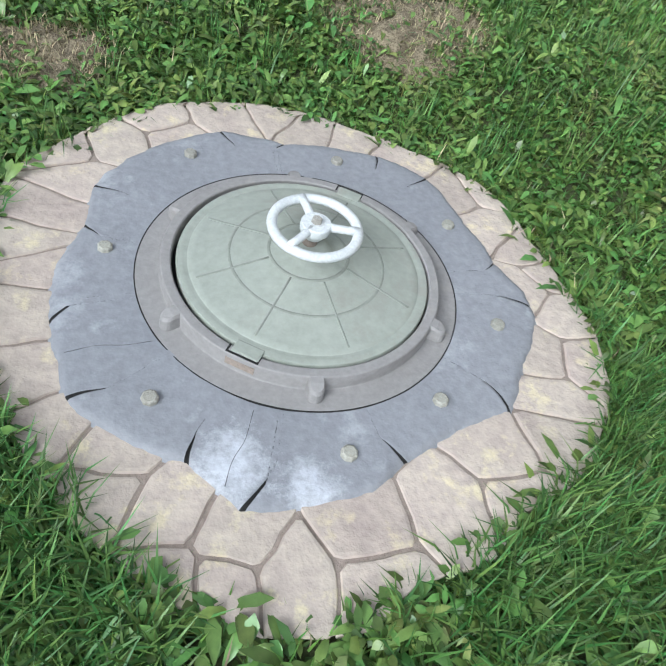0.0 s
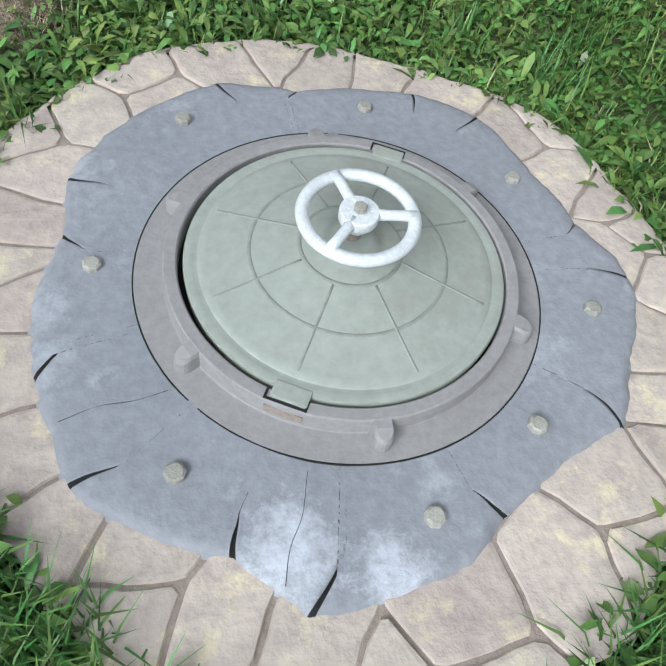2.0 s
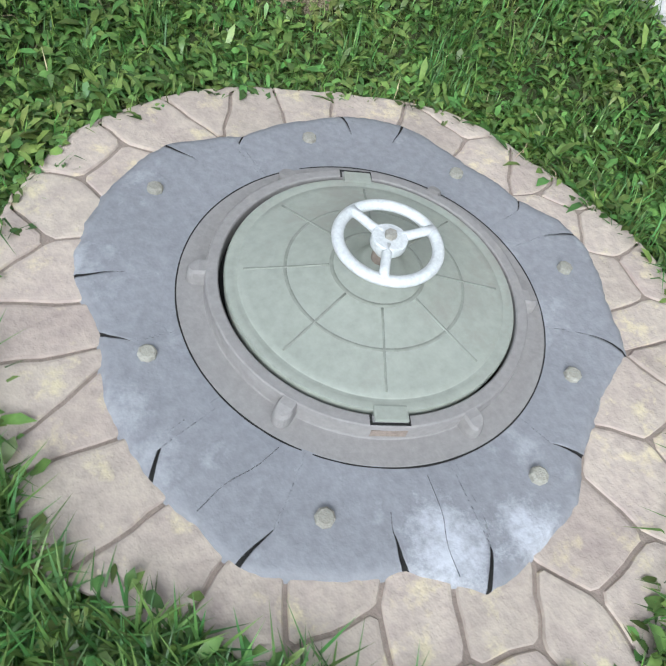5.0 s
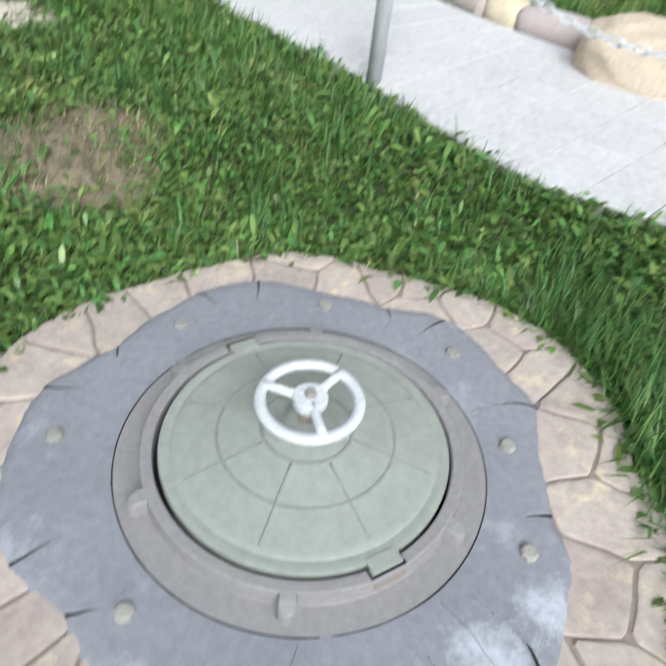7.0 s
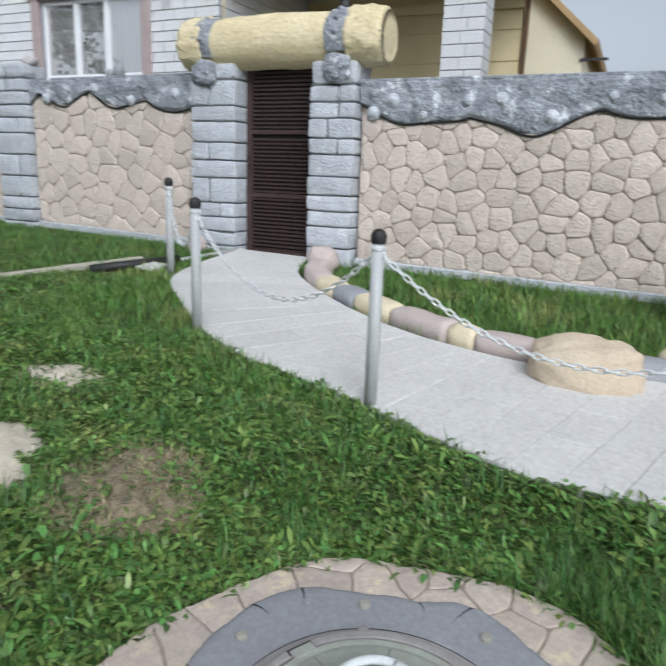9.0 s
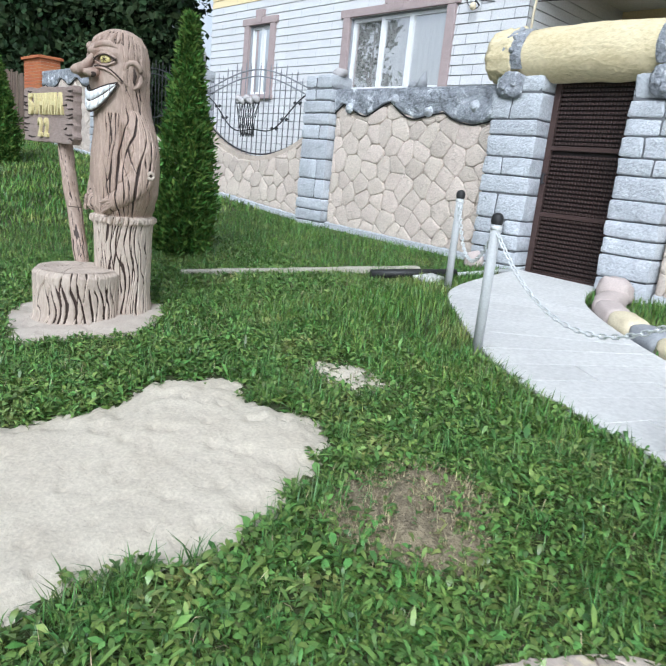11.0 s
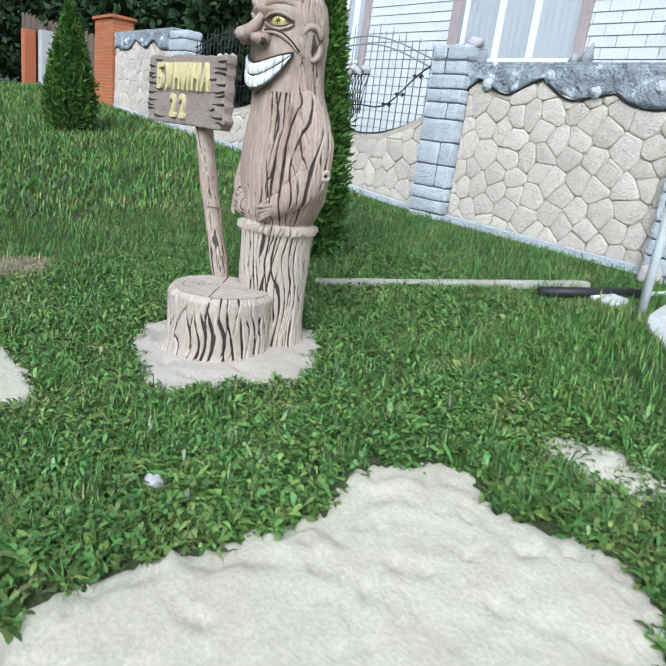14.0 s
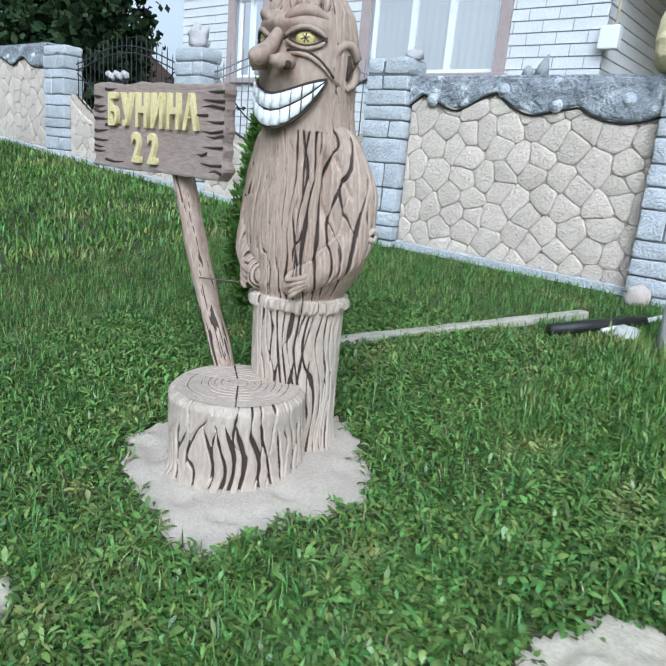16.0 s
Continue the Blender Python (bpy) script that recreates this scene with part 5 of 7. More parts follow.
        # cheek fold from the nose to the corner of the mouth
        line = [at(sgn * (0.28 + 0.92 * t), 0.222 - 0.012 * t, 1.735 - 0.085 * t ** 1.2 + 0.03 * math.sin(3.1 * t)) for t in np.linspace(0, 1, 9)]
        v, f = tube_data(line, [0.004, 0.007, 0.009, 0.009, 0.009, 0.008, 0.006, 0.005, 0.003], 8)
        add(v, f, 0)
        v, f = tube_data([p + Vector((0, 0, 0.014)) for p in line], 0.0055, 6)
        add(v, f, 1)
        # ear
        line = [at(sgn * (1.52 + 0.30 * math.sin(t)), 0.205 + 0.012 * math.sin(t), 1.715 + 0.085 * -math.cos(t)) for t in np.linspace(0.15, 2 * math.pi - 0.5, 13)]
        v, f = tube_data(line, [0.012, 0.016, 0.018, 0.019, 0.02, 0.02, 0.019, 0.018, 0.016, 0.015, 0.013, 0.012, 0.008], 10)
        add(v, f, 0)
        v, f = tube_data([at(sgn * 1.56, 0.208, 1.76), at(sgn * 1.60, 0.210, 1.71), at(sgn * 1.56, 0.208, 1.665)], [0.006, 0.014, 0.005], 8)
        add(v, f, 1)
        # hand laid on the belly, in low relief
        for q in range(4):
            line = [at(sgn * (0.95 - 0.05 * q), 0.262, 0.90 - 0.022 * q), at(sgn * (0.70 - 0.04 * q), 0.272, 0.865 - 0.024 * q), at(sgn * (0.42 + 0.03 * q), 0.262, 0.845 - 0.026 * q)]
            line = [Vector((p.x - 0.05 * fx, p.y - 0.05 * fy, p.z)) for p in line]
            v, f = tube_data(smooth_line([tuple(p) for p in line], 4), [0.010, 0.012, 0.013, 0.013, 0.013, 0.012, 0.011, 0.009, 0.004], 8)
            add(v, f, 0)
    # tufts of carved hair over the brow
    for q in range(9):
        rel = -1.0 + 0.25 * q
        line = [at(rel + 0.10 * math.sin(q) * t, 0.185 - 0.03 * t - 0.06 * t * t, 1.905 + 0.085 * t) for t in np.linspace(0, 1, 7)]
        v, f = tube_data(line, [0.004, 0.012, 0.016, 0.017, 0.015, 0.010, 0.004], 8)
        add(v, f, 0)
        v, f = tube_data([at(rel + 0.12 + 0.10 * math.sin(q) * t, 0.184 - 0.03 * t - 0.06 * t * t, 1.90 + 0.08 * t) for t in np.linspace(0, 1, 6)], [0.002, 0.005, 0.006, 0.006, 0.005, 0.002], 6)
        add(v, f, 1)
    # hollow knot on the arm
    out = Vector((math.cos(fdir + 1.6), math.sin(fdir + 1.6), 0))
    kn = out * 0.364 + Vector((-0.02 * fx, -0.02 * fy, 1.06))
    side = Vector((-out.y, out.x, 0))
    v, f = tube_data([kn + (side * math.cos(t) + Vector((0, 0, 1)) * math.sin(t)) * 0.022 for t in np.linspace(0, 2 * math.pi, 13)], 0.012, 8)
    add(v, f, 2)
    v, f = tube_data([kn - out * 0.02, kn + out * 0.003], 0.014, 10)
    add(v, f, 1)
    # grin: dark bed and two rows of teeth
    def lip(t, up):
        return 1.522 + 0.130 * abs(t) ** 1.8 + (0.066 if up else -0.062) * (1 - abs(t) ** 3.0)
    N = 10
    bed = []
    for k in range(31):
        t = -1 + 2 * k / 30
        for q in (0, 0.5, 1):
            bed.append(at(t * 1.04, 0.206 + 0.012 * math.sin(math.pi * q), lip(t, True) * q + lip(t, False) * (1 - q)))
    add(bed, [(3 * k + q, 3 * k + 3 + q, 3 * k + 4 + q, 3 * k + 1 + q) for k in range(30) for q in (0, 1)], 1)
    for row in range(2):
        for k in range(N):
            t0, t1 = -0.97 + 1.94 * (k + 0.07) / N, -0.97 + 1.94 * (k + 0.93) / N
            pts = []
            for rad in (0.205, 0.222, 0.229):
                ins = 0.0 if rad < 0.225 else 0.12
                for t, q in ((t0, 0), (t1, 0), (t1, 1), (t0, 1)):
                    tm = t + (t0 + t1 - 2 * t) * ins
                    lo, hi = lip(tm, False) + 0.003, lip(tm, True) - 0.003
                    mid = (lo + hi) / 2 + 0.002
                    a, b = ((mid + 0.004, hi) if row else (lo, mid - 0.004))
                    qq = q + (0.5 - q) * 2 * ins
                    pts.append(at(tm * 1.04, rad, a + (b - a) * qq))
            fs = []
            for lv in (0, 4):
                fs += [(lv + i, lv + (i + 1) % 4, lv + 4 + (i + 1) % 4, lv + 4 + i) for i in range(4)]
            add(pts, fs + [(8, 9, 10, 11)], 3)
    for up in (True, False):
        v, f = tube_data([at(t * 1.06, 0.214, lip(t, up) + (0.004 if up else -0.004)) for t in np.linspace(-1, 1, 25)], 0.0052, 8)
        add(v, f, 1)
    return V, F, I, cutm.ravel()


sv, sf, si, sc = statue()
st = obj("trunk_statue", sv, sf, [M_BARK, M_GROOVE, M_PALEBARK, M_TOOTH, M_EYE], smooth=True, idx=si)
st.location = STAT
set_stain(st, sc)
tagged(st, "tall brown carved tree-trunk figure with a grinning face and dark grooves", "statue")

# ---- stump seat ----
stump = thing("stump_seat", "pale cast tree stump seat with deep dark bark grooves", "stump", (0.935, 5.875, 0.150))
SH, SR = 0.425, 0.302
NZ, NA = 140, 440
verts, faces, idx, cm = [], [], [], np.zeros((NZ + 1, NA))
for j in range(NZ + 1):
    z = SH * j / NZ
    for i in range(NA):
        th = 2 * math.pi * i / NA
        c = flow_cut(th, z * 1.5, 46, 9.0, 0.21 * (1 - 0.6 * soft(SH - 0.15, SH - 0.07, z)), 0.9)
        flare = 0.055 * max(0, 1 - z / 0.13) ** 2
        r = SR + flare + 0.010 * noise.noise((math.cos(th) * 2, math.sin(th) * 2, z * 3)) - 0.024 * c
        if z > SH - 0.04:
            r -= 0.035 * ((z - SH + 0.04) / 0.04) ** 2
        cm[j, i] = c
        verts.append((r * math.cos(th), r * math.sin(th), z - 0.02))
for j in range(NZ):
    for i in range(NA):
        i2 = (i + 1) % NA
        faces.append((j * NA + i, j * NA + i2, (j + 1) * NA + i2, (j + 1) * NA + i))
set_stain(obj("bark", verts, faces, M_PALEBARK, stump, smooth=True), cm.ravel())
tv, tf, ti = [], [], []
RN = 150
for q in range(RN + 1):
    r = (SR - 0.028) * (1 - q / RN)
    for i in range(NA):
        th = 2 * math.pi * i / NA
        w = 1 + 0.05 * noise.noise((math.cos(th) * 1.5, math.sin(th) * 1.5, r * 3))
        g_ = max(0.0, 1 - abs(((r * w * 34) % 1) - 0.5) / 0.14) * (1 if 0.03 < r < 0.235 else 0) * (1 if noise.noise((math.cos(th) * 2, math.sin(th) * 2, r * 20)) > -0.2 else 0)
        for a0 in (-2.35, -0.4, 1.9, 0.9):
            off = abs((th - a0 + math.pi) % (2 * math.pi) - math.pi) * r
            if off < 0.004 and r > 0.04:
                g_ = 1.0
        tv.append((r * math.cos(th), r * math.sin(th), SH - 0.02 + 0.012 * (1 - (r / SR) ** 2) - 0.005 * g_))
        ti.append(g_)
for q in range(RN):
    for i in range(NA):
        i2 = (i + 1) % NA
        tf.append((q * NA + i, q * NA + i2, (q + 1) * NA + i2, (q + 1) * NA + i))
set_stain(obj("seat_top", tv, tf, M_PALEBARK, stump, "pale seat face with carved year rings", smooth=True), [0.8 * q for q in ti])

# ---- name board on its leaning post ----
board = thing("name_board", "brown wooden name board with yellow raised letters on a leaning post", "sign", (1.02, 6.60, 0.28))
bm = bmesh.new()
add_box(bm, (-0.035, -0.50, 1.14), (0.035, 0.52, 1.55), 0.012)
bmesh.ops.subdivide_edges(bm, edges=[e for e in bm.edges if e.calc_length() > 0.2], cuts=24, use_grid_fill=True)
for v in bm.verts:
    v.co += Vector((0.004 * noise.noise(v.co * 12), 0.035 * noise.noise(Vector((v.co.z * 18, 0, 3 + math.copysign(2, v.co.y)))) * (abs(v.co.y) > 0.4), 0.014 * noise.noise(Vector((v.co.y * 9, 0, v.co.z)))))
part("panel", bm, M_SIGN, board, smooth=False)
r_ = random.Random(8)
for k in range(22):
    end = -1 if k % 2 else 1
    z = 1.165 + 0.37 * (k // 2 + r_.uniform(0.2, 0.8)) / 11
    ln = r_.uniform(0.06, 0.16)
    y = end * (0.50 if k % 5 else 0.40) - end * ln / 2
    v, f = tube_data([(-0.035, y - end * ln / 2, z), (-0.0375, y, z + r_.uniform(-0.008, 0.008)), (-0.036, y + end * ln / 2, z + r_.uniform(-0.006, 0.006))], [0.0015, 0.0055, 0.0075], 6)
    obj("carved_line", v, f, M_GROOVE, board)


def letters(text, size, y, z, step, parent):
    for k, ch in enumerate(text):
        cu = bpy.data.curves.new("letter", "FONT")
        cu.body, cu.size, cu.extrude, cu.bevel_depth, cu.align_x, cu.resolution_u, cu.offset = ch, size, 0.009, 0.002, "CENTER", 3, 0.005
        tmp = new("letter_tmp", cu)
        me = bpy.data.meshes.new_from_object(tmp.evaluated_get(bpy.context.evaluated_depsgraph_get()))
        bpy.data.objects.remove(tmp)
        me.materials.clear()
        me.materials.append(M_LETTER)
        ob = new("letter", me)
        ob.parent = parent
        ob.matrix_local = Matrix.Translation((-0.045, y - k * step, z)) @ Matrix.Rotation(radians(-90), 4, "Z") @ Matrix.Rotation(radians(90), 4, "X") @ Matrix.Diagonal((0.70, 1, 1, 1))


letters("БУНИНА", 0.20, 0.315, 1.352, 0.122, board)
letters("22", 0.19, 0.115, 1.185, 0.130, board)
spine = smooth_line([(0.06, -0.10, 1.18), (0.055, -0.22, 0.86), (0.065, -0.30, 0.62), (0.05, -0.45, 0.34), (0.06, -0.60, -0.05)], 22)
v, f, cut_ = [], [], []
for i, p in enumerate(spine):
    for k in range(64):
        t = 2 * math.pi * k / 64
        c = bark_cut(t, p[2] * 2.2, 9, 3.0, 0.13)
        q = 0.056 + 0.008 * noise.noise((math.cos(t), math.sin(t), p[2] * 7)) - 0.009 * c
        v.append((p[0] + q * math.cos(t), p[1] + q * math.sin(t) * 1.05, p[2] + 0.4 * q * math.sin(t)))
        cut_.append(c)
for i in range(len(spine) - 1):
    for k in range(64):
        f.append((i * 64 + k, i * 64 + (k + 1) % 64, (i + 1) * 64 + (k + 1) % 64, (i + 1) * 64 + k))
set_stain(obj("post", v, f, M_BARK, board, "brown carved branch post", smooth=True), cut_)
tube("tie_wire", [(0.0, -0.33, 0.68), (0.1, -0.48, 0.68), (0.2, -0.56, 0.69)], 0.004, M_OLDWOOD, board, seg=6)


# ---- conifers and trees ----
def leaf_cloud(name, centres, normals, size, aspect, material, parent, rs, per=3, droop=0.0):
    """Small pointed sprays at the given places, all in one crown."""
    n = len(centres) * per
    c = np.repeat(np.array(centres), per, 0)
    nr = np.repeat(np.array(normals), per, 0)
    d = nr + rs.normal(0, 0.55, (n, 3))
    d[:, 2] -= droop
    d /= np.linalg.norm(d, axis=1)[:, None] + 1e-9
    side = np.cross(d, rs.normal(0, 1, (n, 3)))
    side /= np.linalg.norm(side, axis=1)[:, None] + 1e-9
    ln = size * rs.uniform(0.6, 1.4, n)[:, None]
    p0 = c + rs.normal(0, size * 0.25, (n, 3))
    verts = np.stack([p0, p0 + d * ln * 0.5 + side * ln * aspect, p0 + d * ln, p0 + d * ln * 0.5 - side * ln * aspect], 1).reshape(-1, 3)
    me = bpy.data.meshes.new(name)
    me.vertices.add(n * 4)
    me.vertices.foreach_set("co", verts.astype(np.float32).ravel())
    me.loops.add(n * 4)
    me.loops.foreach_set("vertex_index", np.arange(n * 4, dtype=np.int32))
    me.polygons.add(n)
    me.polygons.foreach_set("loop_start", np.arange(0, n * 4, 4, dtype=np.int32))
    me.polygons.foreach_set("loop_total", np.full(n, 4, dtype=np.int32))
    me.materials.append(material)
    me.update(calc_edges=True)
    ob = new(name, me)
    ob.parent = parent
    return ob


def conifer(name, x, y, h, w, material, label, seed, count, size, z0=None, shape=0.55):
    rs = np.random.RandomState(seed)
    zg = float(ground_z(x, y)) if z0 is None else z0
    t = thing(name, label, "conifer", (x, y, zg))
    tube("trunk", [(0, 0, -0.1), (0.01, 0, h * 0.5), (0, 0, h * 0.93)], [0.05 * w, 0.035 * w, 0.006], M_TRUNK, t, seg=8)
    u = rs.uniform(0.02, 1, count)
    a = rs.uniform(0, 2 * math.pi, count)
    env = np.where(u < 0.22, 0.80 + 0.9 * u, 1.0 * np.clip(1 - (np.maximum(u - 0.22, 0) / 0.78) ** (1 / shape) * 0.97, 0.02, 1)) * w / 2
    env *= 1 + 0.13 * np.sin(a * 5 + u * 9) + 0.10 * np.sin(a * 11 - u * 23 + 1) + rs.normal(0, 0.05, count)
    rad = env * np.sqrt(rs.uniform(0.35, 1.0, count))
    c = np.stack([rad * np.cos(a), rad * np.sin(a), u * h], 1)
    nrm = np.stack([np.cos(a) * 0.7, np.sin(a) * 0.7, np.full(count, 0.75)], 1)
    leaf_cloud("crown", c, nrm, size, 0.16, material, t, rs, 3)
    return t


conifer("thuja", 2.67, 7.38, 2.36, 0.63, M_THUJA, "tall narrow dark green thuja in the lawn", 1, 9500, 0.07, shape=0.92)
conifer("thuja", 3.2, 15.6, 2.10, 0.86, M_THUJA, "narrow green thuja further along the lawn", 2, 6000, 0.09, shape=0.8)
conifer("dwarf_thuja", 4.72, 0.25, 0.70, 0.37, M_GOLD, "golden brown dwarf conifer by the stone wall", 3, 5200, 0.034, shape=0.8)


def tree(name, x, y, h, spread, material, label, seed, clumps=70, leaves=60, size=0.16, z0=0.5):
    rs = np.random.RandomState(seed)
    t = thing(name, label, "tree", (x, y, z0))
    vs, fs, _ = [], [], []
    items = [(*tube_data([(0, 0, -0.3), (0.08, 0.05, h * 0.3), (-0.05, 0.1, h * 0.6), (0.0, 0.0, h * 0.92)], [0.05 * h * 0.4, 0.035 * h * 0.4, 0.022 * h * 0.4, 0.02], 10), 0)]
    cent, nrm = [], []
    for k in range(clumps):
        a = rs.uniform(0, 6.283)
        u = rs.uniform(0.22, 1.0)
        rad = spread * (0.35 + 0.65 * math.sin(math.pi * min(1, u * 0.9 + 0.08))) * math.sqrt(rs.uniform(0.15, 1))
        cpt = np.array([rad * math.cos(a), rad * math.sin(a), h * u])
        if k % 3 == 0:
            b0 = (0.0, 0.0, h * u * 0.75)
            mid = (cpt[0] * 0.5, cpt[1] * 0.5, h * u * 0.9)
            items.append((*tube_data([b0, mid, tuple(cpt)], [0.03 * h * 0.18, 0.02 * h * 0.18, 0.008], 6), 0))
        pts = cpt + rs.normal(0, spread * 0.13, (leaves, 3))
        cent.append(pts)
        nn = rs.normal(0, 1, (leaves, 3))
        nn[:, 2] += 0.3
        nrm.append(nn)
    v, f, _ = join_data(*items)
    obj("trunk", v, f, M_TRUNK, t, smooth=True)
    leaf_cloud("crown", np.concatenate(cent), np.concatenate(nrm), size, 0.32, material, t, rs, 2, 0.3)
    return t


tree("spruce", 8.7, 20.6, 8.0, 1.8, M_DARKLEAF, "dark conifer behind the fence beside the house", 11, 150, 70, 0.22, 0.8)
tree("spruce", 8.6, 24.0, 9.0, 2.8, M_DARKLEAF, "dark dense tree behind the fence", 12, 170, 70, 0.24, 0.8)
tree("street_tree", 7.5, 31.0, 8.0, 3.4, M_DARKLEAF, "dark leafy tree at the end of the street", 13, 170, 70, 0.26, 0.8)
tree("street_tree", 4.6, 37.0, 9.0, 3.8, M_DARKLEAF, "dark leafy tree at the end of the street", 16, 150, 70, 0.28, 0.8)
tree("roadside_tree", -13.0, 3.0, 8.0, 2.6, M_DARKLEAF, "leafy tree across the road from the house", 14, 110, 60, 0.3, -0.3)
tree("roadside_tree", -14.0, 10.0, 9.0, 3.0, M_DARKLEAF, "leafy tree across the road from the house", 15, 120, 60, 0.3, -0.3)
tree("roadside_tree", -13.5, 31.5, 11.0, 2.6, M_DARKLEAF, "tall leafy tree across the road", 18, 34, 34, 0.3, -0.3)
tree("roadside_tree", -12.5, -5.0, 7.5, 2.6, M_DARKLEAF, "leafy tree across the road from the house", 17, 110, 60, 0.3, -0.3)

# ---- wrought iron railings over the sunken walls ----
def railing(y0, y1, dipf, seed, material, label):
    t = thing("iron_railing", label, "railing", (WALL_X + 0.1, y0, dipf(y0)), "railings on the fence wall")
    r = random.Random(seed)
    n = int((y1 - y0) / 0.135)

    def top(y):
        q = (y - y0) / (y1 - y0)
        return dipf((y0 + y1) / 2) + 1.02 + 0.30 * math.sin(math.pi * q) ** 1.2 + 0.1 * (q - 0.5)

    def loc(y, z, x=0.0):
        return (x, y - y0, z - dipf(y0))

    for k in range(n + 1):
        y = y0 + 0.06 + (y1 - y0 - 0.12) * k / n
        zt = top(y) + 0.10 + 0.07 * (k % 2)
        tube("bar", [loc(y, dipf(y) - 0.02), loc(y, zt - 0.06), loc(y, zt)], [0.008, 0.008, 0.002], material, t, seg=6)
    for dz in (0.0, -0.10):
        tube("top_rail", [loc(y, top(y) + dz) for y in np.linspace(y0, y1, 20)], 0.011, material, t, seg=6)
    tube("low_rail", [loc(y, dipf(y) + 0.035) for y in np.linspace(y0, y1, 24)], 0.014, M_IRON, t, seg=6)
    tube("vine", [loc(y0 + 0.05 + (y1 - y0) * q, dipf((y0 + y1) / 2) + 0.98 - 0.62 * math.sin(math.pi * q) + 0.05 * math.sin(q * 16), -0.03) for q in np.linspace(0, 0.96, 30)], 0.010, M_IRON, t, seg=6)
    for q in (0.12, 0.22, 0.3, 0.78, 0.86):
        yy = y0 + (y1 - y0) * q
        zz = dipf((y0 + y1) / 2) + 0.98 - 0.62 * math.sin(math.pi * q) + 0.05 * math.sin(q * 16)
        for s_ in (-1, 1):
            v = [loc(yy, zz, -0.04), loc(yy + 0.05 * s_, zz + 0.035, -0.055), loc(yy + 0.11 * s_, zz + 0.01, -0.045), loc(yy + 0.05 * s_, zz - 0.03, -0.05), loc(yy + 0.05 * s_, zz, -0.03)]
            obj("iron_leaf", v, [(0, 1, 2), (0, 2, 3), (0, 4, 1), (1, 4, 2), (2, 4, 3), (3, 4, 0)], M_IRON, t)
    # woven basket in the middle
    cy = (y0 + y1) / 2 + 0.1
    bz = dipf(cy) + 0.28
    b = new("basket")
    b.parent = t
    b.location = loc(cy, bz, -0.05)
    for k in range(9):
        for s_ in (-1, 1):
            q = -1 + 2 * k / 8
            tube("wire", [(-0.02, 0.17 * q, 0.0), (-0.05, 0.22 * max(-1, min(1, q + 0.25 * s_)), 0.25), (-0.05, 0.30 * max(-1, min(1, q + 0.5 * s_)), 0.52)], 0.006, M_IRON, b, seg=5)
    tube("hoop", [(-0.05, 0.31 * q, 0.52) for q in np.linspace(-1, 1, 6)], 0.012, M_IRON, b, seg=6)
    for k in range(8):
        lump("bloom", (-0.05, -0.26 + 0.075 * k, 0.57 + 0.03 * math.sin(k * 2.1)), (0.05, 0.045, 0.05), M_FINIAL, "", "", k, 0.3, (10, 7), b, flat=0.9)
    return t


railing(8.62, 11.48, dip1, 3, M_PALEIRON, "wrought iron railing with a leaf vine and a flower basket")
railing(12.12, 15.18, dip2, 4, M_IRON, "dark wrought iron railing with spiked bars")
lump("pillar_finial", (5.43, 11.8, 3.06), (0.13, 0.16, 0.17), M_FINIAL, "pale rough cast finial on the fence pillar", "finial", 6, 0.5, (24, 16), flat=0.9)
lump("pillar_finial", (5.43, 8.10, 2.73), (0.10, 0.10, 0.06), M_FINIAL, "small pale cast lump on the fence pillar", "finial", 9, 0.4, (16, 10), flat=0.9)
verts, faces, _ = join_data((*tube_data([(5.4, 6.62, 2.50), (5.4, 6.60, 2.60), (5.4, 6.57, 2.70)], [0.075, 0.05, 0.004], 10), 0), (*tube_data([(5.4, 6.76, 2.50), (5.4, 6.75, 2.57), (5.4, 6.76, 2.60)], [0.06, 0.045, 0.004], 10), 0))
tagged(obj("wall_spike", verts, faces, M_GKERB, smooth=True), "small grey cast horn on the wall cover", "ornament")

# ---- orange brick pier and the timber fence beyond ----
pier = thing("brick_pier", "orange brick gate pier at the end of the stone wall", "pillar", (5.3, 19.05, 1.0), kind="structure")
for c in range(32):
    for k in range(3):
        off = 0.0 if c % 2 else 0.2
        a = max(0.0, k * 0.4 - off)
        b = min(1.2, k * 0.4 + 0.4 - off + (0.4 if k == 2 and c % 2 == 0 else 0))
        bm = bmesh.new()
        add_box(bm, (0, a + 0.004, c * 0.077), (0.5, b - 0.004, c * 0.077 + 0.07), 0.004)
        part("brick", bm, M_RED, pier)
box("pier_core", (0.01, 0.01, -0.3), (0.49, 1.19, 2.46), M_WMORTAR, pier)
box("pier_cap", (-0.06, -0.06, 2.46), (0.56, 1.26, 2.53), M_RED, pier, bevel=0.01)
fence = thing("timber_fence", "weathered brown board fence beyond the brick pier", "fence", (5.45, 20.3, 0.9))
bm = bmesh.new()
add_box(bm, (0, 0, -0.2), (0.025, 0.14, 2.2), 0.004)
plank = part("board", bm, M_OLDWOOD, fence)
for k in range(1, 46):
    ob = new("board", plank.data)
    ob.parent = fence
    ob.location = (0.01 * math.sin(k * 1.7), k * 0.155, 0.04 * math.sin(k * 2.3) + 0.02 * k)
for z in (0.4, 1.7):
    box("fence_rail", (0.03, 0, z), (0.08, 7.1, z + 0.09), M_OLDWOOD, fence)
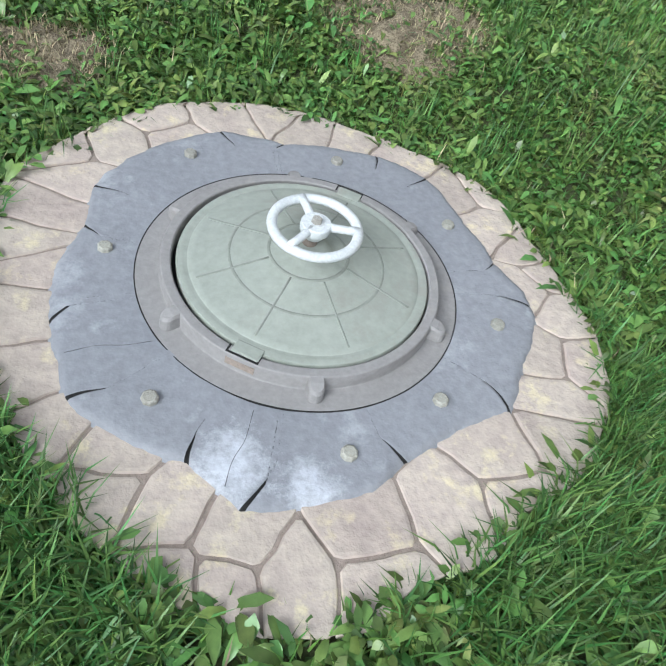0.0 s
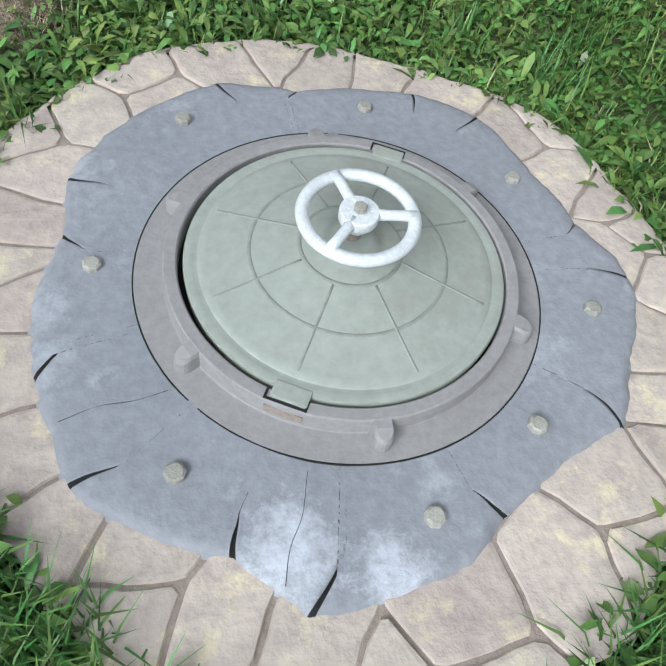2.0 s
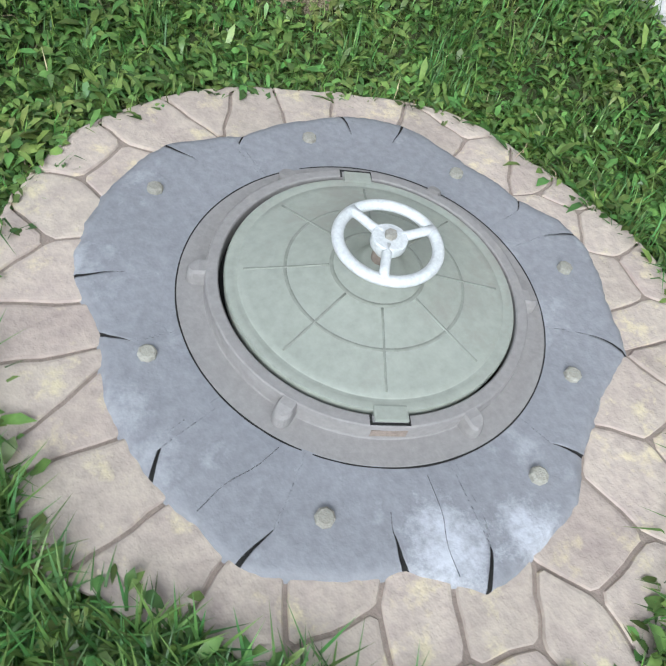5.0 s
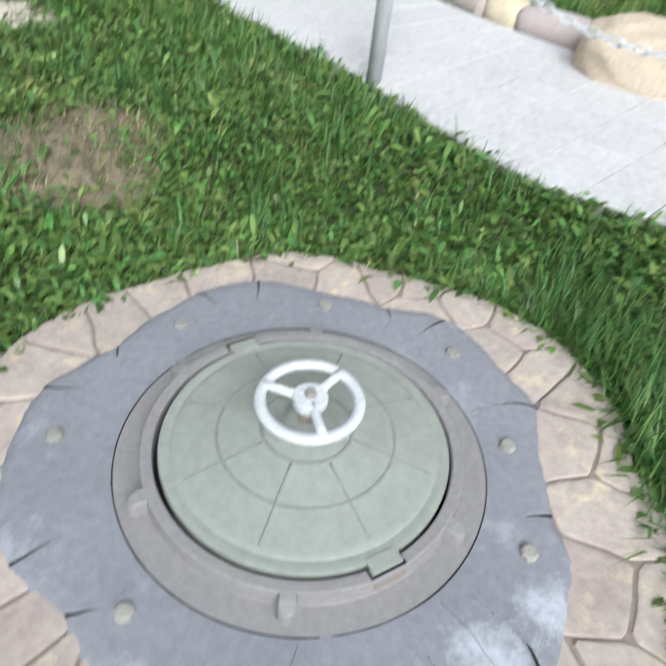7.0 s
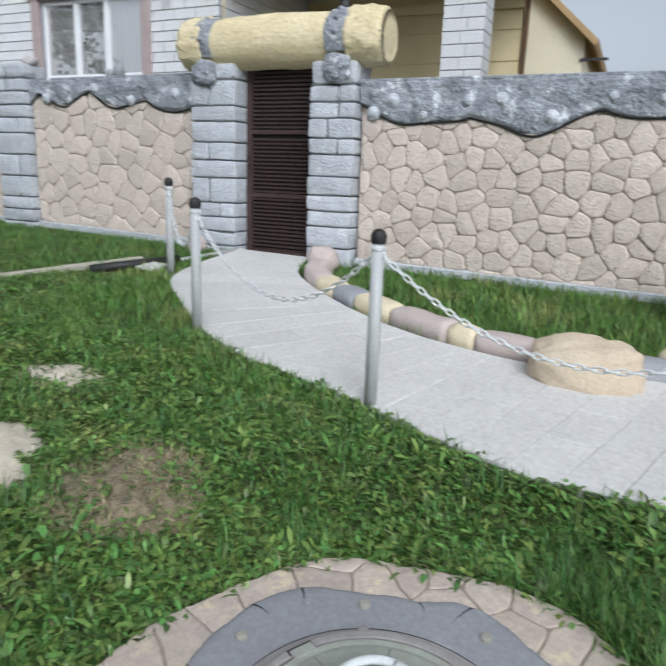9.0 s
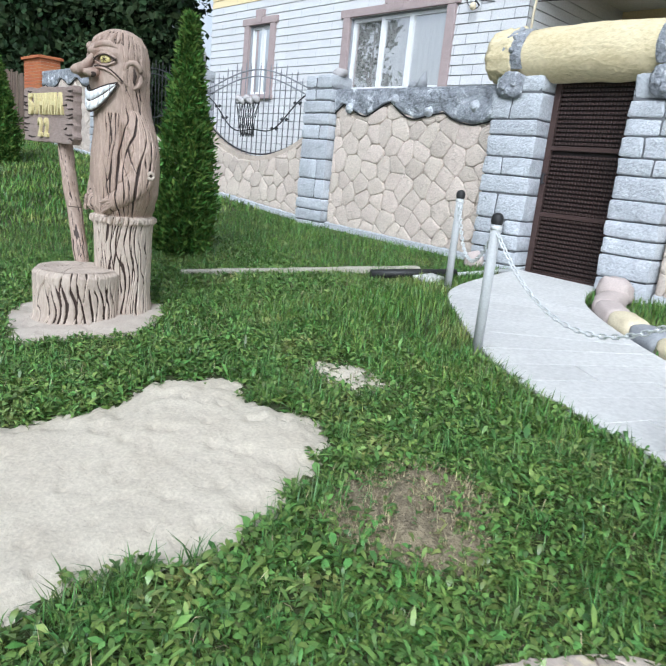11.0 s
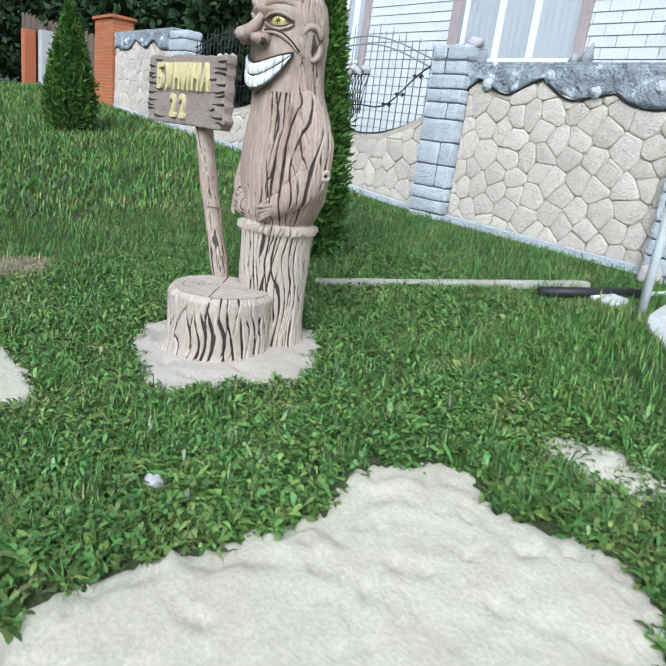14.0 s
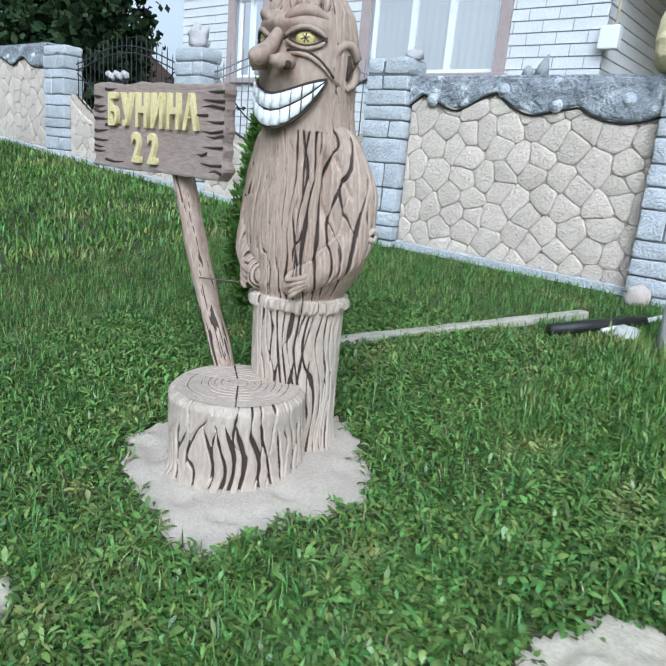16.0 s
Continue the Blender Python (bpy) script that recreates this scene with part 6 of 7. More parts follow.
for k, (dy, m, lbl) in enumerate(((1.9, M_RED, "orange brick post of the neighbouring fence"), (3.4, M_FINIAL, "pale plastered post of the neighbouring fence"), (5.2, M_RED, "orange brick post of the neighbouring fence"))):
    tagged(box("fence_post", (5.05, 20.4 + dy, 0.8), (5.40, 20.75 + dy, 3.2 + 0.1 * k), m, bevel=0.02), lbl, "post")

# ---- neighbouring dark house behind the trees ----
nb = thing("neighbour_house", "dark brick house with a brown roof and a pale eave line", "house", (13.0, 31.0, 0.9))
box("wall", (0, 0, -0.5), (7, 16, 2.6), M_DARKBRICK, nb)
bm = bmesh.new()
vs = [bm.verts.new(p) for p in ((-0.9, -0.7, 2.5), (-0.9, 16.7, 2.5), (7.9, 16.7, 2.5), (7.9, -0.7, 2.5), (3.5, -0.7, 5.2), (3.5, 16.7, 5.2))]
for f in ((0, 4, 5, 1), (4, 3, 2, 5), (0, 3, 4), (1, 5, 2), (0, 1, 2, 3)):
    bm.faces.new([vs[i] for i in f])
part("roof", bm, M_ROOF, nb, "brown sheet roof")
box("gutter", (-0.98, -0.7, 2.48), (-0.91, 16.7, 2.56), M_FRAME, nb, "pale gutter")
for y in (3.0, 8.0, 12.0):
    w = box("window", (-0.04, y, 0.9), (-0.005, y + 1.3, 2.1), M_GLASS, nb)
    box("window_frame", (-0.06, y - 0.07, 0.83), (-0.041, y, 2.17), M_TRIM, w)
    box("window_frame", (-0.06, y + 1.3, 0.83), (-0.041, y + 1.37, 2.17), M_TRIM, w)

# ---- house behind the fence ----
HX = 8.0
house = thing("house", "white sided house with mauve window trims and a cream porch", "house", (0, 0, 0))
Y0, Y1 = 6.98, 15.5
WIN = {"big": (8.47, 10.70, 2.95, 4.20), "small": (13.18, 13.90, 2.92, 4.32)}
HOLES = list(WIN.values())


def sheet_with_holes(name, x0, x1, ya, yb, za, zb, holes, material, parent):
    """A wall slab with openings cut through it."""
    ys = sorted({ya, yb, *[h[0] for h in holes], *[h[1] for h in holes]})
    zs = sorted({za, zb, *[h[2] for h in holes], *[h[3] for h in holes]})
    bm = bmesh.new()
    for a, b in zip(ys, ys[1:]):
        for c, d in zip(zs, zs[1:]):
            if any(h[0] <= a and b <= h[1] and h[2] <= c and d <= h[3] for h in holes):
                continue
            add_box(bm, (x0, a, c), (x1, b, d))
    bmesh.ops.remove_doubles(bm, verts=bm.verts[:], dist=0.0005)
    return part(name, bm, material, parent)


wall_front = sheet_with_holes("house_wall", HX + 0.02, HX + 0.3, Y0, Y1, 0.4, 7.0, HOLES, M_GKERB, house)
z = 1.27
r_ = random.Random(4)
while z < 6.6:
    h = 0.155
    mt = M_SIDING if z < 4.72 else M_YSIDING
    spans = [(Y0 - 0.02, Y1)]
    for a, b, c, d in HOLES:
        if z + h > c and z < d:
            spans = [q for s0, s1 in spans for q in (((s0, a - 0.02), (b + 0.02, s1)) if s0 < a < s1 else ((s0, s1),))]
    for a, b in spans:
        cuts = sorted([a, b] + [float(q) for q in list(np.arange(Y0, 8.4, 0.42) + (0.21 if round((z - 2.2) / 0.155) % 2 else 0)) + list(np.arange(8.4, Y1, 0.95) + (0.4 if round((z - 2.2) / 0.155) % 2 else 0)) if a + 0.15 < q < b - 0.15])
        for p, q in zip(cuts, cuts[1:]):
            g_ = 0.006 if p < 8.4 else 0.003
            v = [(HX + 0.018, p + g_, z + 0.004), (HX + 0.018, q - g_, z + 0.004), (HX - 0.010, q - g_, z + 0.007), (HX - 0.010, p + g_, z + 0.007), (HX + 0.002, q - g_, z + h - 0.005), (HX + 0.002, p + g_, z + h - 0.005), (HX + 0.019, q - g_, z + h - 0.003), (HX + 0.019, p + g_, z + h - 0.003)]
            obj("plank", v, [(0, 1, 2, 3), (3, 2, 4, 5), (5, 4, 6, 7)], mt, wall_front)
    z += h


def window(kind, panes):
    a, b, c, d = WIN[kind]
    w = new("window")
    w.parent = house
    bm = bmesh.new()
    add_box(bm, (HX - 0.055, a - 0.19, c - 0.02), (HX + 0.015, a - 0.02, d + 0.02), 0.01)
    add_box(bm, (HX - 0.055, b + 0.02, c - 0.02), (HX + 0.015, b + 0.19, d + 0.02), 0.01)
    add_box(bm, (HX - 0.062, a - 0.26, d + 0.021), (HX + 0.015, b + 0.26, d + 0.16), 0.01)
    m = (a + b) / 2
    k = 0.26 if kind == "big" else 0.14
    add_box(bm, (HX - 0.068, m - k, d + 0.161), (HX + 0.015, m + k, d + 0.32), 0.01)
    add_box(bm, (HX - 0.075, m - k * 0.7, d + 0.05), (HX - 0.063, m + k * 0.7, d + 0.20), 0.005)
    part("window_trim", bm, M_TRIM, w, "mauve stucco window trim")
    bm = bmesh.new()
    add_box(bm, (HX - 0.10, a - 0.22, c - 0.11), (HX + 0.06, b + 0.22, c - 0.021), 0.012)
    part("window_sill", bm, M_TRIM, w)
    fr = bmesh.new()
    for y in (a, b - 0.055):
        add_box(fr, (HX + 0.06, y, c), (HX + 0.13, y + 0.055, d))
    for zz in (c, d - 0.055):
        add_box(fr, (HX + 0.06, a + 0.055, zz), (HX + 0.13, b - 0.055, zz + 0.055))
    for q in panes[1:-1]:
        y = a + (b - a) * q
        add_box(fr, (HX + 0.055, y - 0.045, c + 0.055), (HX + 0.125, y + 0.045, d - 0.055))
    part("window_frame", fr, M_FRAME, w, "white window frame")
    for p, q in zip(panes, panes[1:]):
        pane = box("pane", (HX + 0.09, a + (b - a) * p + 0.03, c + 0.03), (HX + 0.10, a + (b - a) * q - 0.03, d - 0.03), M_PANE if kind == "big" else M_GLASS, w)
        pane.visible_shadow = False
    if kind == "big":
        # Added white folded sheet; it brightens the panes in place of reflected sky.
        v, f = [], []
        for i in range(121):
            y = a + 0.03 + (b - a - 0.06) * i / 120
            for zz in (c + 0.02, d - 0.02):
                v.append((HX + 0.135 + 0.012 * math.sin(i * 0.9) + 0.006 * math.sin(i * 0.37), y, zz))
        f = [(2 * i, 2 * i + 2, 2 * i + 3, 2 * i + 1) for i in range(120)]
        obj("curtain", v, f, M_ROOM, w, "white sheet added behind the glass to brighten the panes", smooth=True)
    return w


window("big", (0.0, 0.36, 0.66, 1.0))
window("small", (0.0, 0.5, 1.0))
box("eave", (HX - 0.6, 2.35, 6.95), (HX + 6, Y1 + 0.5, 7.1), M_SOFFIT, house)
bm = bmesh.new()
vs = [bm.verts.new(p) for p in ((HX - 0.7, 2.2, 7.1), (HX - 0.7, Y1 + 0.6, 7.1), (HX + 6, Y1 + 0.6, 7.1), (HX + 6, 2.2, 7.1), (HX + 2.6, 2.2, 9.2), (HX + 2.6, Y1 + 0.6, 9.2))]
for f in ((0, 4, 5, 1), (4, 3, 2, 5), (0, 3, 4), (1, 5, 2), (0, 1, 2, 3)):
    bm.faces.new([vs[i] for i in f])
part("roof", bm, M_ROOF, house, "brown roof")
box("end_wall", (HX + 0.3, Y1 - 0.25, 0.4), (HX + 6, Y1 - 0.005, 6.95), M_SIDING, house)
# porch: side wall, cream back wall, soffit, column
side_wall = box("porch_side_wall", (HX + 0.301, Y0, 0.4), (HX + 3.0, Y0 + 0.2, 4.95), M_SIDING, house)
z = 2.2
while z < 4.5:
    obj("plank", [(HX + 0.02, Y0 - 0.004, z), (HX + 3.0, Y0 - 0.004, z), (HX + 3.0, Y0 - 0.022, z + 0.004), (HX + 0.0, Y0 - 0.022, z + 0.004), (HX + 3.0, Y0 - 0.006, z + 0.152), (HX + 0.02, Y0 - 0.006, z + 0.152)], [(0, 1, 2, 3), (3, 2, 4, 5)], M_SIDING, side_wall)
    z += 0.155
back = box("porch_back_wall", (HX + 3.0, 2.93, 0.4), (HX + 3.2, Y0 + 0.2, 6.95), M_YSIDING, house, "cream panelled porch wall")
for z in (2.45, 2.95, 3.45, 3.95):
    box("panel", (HX + 2.975, 2.93, z + 0.012), (HX + 2.998, Y0 - 0.01, z + 0.488), M_YSIDING, back)
box("beam", (HX + 2.9, 2.93, 4.27), (HX + 2.97, Y0 - 0.03, 4.42), M_YSIDING, back)
box("porch_soffit", (HX - 0.35, 2.4, 4.64), (HX + 3.2, Y0 - 0.004, 4.72), M_SOFFIT, house, "grey boarded porch ceiling")
box("porch_upper_wall", (HX - 0.35, 2.4, 4.721), (HX - 0.15, Y0 - 0.03, 6.95), M_YSIDING, house)
col = new("column")
col.parent = house
col["label"] = "white block porch column"
col.location = (7.75, 2.83, 0)
z = 0.5
k = 0
while z < 4.62:
    for a, b in ((0.0, 0.30), (0.306, 0.54)) if k % 2 else ((0.0, 0.22), (0.226, 0.54)):
        bm = bmesh.new()
        add_box(bm, (0, a, z + 0.005), (0.45, b, z + 0.15), 0.008)
        part("block", bm, M_SIDING, col)
    z += 0.155
    k += 1
box("column_core", (0.015, 0.015, 0.4), (0.435, 0.525, 4.62), M_BMORTAR, col)
tube("drainpipe", [(HX + 2.95, 2.87, 0.4), (HX + 2.95, 2.87, 4.45), (HX + 2.7, 2.65, 4.62)], 0.045, M_LEDGE, house, "brown drainpipe", seg=10)
gab = [(2.00, 0.4), (3.30, 0.4), (3.30, 5.17), (2.00, 3.96)]
obj("side_wing", [(HX + x, y, z) for x in (4.0, 8.0) for y, z in gab], [(0, 1, 2, 3), (7, 6, 5, 4)] + [(i, i + 4, (i + 1) % 4 + 4, (i + 1) % 4) for i in range(4)], M_PALECREAM, house, "pale cream gable wall")
bm = bmesh.new()
vs = [bm.verts.new(p) for p in ((HX + 3.75, 1.80, 3.78), (HX + 3.75, 3.31, 5.19), (HX + 9, 3.31, 5.19), (HX + 9, 1.80, 3.78), (HX + 3.75, 1.76, 3.88), (HX + 3.75, 3.31, 5.32), (HX + 9, 3.31, 5.32), (HX + 9, 1.76, 3.88))]
for f in ((0, 1, 2, 3), (4, 7, 6, 5), (0, 4, 5, 1), (3, 2, 6, 7), (0, 3, 7, 4)):
    bm.faces.new([vs[i] for i in f])
part("wing_roof", bm, M_EAVE, house, "wooden eave of the side wing")
box("bracket", (HX + 3.95, 1.58, 3.58), (HX + 4.0, 2.05, 3.62), M_IRON, house)
meter = thing("meter_box", "white meter box with a yellow gas pipe on the house wall", "meter box", (HX - 0.022, 6.78, 3.18))
box("case", (-0.14, -0.03, 0.0), (0.0, 0.22, 0.28), M_FRAME, meter, bevel=0.02)
tube("gas_pipe", [(-0.05, 0.05, 0.28), (-0.05, 0.05, 0.75), (-0.05, 0.0, 1.3)], 0.018, M_YKERB, meter, seg=8)
lamp = thing("wall_lamp", "small black lantern with a yellow glass on the house wall", "lamp", (HX - 0.022, 7.85, 4.10))
tube("arm", [(0, 0, 0.05), (-0.10, 0, 0.09), (-0.15, 0, 0.04)], 0.012, M_IRON, lamp, seg=8)
lump("shade", (-0.15, 0, 0.0), (0.05, 0.05, 0.06), M_YKERB, "", "", 1, 0.05, (12, 8), lamp, flat=0.9)
for k, (a, b) in enumerate((((HX - 0.05, 8.2, 4.55), (4.5, -2.0, 5.6)), ((HX - 0.05, 7.8, 4.2), (HX + 0.9, 3.9, 4.6)), ((HX - 0.05, 8.2, 4.55), (HX - 0.04, 7.83, 4.14)))):
    A, B = Vector(a), Vector(b)
    tagged(tube("cable", [A.lerp(B, t) - Vector((0, 0, 0.2 * 4 * t * (1 - t))) for t in np.linspace(0, 1, 14)], 0.008, M_BLACK, seg=5), "thin black cable fixed to the house wall", "cable")

# ---- plastered building beside the wall, and a roof behind it ----
shed = thing("plaster_building", "pink plastered building with a brown ledge and white block base", "building", (5.25, -4.0, 0.0))
box("wall", (0.0, 0.0, 1.12), (3.0, 4.05, 4.6), M_PLASTER, shed)
bm = bmesh.new()
add_box(bm, (-0.06, 0.0, 0.945), (2.9, 4.05, 1.118), 0.012)
bmesh.ops.subdivide_edges(bm, edges=bm.edges[:], cuts=6, use_grid_fill=True)
for v in bm.verts:
    v.co.x += 0.02 * noise.noise(v.co * 8)
part("ledge", bm, M_LEDGE, shed, "rough brown stone ledge")
for k in range(9):
    bm = bmesh.new()
    add_box(bm, (-0.04, 0.455 * k + 0.005, 0.2), (2.8, 0.455 * k + 0.45 - (0.045 if k == 8 else 0), 0.943), 0.012)
    part("base_block", bm, M_FRAME, shed, "white base block")
roof2 = thing("side_house", "cream house with a dark tiled roof behind the wall", "house", (9.5, -7.0, 0.4))
box("wall", (0.6, 0.0, 0.0), (6.5, 7.0, 3.0), M_YSIDING, roof2)
bm = bmesh.new()
vs = [bm.verts.new(p) for p in ((0.0, -0.6, 2.65), (0.0, 7.5, 2.65), (7.0, 7.5, 2.65), (7.0, -0.6, 2.65), (0.9, 3.4, 4.6), (6.1, 3.4, 4.6))]
for f in ((0, 4, 1), (1, 4, 5, 2), (2, 5, 3), (3, 5, 4, 0), (0, 1, 2, 3)):
    bm.faces.new([vs[i] for i in f])
part("roof", bm, M_DARKBRICK, roof2, "dark tiled roof")

# ---- beam and pipes lying in the grass by the gate ----
bm = bmesh.new()
d = Vector((4.40, 5.48, 0)) - Vector((2.2, 6.57, 0))
add_box(bm, (0, -0.045, 0), (d.length, 0.045, 0.075), 0.012)
bmesh.ops.subdivide_edges(bm, edges=[e for e in bm.edges if e.calc_length() > 0.5], cuts=20)
for v in bm.verts:
    v.co += 0.006 * Vector((0, noise.noise(v.co * 5), noise.noise(v.co * 5 + Vector((3, 0, 0)))))
beam = part("timber_beam", bm, M_PIPE)
beam.matrix_world = Matrix.Translation((2.2, 6.57, float(ground_z(2.2, 6.57)) - 0.028)) @ Matrix.Rotation(math.atan2(d.y, d.x), 4, "Z") @ Matrix.Rotation(-0.068, 4, "Y")
tagged(beam, "weathered pale timber beam lying in the grass", "beam")
tagged(tube("pipe", [(3.68, 5.50, float(ground_z(3.68, 5.5)) + 0.045), (4.05, 5.28, float(ground_z(4.05, 5.28)) + 0.05), (4.45, 5.05, float(ground_z(4.45, 5.05)) + 0.05)], 0.045, M_BLACK, seg=12), "black plastic pipe lying in the grass", "pipe")
tagged(tube("pipe", [(4.0, 5.22, float(ground_z(4.0, 5.22)) + 0.03), (5.15, 4.84, float(ground_z(5.15, 4.84)) + 0.035)], 0.022, M_STEEL, seg=10), "thin pale steel pipe beside the path", "pipe")
lump("rubble", (4.12, 5.08, float(ground_z(4.12, 5.08)) + 0.02), (0.14, 0.09, 0.05), M_WKERB, "pale concrete chunk at the path edge", "rubble", 4, 0.3, flat=0.8)
lump("pebble", (0.02, 3.98 + 0.75, float(ground_z(0.02, 4.73)) + 0.03), (0.035, 0.04, 0.025), M_FINIAL, "pale stone lying in the grass", "stone", 7, 0.3, flat=0.9)


# ---- lawn ----
RS = np.random.RandomState(77)


def lawn_mask(x, y):
    r, a = np.hypot(x - HATCH[0], y - HATCH[1]), np.arctan2(y - HATCH[1], x - HATCH[0])
    edge = np.interp(np.degrees(a), RIM_A, RIM_R) + 0.02 * np.sin(a * 17) + 0.012 * np.sin(a * 41)
    ok = r > edge
    ok &= ~inside(PATH_POLY, x, y)
    wx_, wy_ = 0.035 * np.sin(y * 23 + x * 11) + 0.02 * np.sin(y * 61 - x * 37), 0.035 * np.sin(x * 27 - y * 9 + 1) + 0.02 * np.sin(x * 67 + y * 29)
    for poly in (SAND_POLY, PAD_POLY, SAND2_POLY):
        ok &= ~inside(poly, x + wx_ + RS.normal(0, 0.018, x.shape), y + wy_ + RS.normal(0, 0.018, x.shape))
    ok &= x < WALL_X - 0.06
    for kx, ky in KERB[::3]:
        ok &= np.hypot(x - kx, y - ky) > 0.15
    ok &= ~((y > 3.4) & (y < 5.5) & (x > 5.12))
    for bx, by, ra, rb in BARE:
        q = ((x - bx) / ra) ** 2 + ((y - by) / rb) ** 2
        ok &= (q > 1) | (RS.uniform(0, 1, x.shape) < 0.12 + 0.38 * np.clip(q, 0, 1) ** 2)
    return ok


def scatter(n, x0, x1, y0, y1, patchy=0.0, freq=1.0):
    x, y = RS.uniform(x0, x1, n), RS.uniform(y0, y1, n)
    ok = lawn_mask(x, y)
    if patchy:
        w = np.sin(x * 3.1 * freq + 1.3) * np.sin(y * 2.7 * freq + 0.4) + 0.6 * np.sin(x * 7.3 * freq - y * 5.1 * freq) + 0.5 * np.sin(y * 9.0 * freq + x * 2)
        ok &= RS.uniform(-1.6, 1.6, n) * (1 - patchy) + w * patchy > -0.35
    return x[ok], y[ok]


def grow(name, x, y, length, width, lean, material, label, category, leaf=False, rise=1.0):
    """Bent blades or broad leaves rooted at x, y, all in one mesh."""
    n = len(x)
    ln = length * RS.uniform(0.55, 1.35, n)
    wd = width * RS.uniform(0.7, 1.3, n)
    a = RS.uniform(0, 2 * math.pi, n)
    tilt = np.abs(RS.normal(0, lean, n)) + 0.12
    d = np.stack([np.cos(a), np.sin(a), np.zeros(n)], 1)
    sd = np.stack([-np.sin(a), np.cos(a), np.zeros(n)], 1)
    up = np.array([0, 0, 1.0])
    base = np.stack([x, y, ground_z(x, y) - 0.012], 1)
    if not leaf:
        m = base + (d * np.sin(tilt)[:, None] * 0.5 + up * np.cos(tilt)[:, None] * 0.55) * ln[:, None]
        t2 = np.clip(tilt * 2.1, 0, 1.75)
        tip = m + (d * np.sin(t2)[:, None] + up * np.cos(t2)[:, None]) * (ln * 0.5)[:, None]
        w = (wd / 2)[:, None] * sd
        verts = np.stack([base - w, base + w, m + w * 0.85, m - w * 0.85, tip], 1)
        loops = np.array([0, 1, 2, 3, 3, 2, 4])
        starts, totals, lp, nv = [0, 4], [4, 3], 7, 5
    else:
        stem = base + up * (RS.uniform(0.0, 1.0, n) ** 1.6 * rise * length)[:, None] + d * 0.006
        q = RS.normal(0.45, 0.35, n)
        dd = d * np.cos(q)[:, None] + up * np.sin(q)[:, None]
        m = stem + dd * (ln * 0.5)[:, None]
        q2 = q - RS.uniform(0.2, 1.1, n)
        tip = m + (d * np.cos(q2)[:, None] + up * np.sin(q2)[:, None]) * (ln * 0.5)[:, None]
        w = (wd / 2)[:, None] * (sd + RS.normal(0, 0.22, (n, 3)))
        lift = up * (wd * RS.uniform(0.0, 0.3, n))[:, None]
        verts = np.stack([stem, m * 0.7 + stem * 0.3 + w * 0.75 + lift, m * 0.6 + tip * 0.4 + w + lift, tip, m * 0.6 + tip * 0.4 - w + lift, m * 0.7 + stem * 0.3 - w * 0.75 + lift, m], 1)
        loops = np.array([0, 1, 2, 6, 6, 2, 3, 4, 0, 6, 4, 5])
        starts, totals, lp, nv = [0, 4, 8], [4, 4, 4], 12, 7
    me = bpy.data.meshes.new(name)
    me.vertices.add(n * nv)
    me.vertices.foreach_set("co", verts.astype(np.float32).ravel())
    me.loops.add(n * lp)
    me.loops.foreach_set("vertex_index", (np.arange(n)[:, None] * nv + loops[None]).astype(np.int32).ravel())
    me.polygons.add(n * len(starts))
    me.polygons.foreach_set("loop_start", (np.arange(n)[:, None] * lp + np.array(starts)[None]).astype(np.int32).ravel())
    me.polygons.foreach_set("loop_total", np.tile(np.array(totals, dtype=np.int32), n))
    me.materials.append(material)
    me.update(calc_edges=True)
    return tagged(new(name, me), label, category, kind="stuff")


def clumps(n, per, spread_, x0, x1, y0, y1):
    """Tufts: several blades round each of n roots."""
    cx, cy = RS.uniform(x0, x1, n), RS.uniform(y0, y1, n)
    k = RS.randint(per // 2, per * 2, n)
    x, y = np.repeat(cx, k), np.repeat(cy, k)
    x, y = x + RS.normal(0, spread_, len(x)), y + RS.normal(0, spread_, len(x))
    ok = lawn_mask(x, y)
    return x[ok], y[ok]


# round the hatch and the sand
x, y = scatter(105000, -1.9, 2.6, -0.9, 4.6, 0.35)
grow("grass", x, y, 0.075, 0.0042, 0.85, M_GRASS, "green uneven lawn grass near the hatch", "grass")
x, y = clumps(420, 34, 0.035, -1.9, 2.6, -0.9, 4.8)
grow("grass_tufts", x, y, 0.125, 0.0055, 0.6, M_LONG, "longer grass tufts standing in the lawn", "grass")
x, y = clumps(3800, 22, 0.05, -1.9, 2.6, -0.9, 4.9)
grow("weeds", x, y, 0.05, 0.0185, 0.8, M_LEAF, "broad-leaved weeds and clover in the lawn", "weeds", leaf=True, rise=0.9)
x, y = clumps(1500, 9, 0.012, -1.9, 2.6, -0.9, 4.9)
grow("dandelion_leaves", x, y, 0.085, 0.02, 0.8, M_LEAF, "rosettes of long dandelion leaves in the lawn", "weeds", leaf=True, rise=0.35)
x, y = scatter(36000, -1.9, 2.6, 0.6, 4.9, 0.5, 1.6)
grow("clover", x, y, 0.03, 0.02, 0.8, M_LEAF, "small clover leaves in the lawn", "weeds", leaf=True, rise=1.2)
x, y = scatter(5000, -1.9, 2.6, -0.9, 4.9, 0.6, 1.4)
grow("dry_blades", x, y, 0.08, 0.004, 1.1, M_STRAW, "dry yellowed blades among the grass", "straw")
a = np.concatenate([RS.uniform(-3.14, -1.95, 4600), RS.uniform(-1.35, -0.3, 3600), RS.uniform(2.75, 3.14, 700)])
q = np.interp(np.degrees(a), RIM_A, RIM_R) + 0.03 + np.abs(RS.normal(0, 0.22, len(a)))
x, y = HATCH[0] + q * np.cos(a), HATCH[1] + q * np.sin(a)
ok = lawn_mask(x, y)
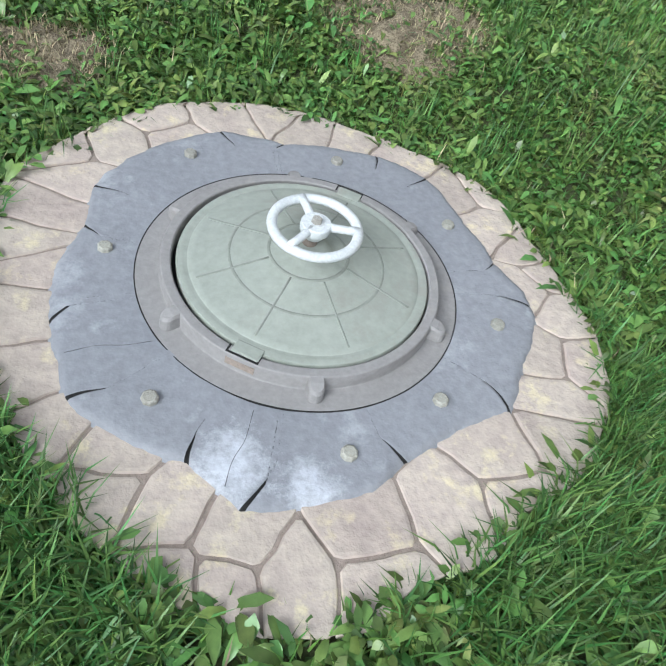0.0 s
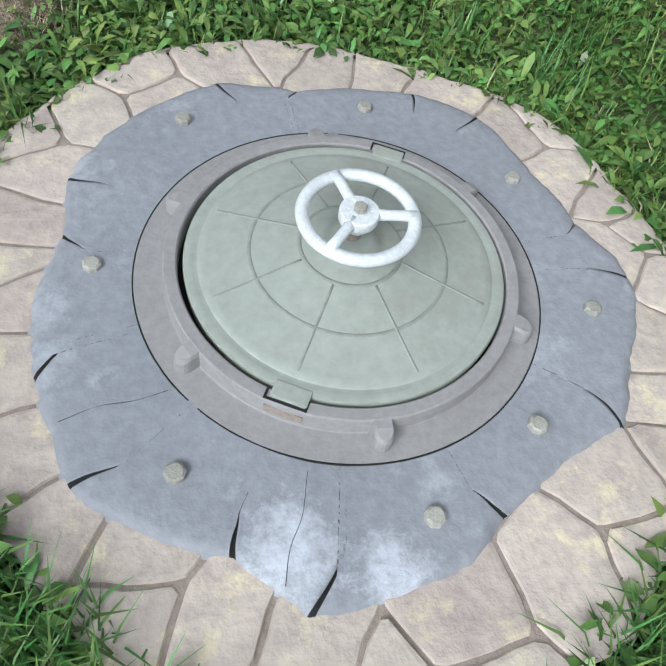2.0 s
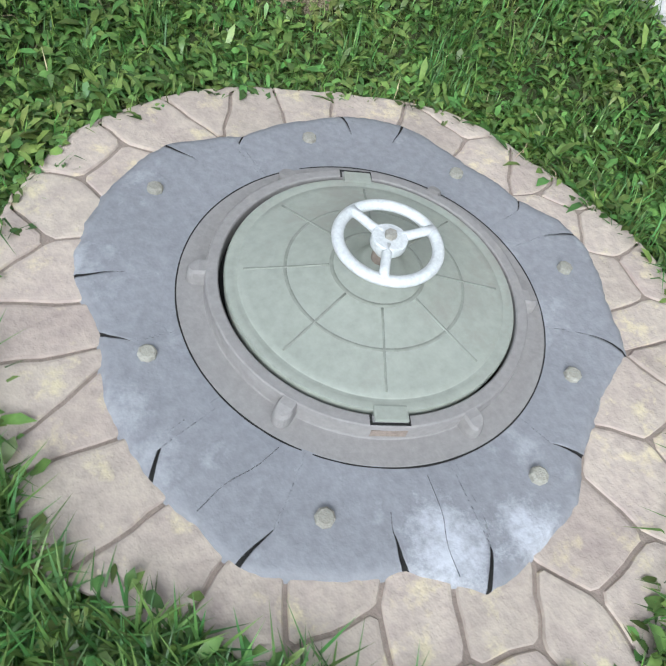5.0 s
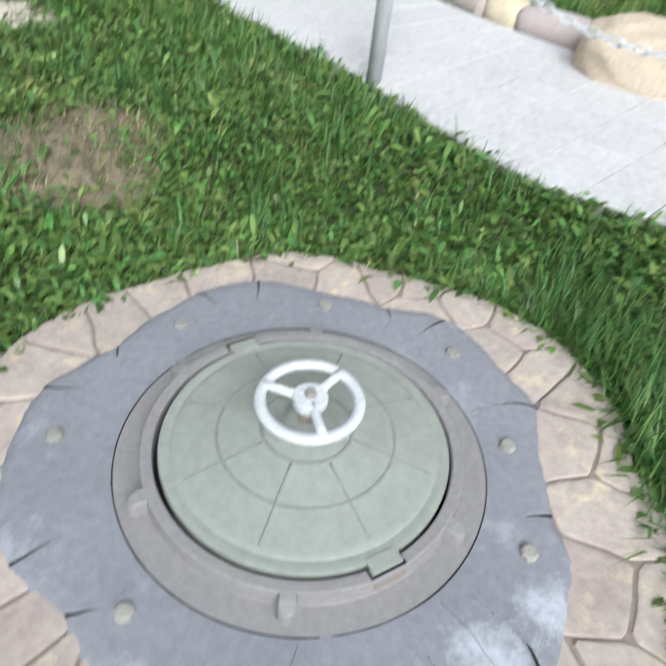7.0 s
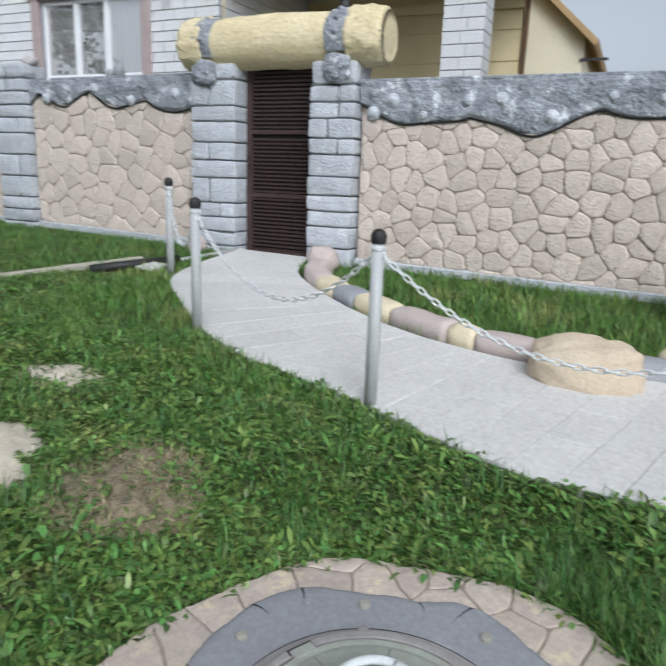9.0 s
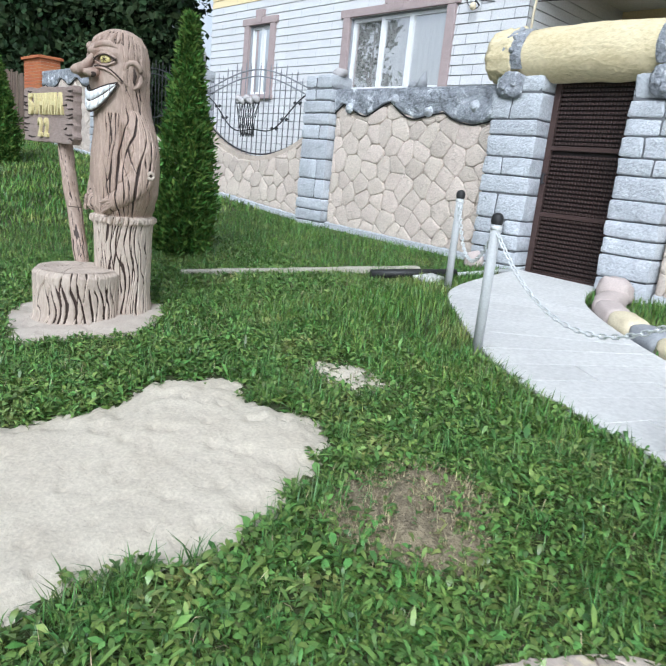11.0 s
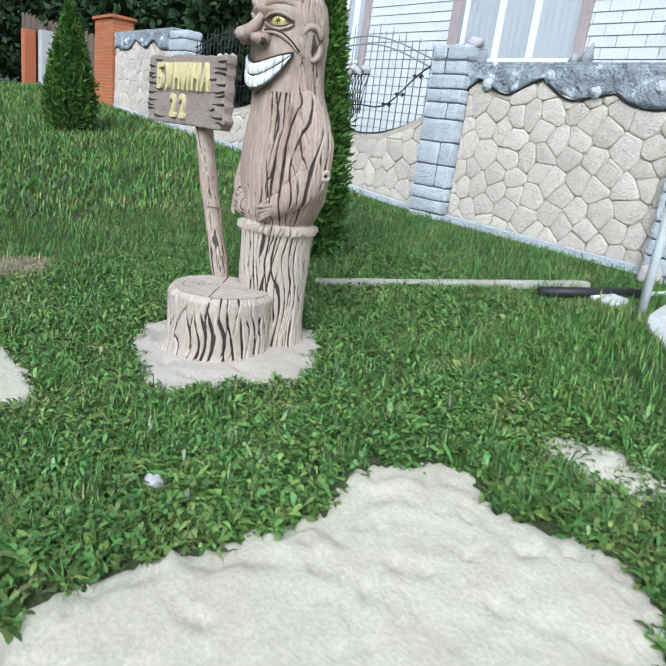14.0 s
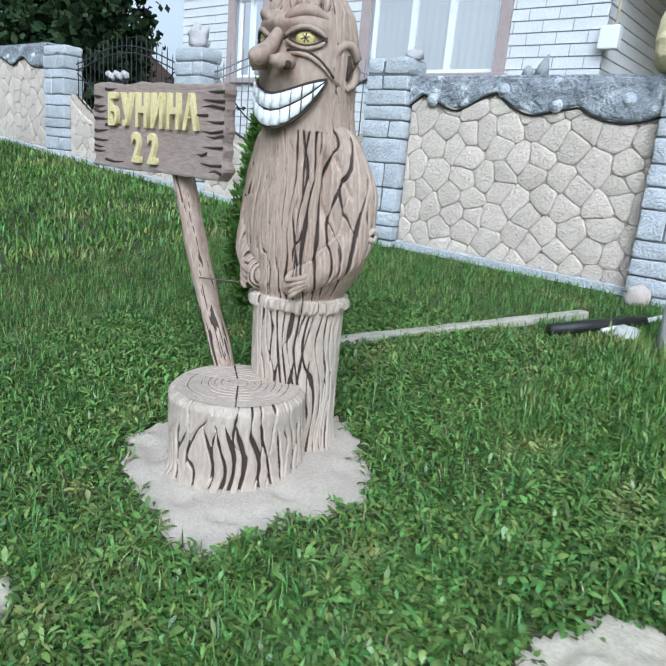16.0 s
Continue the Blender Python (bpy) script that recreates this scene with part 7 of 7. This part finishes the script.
grow("long_grass", x[ok], y[ok], 0.125, 0.006, 0.75, M_LONG, "thick long grass leaning over the flagstones", "grass")
# round the carved figure
x, y = scatter(190000, -1.9, 5.3, 4.6, 9.5, 0.3)
grow("grass", x, y, 0.07, 0.005, 1.1, M_GRASS, "green lawn grass round the carved figure", "grass")
x, y = clumps(5200, 14, 0.045, -1.9, 3.6, 4.6, 8.0)
grow("weeds", x, y, 0.052, 0.014, 0.8, M_LEAF, "broad-leaved weeds and clover in the lawn", "weeds", leaf=True, rise=0.6)
x, y = clumps(700, 8, 0.012, -1.9, 3.4, 4.6, 7.5)
grow("dandelion_leaves", x, y, 0.08, 0.017, 0.8, M_LEAF, "rosettes of long dandelion leaves in the lawn", "weeds", leaf=True, rise=0.3)
x, y = clumps(520, 26, 0.05, -1.9, 5.2, 4.6, 9.0)
grow("grass_tufts", x, y, 0.11, 0.006, 1.0, M_LONG, "longer grass tufts standing in the lawn", "grass")
x, y = scatter(5000, -1.9, 3.4, 4.6, 8.5, 0.5, 1.4)
grow("dry_blades", x, y, 0.08, 0.004, 1.2, M_STRAW, "dry yellowed blades among the grass", "straw")
# along the wall and beyond
x, y = scatter(110000, -7.5, -1.9, -4.5, 9.5, 0.2)
grow("grass", x, y, 0.09, 0.013, 0.9, M_GRASS, "green lawn towards the road", "grass")
x, y = scatter(34000, -1.9, 2.0, -4.5, -0.9, 0.2)
grow("grass", x, y, 0.09, 0.012, 0.9, M_GRASS, "green lawn before the hatch", "grass")
x, y = scatter(90000, 2.0, 5.3, -2.5, 5.2, 0.1)
grow("grass", x, y, 0.10, 0.007, 0.45, M_GRASS, "dense green grass between the path and the wall", "grass")
x, y = scatter(120000, -3.5, 5.3, 9.5, 24.0, 0.2)
grow("grass", x, y, 0.10, 0.016, 0.6, M_GRASS, "green lawn further along the wall", "grass")
for bx, by, ra, rb in BARE:
    n = int((5000 if bx < 1.5 else 300) * ra * rb / 0.1)
    a, q = RS.uniform(0, 6.283, n), np.sqrt(RS.uniform(0, 1.2, n))
    grow("dry_straw", bx + ra * q * np.cos(a), by + rb * q * np.sin(a), 0.055, 0.004, 1.5, M_STRAW, "dry straw lying on bare earth", "straw")
